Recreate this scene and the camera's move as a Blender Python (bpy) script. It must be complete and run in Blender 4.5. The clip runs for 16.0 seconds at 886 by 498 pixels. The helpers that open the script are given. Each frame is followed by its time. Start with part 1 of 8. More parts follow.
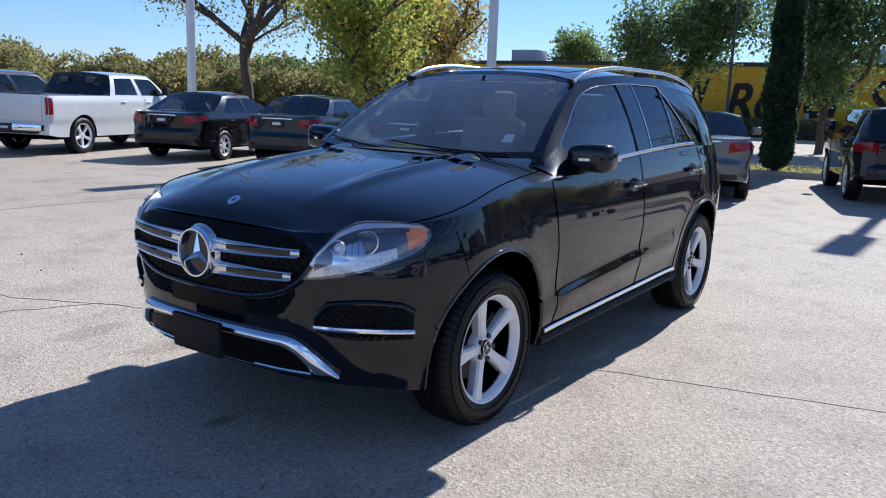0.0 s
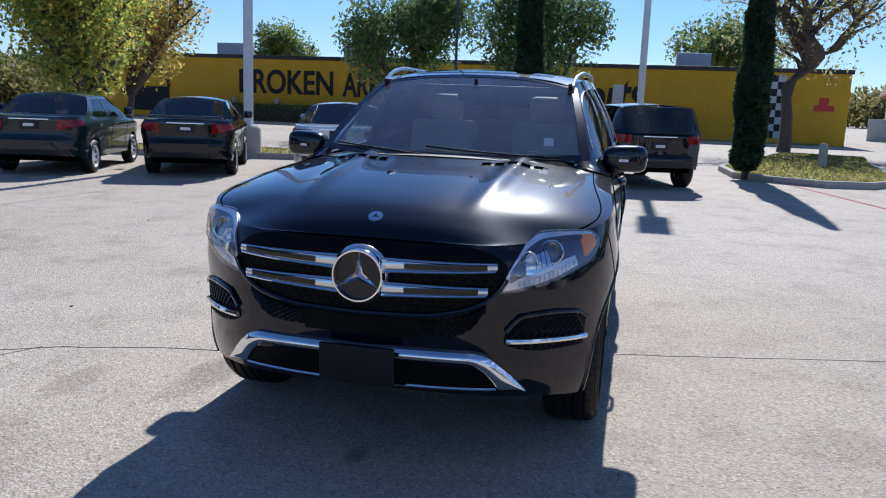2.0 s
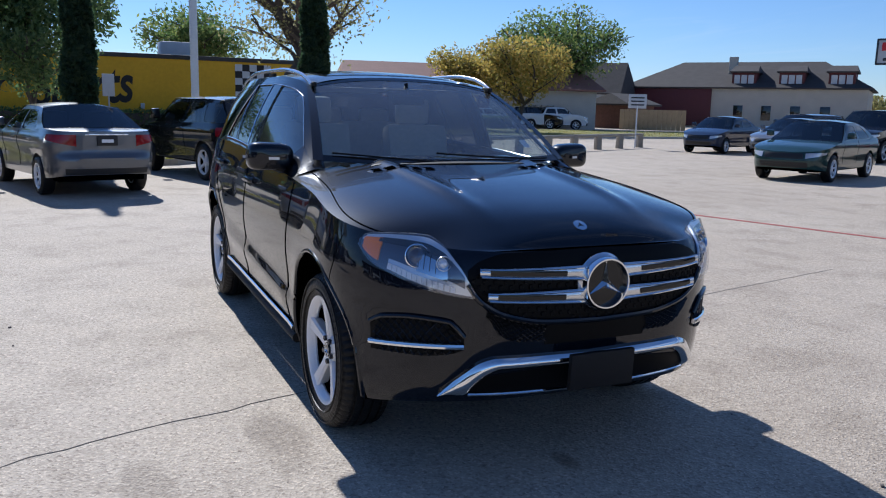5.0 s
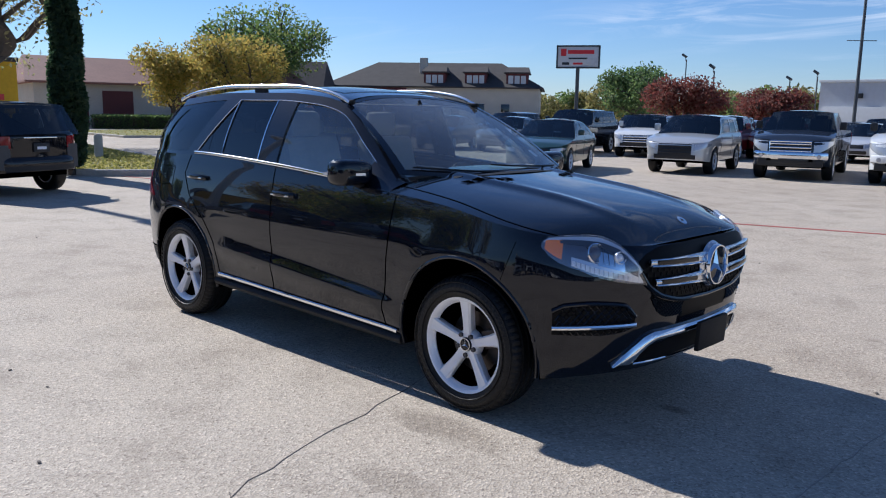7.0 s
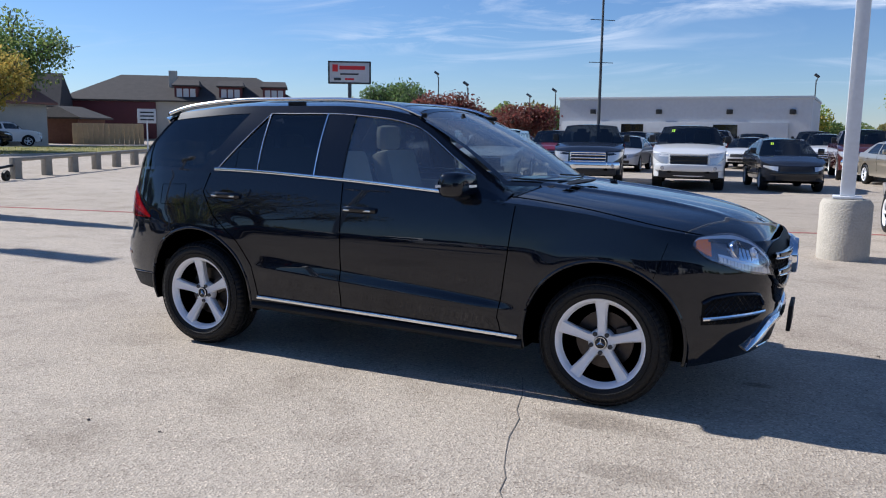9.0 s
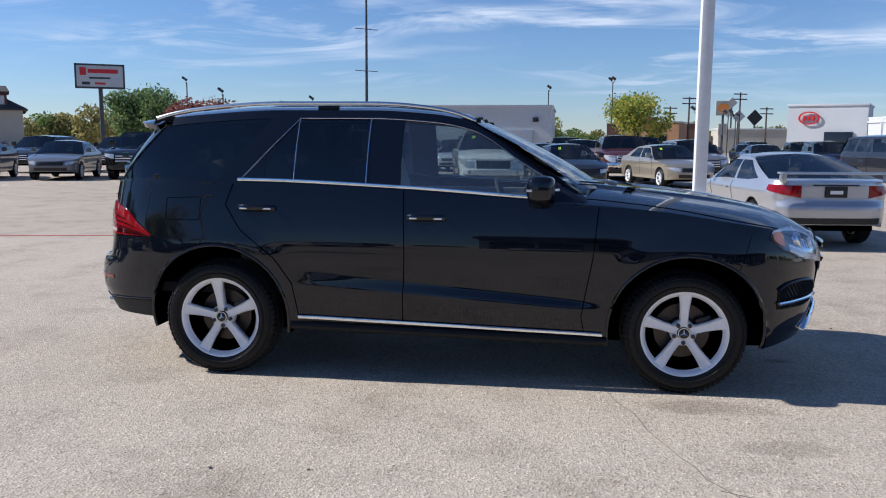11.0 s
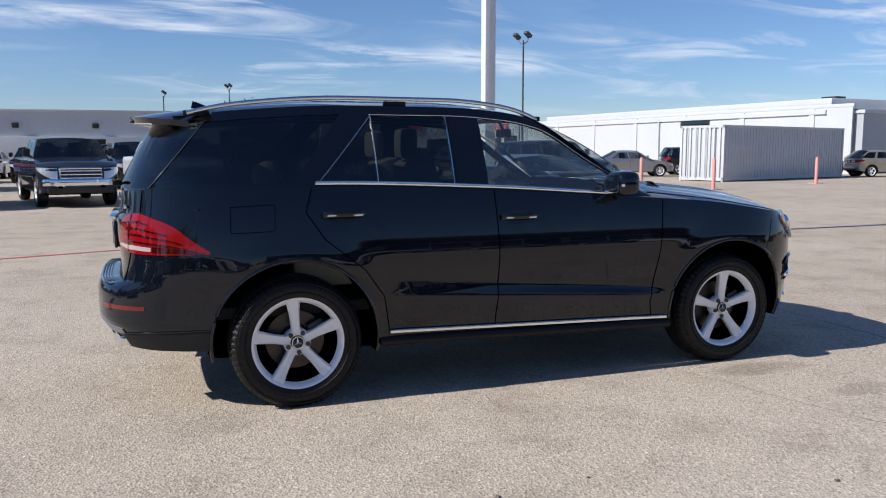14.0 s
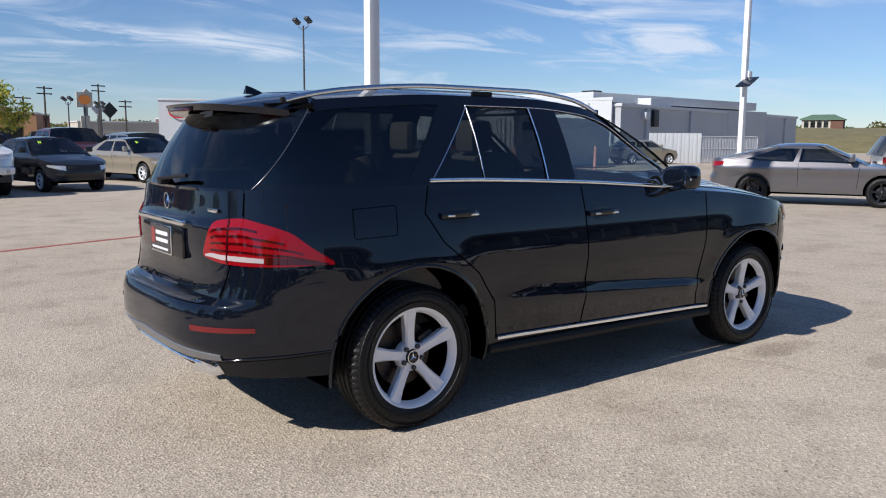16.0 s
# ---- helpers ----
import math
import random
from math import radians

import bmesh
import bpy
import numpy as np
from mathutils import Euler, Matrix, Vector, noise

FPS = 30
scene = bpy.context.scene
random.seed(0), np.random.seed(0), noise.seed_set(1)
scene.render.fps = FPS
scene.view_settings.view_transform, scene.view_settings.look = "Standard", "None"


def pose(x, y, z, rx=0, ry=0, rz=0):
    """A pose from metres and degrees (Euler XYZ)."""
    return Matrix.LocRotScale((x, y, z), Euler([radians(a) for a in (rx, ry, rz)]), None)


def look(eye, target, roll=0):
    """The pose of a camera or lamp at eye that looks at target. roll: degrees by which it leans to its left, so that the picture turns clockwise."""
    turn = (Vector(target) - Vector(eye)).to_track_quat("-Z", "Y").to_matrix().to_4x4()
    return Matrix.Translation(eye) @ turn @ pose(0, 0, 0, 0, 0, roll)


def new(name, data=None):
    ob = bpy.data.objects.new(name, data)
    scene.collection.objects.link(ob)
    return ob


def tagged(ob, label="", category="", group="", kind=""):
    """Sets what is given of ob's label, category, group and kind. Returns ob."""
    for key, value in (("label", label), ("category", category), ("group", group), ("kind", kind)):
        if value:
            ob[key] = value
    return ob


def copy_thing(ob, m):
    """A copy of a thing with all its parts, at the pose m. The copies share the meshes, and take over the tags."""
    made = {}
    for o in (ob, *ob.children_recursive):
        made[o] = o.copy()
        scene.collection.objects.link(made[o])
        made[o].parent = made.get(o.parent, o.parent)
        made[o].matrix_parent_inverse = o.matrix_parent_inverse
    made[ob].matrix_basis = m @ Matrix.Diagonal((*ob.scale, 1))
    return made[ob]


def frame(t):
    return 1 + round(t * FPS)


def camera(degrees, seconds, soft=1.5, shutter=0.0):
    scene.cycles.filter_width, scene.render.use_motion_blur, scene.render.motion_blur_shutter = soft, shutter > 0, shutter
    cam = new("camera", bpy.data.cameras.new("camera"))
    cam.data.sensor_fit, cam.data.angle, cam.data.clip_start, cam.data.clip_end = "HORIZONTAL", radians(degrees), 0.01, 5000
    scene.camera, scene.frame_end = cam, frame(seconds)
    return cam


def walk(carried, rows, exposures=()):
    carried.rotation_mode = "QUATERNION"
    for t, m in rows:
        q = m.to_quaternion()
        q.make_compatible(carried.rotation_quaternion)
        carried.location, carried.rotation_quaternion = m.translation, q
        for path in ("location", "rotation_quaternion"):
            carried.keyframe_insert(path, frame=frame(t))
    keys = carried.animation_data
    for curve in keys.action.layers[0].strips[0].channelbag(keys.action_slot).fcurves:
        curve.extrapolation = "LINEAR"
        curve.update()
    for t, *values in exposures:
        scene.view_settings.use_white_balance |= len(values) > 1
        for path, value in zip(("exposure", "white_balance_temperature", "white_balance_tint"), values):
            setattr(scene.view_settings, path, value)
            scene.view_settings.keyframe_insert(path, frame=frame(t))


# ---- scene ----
cam = camera(57.5, 16.0, 1.1)
PATH = [
    (0.0, pose(4.579, 2.816, 1.524, 79.35, -2.14, 125.39)),
    (0.5, pose(4.841, 2.439, 1.539, 79.45, -2.13, 120.50)),
    (1.0, pose(5.029, 1.995, 1.544, 79.55, -2.09, 115.09)),
    (1.5, pose(5.222, 1.521, 1.527, 79.67, -2.10, 109.40)),
    (2.0, pose(5.367, 1.031, 1.513, 79.75, -2.08, 103.48)),
    (2.5, pose(5.474, 0.529, 1.510, 79.83, -1.95, 97.31)),
    (3.0, pose(5.536, 0.013, 1.503, 79.91, -1.95, 90.90)),
    (3.5, pose(5.496, -0.492, 1.505, 80.00, -1.85, 84.45)),
    (4.0, pose(5.435, -1.006, 1.504, 80.06, -1.72, 77.94)),
    (4.5, pose(5.250, -1.472, 1.507, 80.11, -1.54, 71.60)),
    (7.0, pose(4.232, -4.011, 1.593, 80.36, -1.00, 43.68)),
    (7.5, pose(3.884, -4.401, 1.592, 80.79, -0.94, 39.01)),
    (8.0, pose(3.461, -4.701, 1.578, 81.19, -0.90, 34.54)),
    (8.5, pose(3.026, -5.024, 1.562, 81.48, -0.86, 30.13)),
    (11.0, pose(0.633, -5.813, 1.511, 82.40, -0.39, 7.52)),
    (11.5, pose(0.156, -5.819, 1.507, 82.72, -0.36, 2.72)),
    (12.0, pose(-0.336, -5.845, 1.487, 83.01, -0.21, -2.15)),
    (12.5, pose(-0.809, -5.770, 1.479, 83.13, -0.07, -6.83)),
    (13.0, pose(-1.311, -5.687, 1.451, 83.18, 0.07, -11.45)),
    (13.5, pose(-1.780, -5.536, 1.439, 83.12, 0.03, -15.93)),
    (14.0, pose(-2.235, -5.354, 1.442, 83.05, 0.04, -20.32)),
    (14.5, pose(-2.674, -5.144, 1.437, 83.00, 0.04, -24.61)),
    (15.0, pose(-3.051, -4.857, 1.459, 82.87, 0.01, -28.76)),
    (15.5, pose(-3.450, -4.546, 1.479, 82.45, -0.18, -33.08)),
    (16.0, pose(-3.760, -4.174, 1.473, 82.21, -0.33, -37.23)),
]
SUN_EL, SUN_AZ = radians(37.5), radians(181.5)   # azimuth measured from +X, anticlockwise
EXPO = [(0.0, 0.53, 5450, 11), (2.0, 0.36, 5450, 11), (4.5, 0.31, 5450, 11), (8.0, 0.36, 5600, 11), (12.0, 0.35, 5800, 11), (16.0, 0.28, 6000, 11)]
walk(cam, PATH, EXPO)

# ---- light ----
sun_dir = Vector((math.cos(SUN_EL) * math.cos(SUN_AZ), math.cos(SUN_EL) * math.sin(SUN_AZ), math.sin(SUN_EL)))
lamp = bpy.data.lights.new("sun", "SUN")
lamp.energy, lamp.angle, lamp.color = 4.7, radians(0.55), (1.0, 0.92, 0.80)
sun = new("sun", lamp)
sun.matrix_world = look(sun_dir * 60, (0, 0, 0))

world = bpy.data.worlds.new("sky")
scene.world = world
world.use_nodes = True
wn, wl = world.node_tree.nodes, world.node_tree.links
bg = wn["Background"]
sky = wn.new("ShaderNodeTexSky")
sky.sky_type, sky.sun_disc = "NISHITA", False
sky.sun_elevation, sky.sun_rotation = SUN_EL, math.pi / 2 - SUN_AZ
sky.air_density, sky.dust_density, sky.ozone_density = 1.0, 0.0, 4.5
# thin streaks of high cloud, thickest away from the sun
tc = wn.new("ShaderNodeTexCoord")
sep = wn.new("ShaderNodeSeparateXYZ")
wl.new(tc.outputs["Generated"], sep.inputs[0])


def wmath(op, a, b=None, c=None):
    n = wn.new("ShaderNodeMath")
    n.operation = op
    for i, v in enumerate((a, b, c)):
        if v is None:
            continue
        if isinstance(v, (int, float)):
            n.inputs[i].default_value = v
        else:
            wl.new(v, n.inputs[i])
    return n.outputs[0]


zc = wmath("MAXIMUM", sep.outputs[2], 0.03)
comb = wn.new("ShaderNodeCombineXYZ")
wl.new(wmath("DIVIDE", sep.outputs[0], wmath("ADD", zc, 0.12)), comb.inputs[0])
wl.new(wmath("DIVIDE", sep.outputs[1], wmath("ADD", zc, 0.12)), comb.inputs[1])
cmap = wn.new("ShaderNodeMapping")
cmap.inputs["Rotation"].default_value = (0, 0, radians(28))
cmap.inputs["Scale"].default_value = (0.75, 1.25, 1)
cmap.inputs["Location"].default_value = (1.3, 0.55, 0)
wl.new(comb.outputs[0], cmap.inputs[0])
cn = wn.new("ShaderNodeTexNoise")
cn.inputs["Scale"].default_value, cn.inputs["Detail"].default_value = 1.3, 9.0
cn.inputs["Roughness"].default_value, cn.inputs["Distortion"].default_value = 0.60, 1.3
wl.new(cmap.outputs[0], cn.inputs["Vector"])
side = wmath("SMOOTH_MIN", wmath("MAXIMUM", wmath("MULTIPLY_ADD", sep.outputs[0], 0.40, wmath("MULTIPLY", sep.outputs[1], 0.60)), 0.0), 0.75, 0.2)
amount = wmath("MULTIPLY", wmath("MAXIMUM", wmath("SUBTRACT", cn.outputs[0], 0.46), 0.0), wmath("MULTIPLY", side, 8.0))
patch_n = wn.new("ShaderNodeTexNoise")
patch_n.inputs["Scale"].default_value, patch_n.inputs["Detail"].default_value = 0.85, 2.0
wl.new(cmap.outputs[0], patch_n.inputs["Vector"])
patch = wmath("MINIMUM", wmath("MAXIMUM", wmath("MULTIPLY", wmath("SUBTRACT", patch_n.outputs[0], 0.42), 6.0), 0.06), 1.0)
amount = wmath("MULTIPLY", amount, patch)
amount = wmath("MULTIPLY", wmath("MINIMUM", amount, 0.78), wmath("MINIMUM", wmath("MAXIMUM", wmath("MULTIPLY", wmath("SUBTRACT", sep.outputs[2], 0.03), 14.0), 0.0), 1.0))
cmix = wn.new("ShaderNodeMix")
cmix.data_type = "RGBA"
wl.new(amount, cmix.inputs["Factor"])
deep = wn.new("ShaderNodeMix")
deep.data_type, deep.blend_type = "RGBA", "MULTIPLY"
deep.inputs["Factor"].default_value = 1.0
deep.inputs["B"].default_value = (0.84, 0.885, 1.0, 1)
wl.new(sky.outputs[0], deep.inputs["A"])
wl.new(deep.outputs["Result"], cmix.inputs["A"])
cmix.inputs["B"].default_value = (7.9, 8.3, 8.9, 1)
wl.new(cmix.outputs["Result"], bg.inputs[0])
bg.inputs[1].default_value = 0.079


# ---- materials ----
def shader(name):
    m = bpy.data.materials.new(name)
    m.use_nodes = True
    return m, m.node_tree.nodes, m.node_tree.links, m.node_tree.nodes["Principled BSDF"]


def mat(name, col, rough=0.5, metal=0.0, coat=0.0, vary=0.0, scale=8.0, bump=0.0, bscale=60.0, spec=0.5, emit=0.0):
    """A surface with a base colour that drifts by vary at two scales and a fine relief."""
    m, n, l, b = shader(name)
    b.inputs["Base Color"].default_value = (*col, 1)
    b.inputs["Roughness"].default_value, b.inputs["Metallic"].default_value = rough, metal
    b.inputs["Coat Weight"].default_value, b.inputs["Specular IOR Level"].default_value = coat, spec
    b.inputs["Coat Roughness"].default_value = 0.02
    if emit:
        b.inputs["Emission Color"].default_value, b.inputs["Emission Strength"].default_value = (*col, 1), emit
    co = n.new("ShaderNodeTexCoord")
    if vary:
        a, c = n.new("ShaderNodeTexNoise"), n.new("ShaderNodeTexNoise")
        a.inputs["Scale"].default_value, c.inputs["Scale"].default_value = scale, scale * 9
        a.inputs["Detail"].default_value = 4
        l.new(co.outputs["Object"], a.inputs["Vector"])
        l.new(co.outputs["Object"], c.inputs["Vector"])
        mx = n.new("ShaderNodeMath")
        mx.operation = "ADD"
        l.new(a.outputs[0], mx.inputs[0])
        l.new(c.outputs[0], mx.inputs[1])
        rp = n.new("ShaderNodeMapRange")
        rp.inputs["From Min"].default_value, rp.inputs["From Max"].default_value = 0.6, 1.4
        rp.inputs["To Min"].default_value, rp.inputs["To Max"].default_value = 1 - vary, 1 + vary
        l.new(mx.outputs[0], rp.inputs["Value"])
        hs = n.new("ShaderNodeHueSaturation")
        hs.inputs["Color"].default_value = (*col, 1)
        l.new(rp.outputs[0], hs.inputs["Value"])
        l.new(hs.outputs[0], b.inputs["Base Color"])
    if bump:
        t, bp = n.new("ShaderNodeTexNoise"), n.new("ShaderNodeBump")
        t.inputs["Scale"].default_value, t.inputs["Detail"].default_value = bscale, 5
        bp.inputs["Strength"].default_value, bp.inputs["Distance"].default_value = bump, 0.02
        l.new(co.outputs["Object"], t.inputs["Vector"])
        l.new(t.outputs[0], bp.inputs["Height"])
        l.new(bp.outputs[0], b.inputs["Normal"])
    return m


def glass(name, tint, gloss=0.015, mirror=0.075, dust=0.0):
    """Thin pane: light passes straight through, tinted, with a mirror gloss that grows towards the rim."""
    m, n, l, b = shader(name)
    n.remove(b)
    t, g, x = n.new("ShaderNodeBsdfTransparent"), n.new("ShaderNodeBsdfGlossy"), n.new("ShaderNodeMixShader")
    t.inputs[0].default_value = (*tint, 1)
    g.inputs["Roughness"].default_value = gloss
    w, p, r = n.new("ShaderNodeLayerWeight"), n.new("ShaderNodeMath"), n.new("ShaderNodeMath")
    w.inputs["Blend"].default_value = 0.5
    p.operation, r.operation = "POWER", "MULTIPLY_ADD"
    p.inputs[1].default_value = 5.0
    r.inputs[1].default_value, r.inputs[2].default_value = 1 - mirror, mirror
    l.new(w.outputs["Facing"], p.inputs[0])
    l.new(p.outputs[0], r.inputs[0])
    l.new(r.outputs[0], x.inputs[0])
    l.new(t.outputs[0], x.inputs[1])
    l.new(g.outputs[0], x.inputs[2])
    out = x.outputs[0]
    if dust:
        d, y = n.new("ShaderNodeBsdfDiffuse"), n.new("ShaderNodeMixShader")
        d.inputs[0].default_value = (0.6, 0.58, 0.54, 1)
        y.inputs[0].default_value = dust
        l.new(out, y.inputs[1])
        l.new(d.outputs[0], y.inputs[2])
        out = y.outputs[0]
    l.new(out, n["Material Output"].inputs[0])
    return m


PAINT = mat("black_paint", (0.0034, 0.0052, 0.0105), 0.30, 0.0, 1.0, spec=0.02)
PAINT.node_tree.nodes["Principled BSDF"].inputs["Coat IOR"].default_value = 1.50
TRIM = mat("black_plastic", (0.010, 0.010, 0.011), 0.6, spec=0.25, bump=0.15, bscale=300)
GLOSSB = mat("gloss_black", (0.006, 0.006, 0.007), 0.08)
RUBBER = mat("tyre_rubber", (0.006, 0.006, 0.0065), 0.45, spec=0.3, vary=0.2, scale=6, bump=0.3, bscale=120)
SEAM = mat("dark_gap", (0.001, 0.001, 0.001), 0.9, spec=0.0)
CHROME = mat("chrome", (0.86, 0.87, 0.89), 0.07, 1.0)
SATIN = mat("satin_aluminium", (0.72, 0.73, 0.75), 0.22, 1.0)
ALLOY = mat("silver_alloy", (0.80, 0.81, 0.83), 0.30, 0.15, vary=0.05, scale=20)
STEEL = mat("cast_iron_disc", (0.07, 0.06, 0.055), 0.4, 0.9, vary=0.2, scale=30)
MESHB = mat("grille_plastic", (0.003, 0.003, 0.0035), 0.5, spec=0.12)
SHIELD = glass("clear_windscreen", (0.80, 0.86, 0.85), mirror=0.19, dust=0.08)
TINT = glass("tinted_glass", (0.66, 0.74, 0.73), mirror=0.19, dust=0.02)
DARKT = glass("privacy_glass", (0.095, 0.105, 0.115), mirror=0.08)
LENS = glass("clear_lens", (0.94, 0.96, 0.98), 0.01, 0.17)
LAMPIN = mat("lamp_housing", (0.86, 0.88, 0.92), 0.2, 0.55)
LAMPDK = mat("lamp_bezel", (0.035, 0.036, 0.042), 0.25)
AMBER = mat("amber_lens", (0.90, 0.25, 0.02), 0.15, coat=0.3)
RED = mat("red_lens", (0.23, 0.003, 0.007), 0.1, coat=0.55, spec=0.2)
REDDK = mat("dark_red_lens", (0.045, 0.001, 0.002), 0.1, coat=1.0, spec=0.2)
WHITEL = mat("white_lens", (0.80, 0.80, 0.82), 0.15, coat=0.5)
LEATHER = mat("beige_leather", (0.40, 0.365, 0.305), 0.55, vary=0.12, scale=5, bump=0.2, bscale=200)
DASH = mat("dashboard", (0.05, 0.048, 0.045), 0.6, bump=0.15, bscale=250)
CARPET = mat("cabin_floor", (0.02, 0.02, 0.02), 0.95)


def ground_material():
    m, n, l, b = shader("aggregate_concrete")
    co = n.new("ShaderNodeTexCoord")

    def tex(kind, scale, detail=3.0, rough=0.5):
        t = n.new("ShaderNodeTex" + kind)
        t.inputs["Scale"].default_value = scale
        if kind == "Noise":
            t.inputs["Detail"].default_value, t.inputs["Roughness"].default_value = detail, rough
        l.new(co.outputs["Object"], t.inputs["Vector"])
        return t

    def ramp(src, stops):
        r = n.new("ShaderNodeValToRGB")
        e = r.color_ramp.elements
        for i, (p, c) in enumerate(stops):
            if i > 1:
                e.new(p)
            e[i].position = p
            e[i].color = (*c, 1)
        l.new(src, r.inputs[0])
        return r.outputs[0]

    def mix(kind, fac, a, c):
        x = n.new("ShaderNodeMix")
        x.data_type, x.blend_type = "RGBA", kind
        for sock, v in (("Factor", fac), ("A", a), ("B", c)):
            if isinstance(v, (int, float)):
                x.inputs[sock].default_value = v
            else:
                l.new(v, x.inputs[sock])
        return x.outputs["Result"]
    stones = tex("Voronoi", 85)
    big, mid, fine = tex("Noise", 0.16, 5, 0.6), tex("Noise", 1.6, 6, 0.65), tex("Noise", 38, 3, 0.6)
    base = ramp(big.outputs[0], [(0.3, (0.415, 0.352, 0.28)), (0.55, (0.48, 0.417, 0.34)), (0.75, (0.525, 0.462, 0.385))])
    dirt = ramp(mid.outputs[0], [(0.28, (0.74, 0.72, 0.70)), (0.5, (1.0, 1.0, 1.0)), (0.8, (1.08, 1.07, 1.05))])
    peb = ramp(stones.outputs["Color"], [(0.0, (0.42, 0.39, 0.37)), (0.28, (0.90, 0.88, 0.86)), (0.7, (1.06, 1.05, 1.03)), (1.0, (1.55, 1.53, 1.49))])
    grit = ramp(fine.outputs[0], [(0.36, (0.80, 0.78, 0.76)), (0.55, (1.03, 1.02, 1.01)), (0.8, (1.10, 1.10, 1.10))])
    c = mix("MULTIPLY", 1.0, base, dirt)
    c = mix("MULTIPLY", 0.85, c, peb)
    c = mix("MULTIPLY", 0.7, c, grit)
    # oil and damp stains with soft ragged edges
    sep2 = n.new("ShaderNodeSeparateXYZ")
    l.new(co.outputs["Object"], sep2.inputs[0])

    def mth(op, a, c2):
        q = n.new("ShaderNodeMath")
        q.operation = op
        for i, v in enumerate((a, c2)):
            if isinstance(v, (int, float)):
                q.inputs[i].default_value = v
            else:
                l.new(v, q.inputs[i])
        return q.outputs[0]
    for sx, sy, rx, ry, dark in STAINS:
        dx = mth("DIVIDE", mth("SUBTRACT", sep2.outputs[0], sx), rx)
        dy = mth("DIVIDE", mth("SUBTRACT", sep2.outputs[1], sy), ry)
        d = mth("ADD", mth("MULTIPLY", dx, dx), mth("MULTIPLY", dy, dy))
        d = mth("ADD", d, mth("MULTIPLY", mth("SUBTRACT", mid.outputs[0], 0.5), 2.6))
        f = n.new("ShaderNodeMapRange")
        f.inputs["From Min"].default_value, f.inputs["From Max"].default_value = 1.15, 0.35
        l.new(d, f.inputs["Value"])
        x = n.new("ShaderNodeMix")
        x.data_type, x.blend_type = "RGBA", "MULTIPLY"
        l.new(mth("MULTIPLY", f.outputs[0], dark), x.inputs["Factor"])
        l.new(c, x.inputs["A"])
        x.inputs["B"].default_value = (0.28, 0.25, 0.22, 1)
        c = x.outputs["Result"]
    l.new(c, b.inputs["Base Color"])
    b.inputs["Roughness"].default_value = 0.82
    b.inputs["Specular IOR Level"].default_value = 0.3
    bp = n.new("ShaderNodeBump")
    bp.inputs["Strength"].default_value, bp.inputs["Distance"].default_value = 0.5, 0.008
    l.new(mth("ADD", stones.outputs["Distance"], mth("MULTIPLY", fine.outputs[0], 1.2)), bp.inputs["Height"])
    l.new(bp.outputs[0], b.inputs["Normal"])
    return m


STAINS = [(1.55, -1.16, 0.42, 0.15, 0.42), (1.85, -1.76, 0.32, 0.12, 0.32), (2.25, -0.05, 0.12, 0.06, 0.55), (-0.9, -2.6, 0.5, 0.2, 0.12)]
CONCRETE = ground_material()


# ---- geometry helpers ----
def join(*gs):
    vs, fs = [], []
    for v, f in gs:
        o = len(vs)
        vs += [tuple(p) for p in v]
        fs += [tuple(i + o for i in q) for q in f]
    return vs, fs


def moved(g, m):
    return [tuple(m @ Vector(p)) for p in g[0]], g[1]


def flipped(g):
    """Mirror across the car's centre plane."""
    return [(x, -y, z) for x, y, z in g[0]], [tuple(reversed(f)) for f in g[1]]


def box(x0, x1, y0, y1, z0, z1, c=0.0):
    """A block, with its edges cut back by c."""
    bm = bmesh.new()
    bmesh.ops.create_cube(bm, size=1)
    for v in bm.verts:
        v.co = Vector(((x0 + x1) / 2 + v.co.x * (x1 - x0), (y0 + y1) / 2 + v.co.y * (y1 - y0), (z0 + z1) / 2 + v.co.z * (z1 - z0)))
    if c:
        bmesh.ops.bevel(bm, geom=bm.edges[:], offset=c, segments=2, affect="EDGES", profile=0.6)
    bm.verts.index_update()
    g = [tuple(v.co) for v in bm.verts], [tuple(v.index for v in f.verts) for f in bm.faces]
    bm.free()
    return g


def grid(fn, nu, nv, closed=False):
    """Quads over fn(i, j), i to nu and j to nv; closed joins the last column to the first."""
    w = nu if closed else nu + 1
    vs = [fn(i, j) for j in range(nv + 1) for i in range(w)]
    fs = [(j * w + i, j * w + (i + 1) % w, (j + 1) * w + (i + 1) % w, (j + 1) * w + i) for j in range(nv) for i in range(nu)]
    return vs, fs


def lathe(profile, n=32, axis="y"):
    """Turn (radius, height) pairs round an axis."""
    def p(i, j):
        a, (r, h) = 2 * math.pi * i / n, profile[j]
        c, s = r * math.cos(a), r * math.sin(a)
        return (c, h, s) if axis == "y" else (c, s, h) if axis == "z" else (h, c, s)
    return grid(p, n, len(profile) - 1, True)


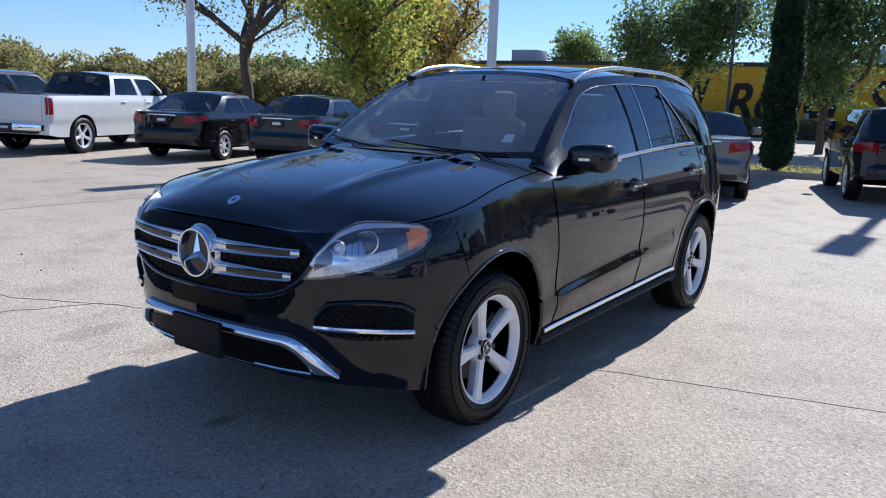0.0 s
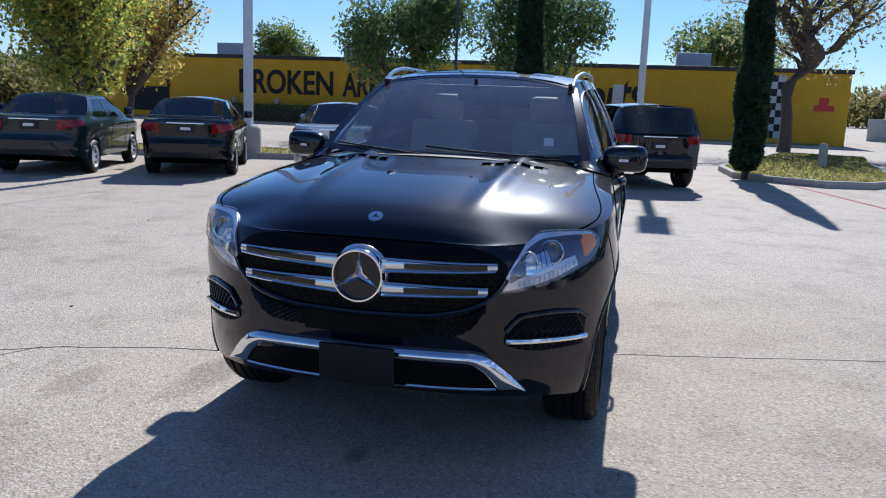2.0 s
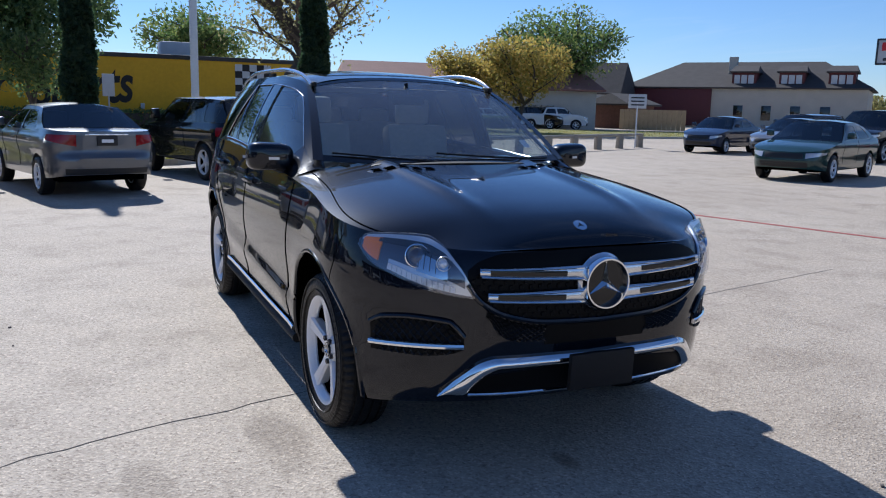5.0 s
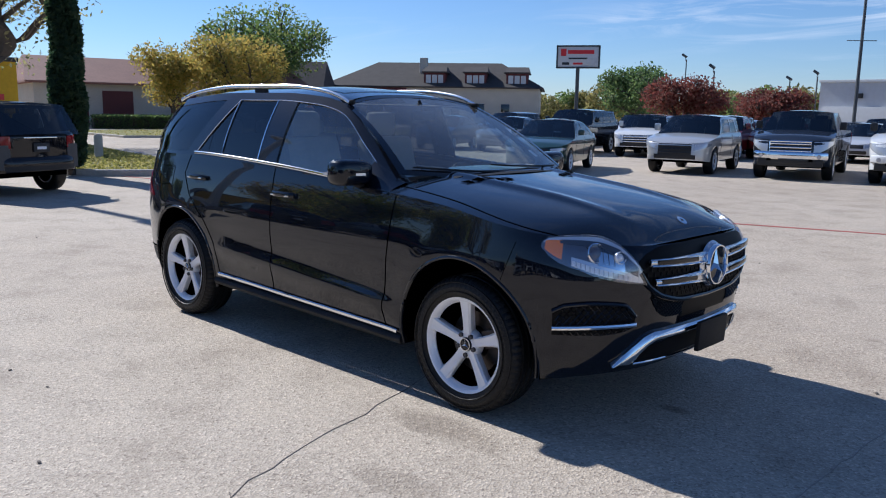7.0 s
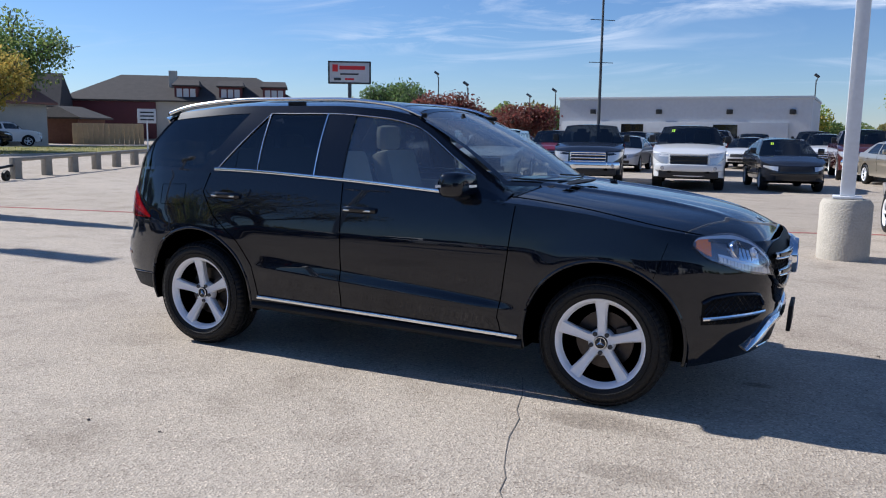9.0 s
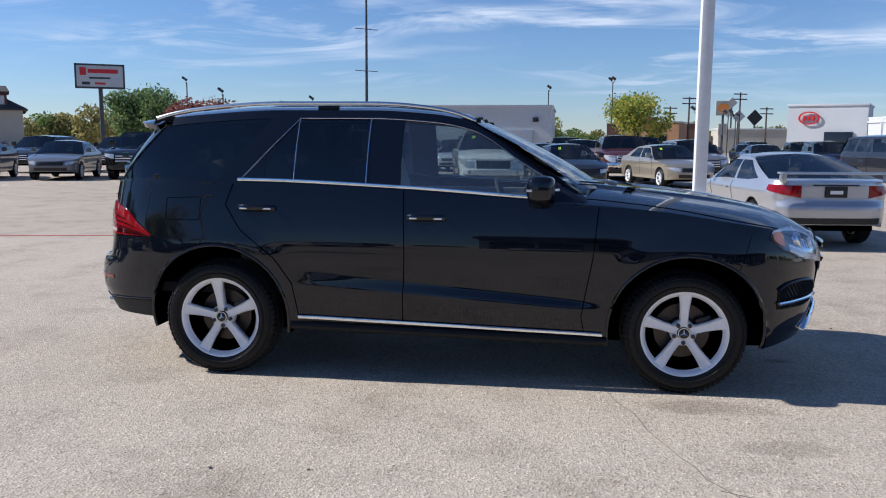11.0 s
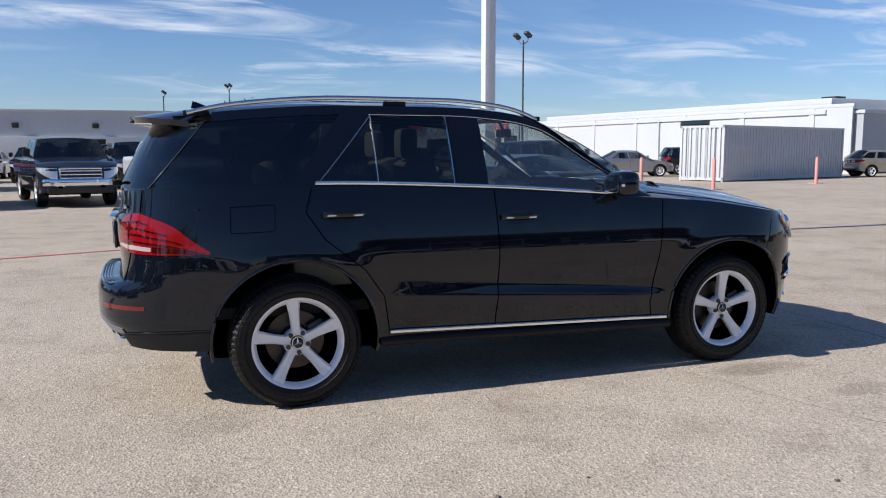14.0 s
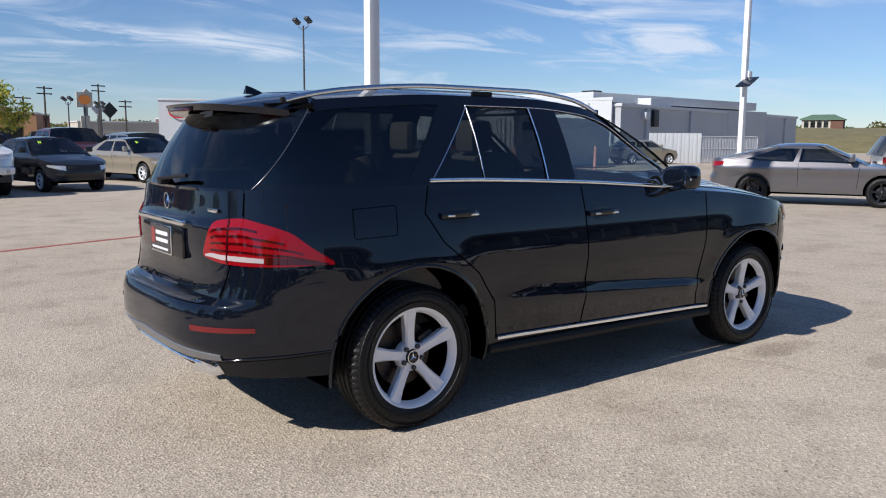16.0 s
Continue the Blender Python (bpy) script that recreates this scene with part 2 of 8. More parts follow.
def tube(pts, r, n=8, ry=None, caps=True):
    """A bar along pts, round or (ry) flattened; r may be a list."""
    pts = [Vector(p) for p in pts]
    rings = []
    for i, p in enumerate(pts):
        d = (pts[min(i + 1, len(pts) - 1)] - pts[max(i - 1, 0)]).normalized()
        up = Vector((0, 0, 1)) if abs(d.z) < 0.95 else Vector((1, 0, 0))
        a = d.cross(up).normalized()
        b = a.cross(d)
        rr = r[i] if isinstance(r, (list, tuple)) else r
        r2 = rr if ry is None else ry
        rings.append([tuple(p + a * rr * math.cos(2 * math.pi * k / n) + b * r2 * math.sin(2 * math.pi * k / n)) for k in range(n)])
    vs = [q for ring in rings for q in ring]
    fs = [(i * n + k, i * n + (k + 1) % n, (i + 1) * n + (k + 1) % n, (i + 1) * n + k) for i in range(len(pts) - 1) for k in range(n)]
    if caps:
        fs += [tuple(reversed(range(n))), tuple((len(pts) - 1) * n + k for k in range(n))]
    return vs, fs


def prism(poly, h, z0=0.0):
    """A flat outline in x and y raised by h."""
    n = len(poly)
    vs = [(x, y, z0) for x, y in poly] + [(x, y, z0 + h) for x, y in poly]
    return vs, [tuple(reversed(range(n))), tuple(range(n, 2 * n))] + [(i, (i + 1) % n, n + (i + 1) % n, n + i) for i in range(n)]


def lerp(a, b, t):
    return a + (b - a) * t


def curve(*pts):
    """A smooth function through (x, value) pairs."""
    xs, ys = [p[0] for p in pts], [p[1] for p in pts]
    if xs[0] > xs[-1]:
        xs, ys = xs[::-1], ys[::-1]
    h = [(ys[i + 1] - ys[i]) / (xs[i + 1] - xs[i]) for i in range(len(xs) - 1)]
    m = [h[0]] + [0 if h[i - 1] * h[i] <= 0 else 2 * h[i - 1] * h[i] / (h[i - 1] + h[i]) for i in range(1, len(h))] + [h[-1]]

    def f(x):
        if x <= xs[0]:
            return ys[0]
        if x >= xs[-1]:
            return ys[-1]
        i = max(k for k in range(len(xs) - 1) if xs[k] <= x)
        d = xs[i + 1] - xs[i]
        t = (x - xs[i]) / d
        return ys[i] * (1 + 2 * t) * (1 - t) ** 2 + ys[i + 1] * t * t * (3 - 2 * t) + d * (m[i] * t * (1 - t) ** 2 - m[i + 1] * t * t * (1 - t))
    return f


def mesh_of(name, g, material, smooth=True):
    me = bpy.data.meshes.new(name)
    me.from_pydata([tuple(v) for v in g[0]], [], [tuple(f) for f in g[1]])
    bm = bmesh.new()
    bm.from_mesh(me)
    bmesh.ops.remove_doubles(bm, verts=bm.verts, dist=1e-5)
    bmesh.ops.recalc_face_normals(bm, faces=bm.faces)
    bm.to_mesh(me)
    bm.free()
    me.materials.append(material)
    if smooth:
        me.shade_smooth()
        me.set_sharp_from_angle(angle=radians(38))
    return me


def part(name, g, material, parent, label="", smooth=True):
    ob = new(name, mesh_of(name, g, material, smooth))
    ob.parent = parent
    return tagged(ob, label)


def again(ob, parent, m=None):
    """The same part once more, sharing its mesh, with its own sub-parts."""
    o = new(ob.name.split(".")[0], ob.data)
    o.parent = parent
    if m is not None:
        o.matrix_local = m
    for k in list(ob.children):
        c = again(k, o)
        c.matrix_local = k.matrix_local
    return o


def thing(name, label, category, at=None, group="", kind=""):
    ob = tagged(new(name), label, category, group, kind)
    if at is not None:
        ob.matrix_world = at
    return ob


def solid(name, g, material, label, category, at=None, group="", kind="", smooth=True):
    ob = tagged(new(name, mesh_of(name, g, material, smooth)), label, category, group, kind)
    if at is not None:
        ob.matrix_world = at
    return ob


# ---- ground ----
def ground():
    r = [0, 8, 16, 30, 60, 120, 300, 900, 2500]
    g = grid(lambda i, j: (r[j] * math.cos(i * math.pi / 24), r[j] * math.sin(i * math.pi / 24), 0.0), 48, len(r) - 1, True)
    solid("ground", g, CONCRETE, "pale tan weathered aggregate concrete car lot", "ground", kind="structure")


ground()


# ---- the parked black SUV ----
REVERSE = mat("reversing_lens", (0.42, 0.36, 0.36), 0.15, coat=0.6)
REDREF = mat("red_reflector", (0.13, 0.004, 0.006), 0.2, coat=0.5)
ROOFG = glass("sunroof_glass", (0.45, 0.47, 0.46), mirror=0.06)
LAMPBASE = mat("lamp_backing", (0.13, 0.14, 0.175), 0.22, 0.55)


class Shell:
    """The lower body of a car: a plan outline with rounded ends, drawn in by depth curves for front, side and rear."""

    corner = None
    shelf = None

    def __init__(s, xf, xr, w, n_front, n_rear, ff, fr, in_f, in_s, in_r, low, top, crease=None):
        s.xf, s.xr, s.w, s.in_f, s.in_s, s.in_r, s.low, s.top, s.crease = xf, xr, w, in_f, in_s, in_r, low, top, crease
        pts = []
        for k in range(121):                      # front centre to the middle of the side
            a = (k / 120) ** 1.0 * math.pi / 2
            c, q = math.cos(a), math.sin(a)
            pts.append((ff + (xf - ff) * c ** (2 / n_front), w * q ** (2 / n_front)))
        for k in range(1, 41):
            pts.append((lerp(ff, fr, k / 40), w))
        for k in range(1, 121):
            a = math.pi / 2 * k / 120
            pts.append((fr + (xr - fr) * math.sin(a) ** (2 / n_rear), w * max(math.cos(a), 0) ** (2 / n_rear)))
        s.px, s.py = np.array([p[0] for p in pts]), np.array([p[1] for p in pts])
        s.cum = np.concatenate([[0], np.cumsum(np.hypot(np.diff(s.px), np.diff(s.py)))])
        s.len = float(s.cum[-1])

    def s_y(s, y):
        """Distance along the outline to where the front reaches y."""
        k = int(np.argmax(s.py >= s.w - 1e-6))
        return float(np.interp(y, s.py[:k + 1], s.cum[:k + 1]))

    def s_ry(s, y):
        k = len(s.py) - 1 - int(np.argmax(s.py[::-1] >= s.w - 1e-6))
        return float(np.interp(-y, -s.py[k:], s.cum[k:]))

    def s_x(s, x):
        return float(np.interp(-x, -s.px, s.cum))

    def flat(s, q):
        q = min(max(q, 0.0), s.len)
        e = 0.01
        x, y = float(np.interp(q, s.cum, s.px)), float(np.interp(q, s.cum, s.py))
        a, b = max(q - e, 0), min(q + e, s.len)
        tx, ty = float(np.interp(b, s.cum, s.px) - np.interp(a, s.cum, s.px)), float(np.interp(b, s.cum, s.py) - np.interp(a, s.cum, s.py))
        d = math.hypot(tx, ty) or 1
        n = (-ty / d * -1, tx / d * -1)
        if q < 0.004:
            n = (1.0, 0.0)
        if q > s.len - 0.004:
            n = (-1.0, 0.0)
        return x, y, n

    def at(s, q, z):
        x, y, (nx, ny) = s.flat(q)
        d = max(nx, 0) ** 2 * s.in_f(z) + ny * ny * s.in_s(z) + max(-nx, 0) ** 2 * s.in_r(z)
        if s.corner and nx > 0:
            d += (2 * nx * ny) ** 2 * s.corner(z)
        if s.shelf and nx < 0:
            d += nx ** 6 * s.shelf(z)
        if s.crease and ny > 0.3:
            d += s.crease(x, z) * ny * ny
        return Vector((x - nx * d, max(y - ny * d, 0.0), z))

    def normal(s, q, z):
        e = 0.006
        u = s.at(min(q + e, s.len), z) - s.at(max(q - e, 0), z)
        v = s.at(q, z + e) - s.at(q, z - e)
        n = u.cross(v)
        x, y, f = s.flat(q)
        if n.x * f[0] + n.y * f[1] < 0:
            n = -n
        return n.normalized() if n.length > 1e-9 else Vector((f[0], f[1], 0))

    def patch(s, q0, q1, zlo, zhi, nu=16, nv=6, off=0.004, deep=0.012, bulge=0.0):
        """A raised panel between two height curves of t (0 to 1 along it), its rim turned in to the body."""
        def pt(i, j, o):
            t = i / nu
            q, z = lerp(q0, q1, t), lerp(zlo(t), zhi(t), j / nv)
            return tuple(s.at(q, z) + s.normal(q, z) * o)
        vs, fs = grid(lambda i, j: pt(i, j, off + bulge * math.sin(math.pi * j / nv)), nu, nv)
        w = nu + 1
        rim = [i for i in range(w)] + [j * w + nu for j in range(1, nv + 1)] + [nv * w + i for i in range(nu - 1, -1, -1)] + [j * w for j in range(nv - 1, 0, -1)]
        o = len(vs)
        for k in rim:
            vs.append(pt(k % w, k // w, off - deep))
        m = len(rim)
        fs += [(rim[k], rim[(k + 1) % m], o + (k + 1) % m, o + k) for k in range(m)]
        return vs, fs

    def line(s, pts, r=0.0025, off=0.0008, n=6):
        """A thin bar on the surface through (distance, height) pairs."""
        full = []
        for (a, b), (c, d) in zip(pts, pts[1:]):
            k = max(2, int(math.hypot(c - a, d - b) / 0.04))
            full += [(lerp(a, c, i / k), lerp(b, d, i / k)) for i in range(k)]
        full.append(pts[-1])
        return tube([s.at(q, z) + s.normal(q, z) * off for q, z in full], r, n)

    def band(s, nq, nz, arches=()):
        """The body side, with round wheel openings (x, z, radius)."""
        qs = [s.len * (k / nq) for k in range(nq + 1)]
        rows = []
        for q in qs:
            x, y, n = s.flat(q)
            lo, hi = s.low(x), s.top(x)
            rows.append([s.at(q, lerp(lo, hi, (j / nz) ** 0.92)) for j in range(nz + 1)])
        inside = [[False] * (nz + 1) for _ in rows]
        for i, col in enumerate(rows):
            for j, p in enumerate(col):
                for ax, az, r in arches:
                    if p.y < 0.5 * s.w:
                        continue
                    d = math.hypot(p.x - ax, p.z - az)
                    if d < r:
                        inside[i][j] = True
        # pull the cut's edge onto the circle
        for i, col in enumerate(rows):
            for j, p in enumerate(col):
                if not inside[i][j]:
                    continue
                near = any(0 <= i + a <= nq and 0 <= j + b <= nz and not inside[i + a][j + b] for a in (-1, 0, 1) for b in (-1, 0, 1))
                if near:
                    for ax, az, r in arches:
                        d = math.hypot(p.x - ax, p.z - az)
                        if d < r and p.y > 0.5 * s.w:
                            p.x, p.z = ax + (p.x - ax) * r / max(d, 1e-6), az + (p.z - az) * r / max(d, 1e-6)
        vs = [tuple(p) for col in rows for p in col]
        w = nz + 1
        fs = [(i * w + j, i * w + j + 1, (i + 1) * w + j + 1, (i + 1) * w + j) for i in range(nq) for j in range(nz)
              if not (inside[i][j] and inside[i + 1][j] and inside[i][j + 1] and inside[i + 1][j + 1])]
        return vs, fs


def both(g):
    return join(g, flipped(g))


def star(r, bar, depth):
    """Three tapered bars from a centre, facing +x."""
    gs = []
    for k in range(3):
        a = math.pi / 2 + k * 2 * math.pi / 3
        c, s = math.cos(a), math.sin(a)
        tip, l, rr = (0.0, c * r, s * r), (0.0, -s * bar, c * bar), (0.0, s * bar, -c * bar)
        back = (0.0, -c * bar * 0.6, -s * bar * 0.6)
        gs.append(([tip, l, rr, (depth, c * bar * 0.15, s * bar * 0.15), back], [(0, 1, 3), (0, 3, 2), (1, 4, 3), (2, 3, 4)]))
    return join(*gs)


def wheel_parts(parent, R, width, rim_r, spokes, rim_mat, fine=True, cap=True):
    """Tyre with its rim, spokes, hub cap, bolts and brake disc under it; the outer face looks to +y."""
    n = 192 if fine else 28
    h = width / 2
    prof = [(rim_r, -h * 0.86), (rim_r + 0.02, -h * 0.95), (lerp(rim_r, R, 0.5), -h * 1.03), (R - 0.03, -h * 0.93), (R - 0.008, -h * 0.8)]
    if fine:
        for g in (-0.52, -0.17, 0.17, 0.52):
            prof += [(R, h * (g - 0.06)), (R - 0.009, h * (g - 0.045)), (R - 0.009, h * (g + 0.045)), (R, h * (g + 0.06))]
    else:
        prof += [(R, -h * 0.6), (R, h * 0.6)]
    prof += [(R - 0.008, h * 0.8), (R - 0.03, h * 0.93), (lerp(rim_r, R, 0.5), h * 1.03), (rim_r + 0.02, h * 0.95), (rim_r, h * 0.86)]
    def tread(i, j):
        a, (r, y) = 2 * math.pi * i / n, prof[j]
        if fine and abs(y) > h * 0.5 and r > R - 0.035 and i % 3 == 0:      # grooves across the shoulders
            r -= 0.007
        return (r * math.cos(a), y, r * math.sin(a))
    tyre = part("wheel", grid(tread, n, len(prof) - 1, True), RUBBER, parent, "black rubber tyre on an alloy rim")
    if fine:
        for rr, yy in ((lerp(rim_r, R, 0.30), h * 1.022), (lerp(rim_r, R, 0.74), h * 1.005)):
            part("sidewall_ring", lathe([(rr - 0.004, yy - 0.004), (rr - 0.002, yy + 0.002), (rr + 0.002, yy + 0.002), (rr + 0.004, yy - 0.004)], n), RUBBER, tyre)
    lip = lathe([(rim_r - 0.026, h * 0.62), (rim_r - 0.016, h * 0.78), (rim_r - 0.004, h * 0.90), (rim_r + 0.006, h * 0.92), (rim_r + 0.006, h * 0.80), (rim_r - 0.012, h * 0.5), (rim_r - 0.03, -h * 0.8), (rim_r - 0.04, -h * 0.8)], n)
    arms = []
    f = 5 / max(spokes, 5) * rim_r / 0.25
    # half width, face height and edge drop along each spoke, from hub to rim
    prof_s = [(0.040, 0.030, 0.60, 0.010), (0.085, 0.0265, 0.64, 0.010), (0.13, 0.027, 0.68, 0.009), (0.18, 0.031, 0.74, 0.008), (rim_r - 0.022, 0.038, 0.80, 0.007), (rim_r - 0.004, 0.046, 0.84, 0.006)]
    for k in range(spokes):
        a = 2 * math.pi * k / spokes
        vs, fs = [], []
        for rr, hw, fy, e in prof_s:
            hw, y = hw * f, h * fy
            vs += [(-hw, y - e, rr), (-hw * 0.72, y + 0.003, rr), (-hw * 0.22, y + 0.0005, rr), (hw * 0.22, y + 0.0005, rr), (hw * 0.72, y + 0.003, rr), (hw, y - e, rr), (hw * 0.8, y - 0.050, rr), (-hw * 0.8, y - 0.050, rr)]
        m = len(prof_s)
        fs = [(r * 8 + q, r * 8 + (q + 1) % 8, r * 8 + 8 + (q + 1) % 8, r * 8 + 8 + q) for r in range(m - 1) for q in range(8)] + [tuple(range(7, -1, -1)), tuple(range(8 * m - 8, 8 * m))]
        arms.append(moved((vs, fs), Matrix.Rotation(a, 4, "Y")))
    hub = lathe([(0.078, h * 0.2), (0.078, h * 0.54), (0.070, h * 0.62), (0.040, h * 0.63), (0.038, h * 0.58)], 24)
    rim = part("rim", join(lip, hub, *arms), rim_mat, tyre)
    if cap:
        part("hub_cap", lathe([(0.036, h * 0.5), (0.035, h * 0.68), (0.030, h * 0.71), (0.0, h * 0.72)], 24), GLOSSB if fine else rim_mat, tyre, "round hub cap")
    if fine:
        ring = lathe([(0.031, h * 0.715), (0.0345, h * 0.715), (0.0345, h * 0.73), (0.031, h * 0.73)], 24)
        st = moved(star(0.029, 0.006, 0.005), Matrix.Translation((0, h * 0.72, 0)) @ Matrix.Rotation(radians(90), 4, "Z"))
        part("emblem", join(ring, st), CHROME, tyre, "chrome three-bar emblem")
        for k in range(spokes):
            a = 2 * math.pi * (k + 0.5) / spokes
            b = lathe([(0.0135, h * 0.5), (0.0135, h * 0.70), (0.011, h * 0.72), (0.0, h * 0.70)], 8)
            part("lug_bolt", moved(b, Matrix.Translation((0.058 * math.sin(a), 0.002, 0.058 * math.cos(a)))), LAMPDK, tyre)
        part("brake_caliper", moved(box(-0.05, 0.05, -0.02, 0.045, 0.09, 0.185, 0.012), Matrix.Rotation(radians(-70), 4, "Y")), STEEL, tyre, "grey brake caliper")
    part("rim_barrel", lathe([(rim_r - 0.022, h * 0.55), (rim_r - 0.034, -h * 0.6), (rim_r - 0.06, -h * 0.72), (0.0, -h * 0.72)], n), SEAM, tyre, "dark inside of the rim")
    part("brake_disc", lathe([(0.0, h * 0.02), (0.085, h * 0.05), (0.09, -h * 0.02), (rim_r * 0.66, -h * 0.02), (rim_r * 0.66, -h * 0.14), (0.0, -h * 0.14)], 32 if fine else 14), STEEL if fine else LAMPDK, tyre)
    return tyre


def hero():
    car = thing("suv", "glossy black SUV with silver five-spoke wheels on a concrete lot", "car")
    AX, AZ, AR = 1.4575, 0.368, 0.462
    in_f = curve((0.2, 0.17), (0.30, 0.095), (0.40, 0.049), (0.50, 0.028), (0.62, 0.016), (0.72, 0.007), (0.83, 0.003), (0.90, 0.02), (0.95, 0.055), (0.985, 0.10), (1.03, 0.16), (1.2, 0.22))
    in_s = curve((0.24, 0.075), (0.30, 0.052), (0.38, 0.036), (0.60, 0.022), (0.72, 0.006), (0.78, 0.001), (0.84, 0.002), (0.90, 0.0075), (0.96, 0.0155), (1.02, 0.026), (1.08, 0.039), (1.14, 0.054), (1.22, 0.076), (1.3, 0.088))
    in_r = curve((0.32, 0.10), (0.42, 0.025), (0.52, -0.03), (0.62, -0.025), (0.70, 0.0), (0.78, 0.04), (0.88, 0.07), (1.0, 0.085), (1.07, 0.105), (1.2, 0.125), (1.3, 0.14))
    step = curve((0.32, 0.10), (0.42, 0.025), (0.52, -0.03), (0.63, -0.03), (0.675, -0.018), (0.695, 0.0), (0.708, 0.085), (0.80, 0.10), (0.95, 0.085), (1.03, 0.085), (1.07, 0.105), (1.2, 0.125), (1.3, 0.14))
    low = curve((-2.47, 0.39), (-2.0, 0.36), (-1.86, 0.35), (-0.98, 0.31), (1.0, 0.285), (1.9, 0.28), (2.1, 0.30), (2.34, 0.33))
    top = curve((-2.47, 1.19), (-2.2, 1.21), (-1.3, 1.215), (-0.3, 1.183), (0.5, 1.135), (0.9, 1.113), (1.3, 1.082), (1.7, 1.02), (2.0, 0.975), (2.2, 0.945), (2.34, 0.935))

    def crease(x, z):
        if not -1.1 < x < 1.0:
            k = 0.0
        else:
            k = min(1, (x + 1.1) / 0.25, (1.0 - x) / 0.25)
        d, th = 0.617 - 0.088 * x - z, 0.071 - 0.034 * x      # step that swells out below a slanting line
        g = 0.0 if d < 0 else -0.024 * d / th if d < th else -0.024 * math.exp(-((d - th) / 0.09) ** 2)
        flare = 0.0
        for ax in (AX, -AX):                     # wheel-arch swelling
            r = math.hypot(x - ax, z - AZ)
            flare = max(flare, math.exp(-((r - AR) / 0.10) ** 2))
        return k * g - 0.010 * flare
    B = Shell(2.335, -2.46, 0.965, 3.3, 3.6, 1.3, -1.15, in_f, in_s, in_r, low, top, crease)
    B.shelf = lambda z: step(z) - in_r(z)
    B.corner = curve((0.3, 0.03), (0.55, 0.035), (0.75, 0.045), (0.9, 0.07), (1.0, 0.10))
    body = part("body", both(B.band(230, 64, [(AX, AZ, AR), (-AX, AZ, AR)])), PAINT, car, "glossy black painted body side and bumpers")
    ex, ey, ez = [], [], []
    for k in range(241):
        q = B.len * k / 240
        x, y, n = B.flat(q)
        p = B.at(q, top(x))
        ex.append(p.x), ey.append(p.y), ez.append(p.z)
    ex, ey, ez = np.array(ex), np.array(ey), np.array(ez)

    def edge(x):
        return float(np.interp(-x, -ex, ey)), float(np.interp(-x, -ex, ez))
    # bonnet
    zc = curve((2.245, 0.937), (2.225, 0.965), (2.17, 1.005), (2.05, 1.055), (1.8, 1.105), (1.5, 1.15), (1.15, 1.19), (0.9, 1.215), (0.7, 1.22))
    xs = [0.68 + 1.573 * (1 - (1 - k / 44) ** 1.8) for k in range(45)]

    def hood(i, j):
        x, u = xs[i], (j - 48) / 48
        w, ze = edge(x)
        au = abs(u)
        z = ze + (zc(x) - ze) * (1 - au ** 2.6)
        dome = 0.016 * math.exp(-((au * w - 0.40 - 0.06 * (1.6 - x)) / 0.05) ** 2) * min(1, max(0, (2.15 - x) / 0.5))
        return (x, w * u, z + dome)
    part("bonnet", grid(hood, 44, 96), PAINT, car, "black bonnet with two raised ridges")

    def hood_z(x, y):
        w, ze = edge(x)
        au = min(abs(y) / max(w, 1e-3), 1)
        dome = 0.016 * math.exp(-((au * w - 0.40 - 0.06 * (1.6 - x)) / 0.05) ** 2) * min(1, max(0, (2.15 - x) / 0.5))
        return ze + (zc(x) - ze) * (1 - au ** 2.6) + dome
    for sg in (1, -1):                            # bonnet shut lines and vents
        gy = lambda x: edge(x)[0] * lerp(0.885, 0.985, max(0.0, (x - 0.75) / 1.22) ** 1.6)
        pts = [(x, sg * gy(x), hood_z(x, gy(x)) + 0.0005) for x in np.linspace(0.75, 1.97, 36)]
        part("bonnet_gap", tube(pts, 0.003, 6), SEAM, car)
        vx = lambda s, t: 1.255 - 0.10 * s - 0.075 * t
        vy = lambda s, t: 0.245 + 0.345 * s + 0.0 * t
        vp = lambda s, t, o: (vx(s, t), sg * vy(s, t), hood_z(vx(s, t), vy(s, t)) + o)
        vent = part("bonnet_vent", grid(lambda i, j: vp(i / 16, j / 4, 0.0045 - 0.005 * (i in (0, 16) or j in (0, 4))), 16, 4), PAINT, car, "black bonnet vent with five slots")
        for k in range(5):
            a, b = 0.04 + 0.19 * k, 0.04 + 0.19 * k + 0.13
            part("vent_slot", grid(lambda i, j: vp(lerp(a, b, i / 2), lerp(0.16, 0.84, j / 4), 0.0052), 2, 4), SEAM, vent)
            part("vent_rib", tube([vp(lerp(a, b, 0.0), 0.16, 0.0055), vp(a, 0.84, 0.0055), vp(b, 0.84, 0.0055), vp(b, 0.16, 0.0055)], 0.0014, 6), GLOSSB, vent, "glossy black slot edge")
    badge = lathe([(0.0, 0.0), (0.029, 0.0), (0.03, 0.003), (0.0, 0.005)], 24, "z")
    M = Matrix.Translation((2.165, 0, hood_z(2.165, 0) + 0.001)) @ Matrix.Rotation(radians(33), 4, "Y")
    bd = part("bonnet_badge", moved(badge, M), CHROME, car, "small round chrome badge")
    part("badge_star", moved(moved(star(0.02, 0.004, 0.002), Matrix.Rotation(radians(-90), 4, "Y")), M @ Matrix.Translation((0, 0, 0.006))), GLOSSB, bd)

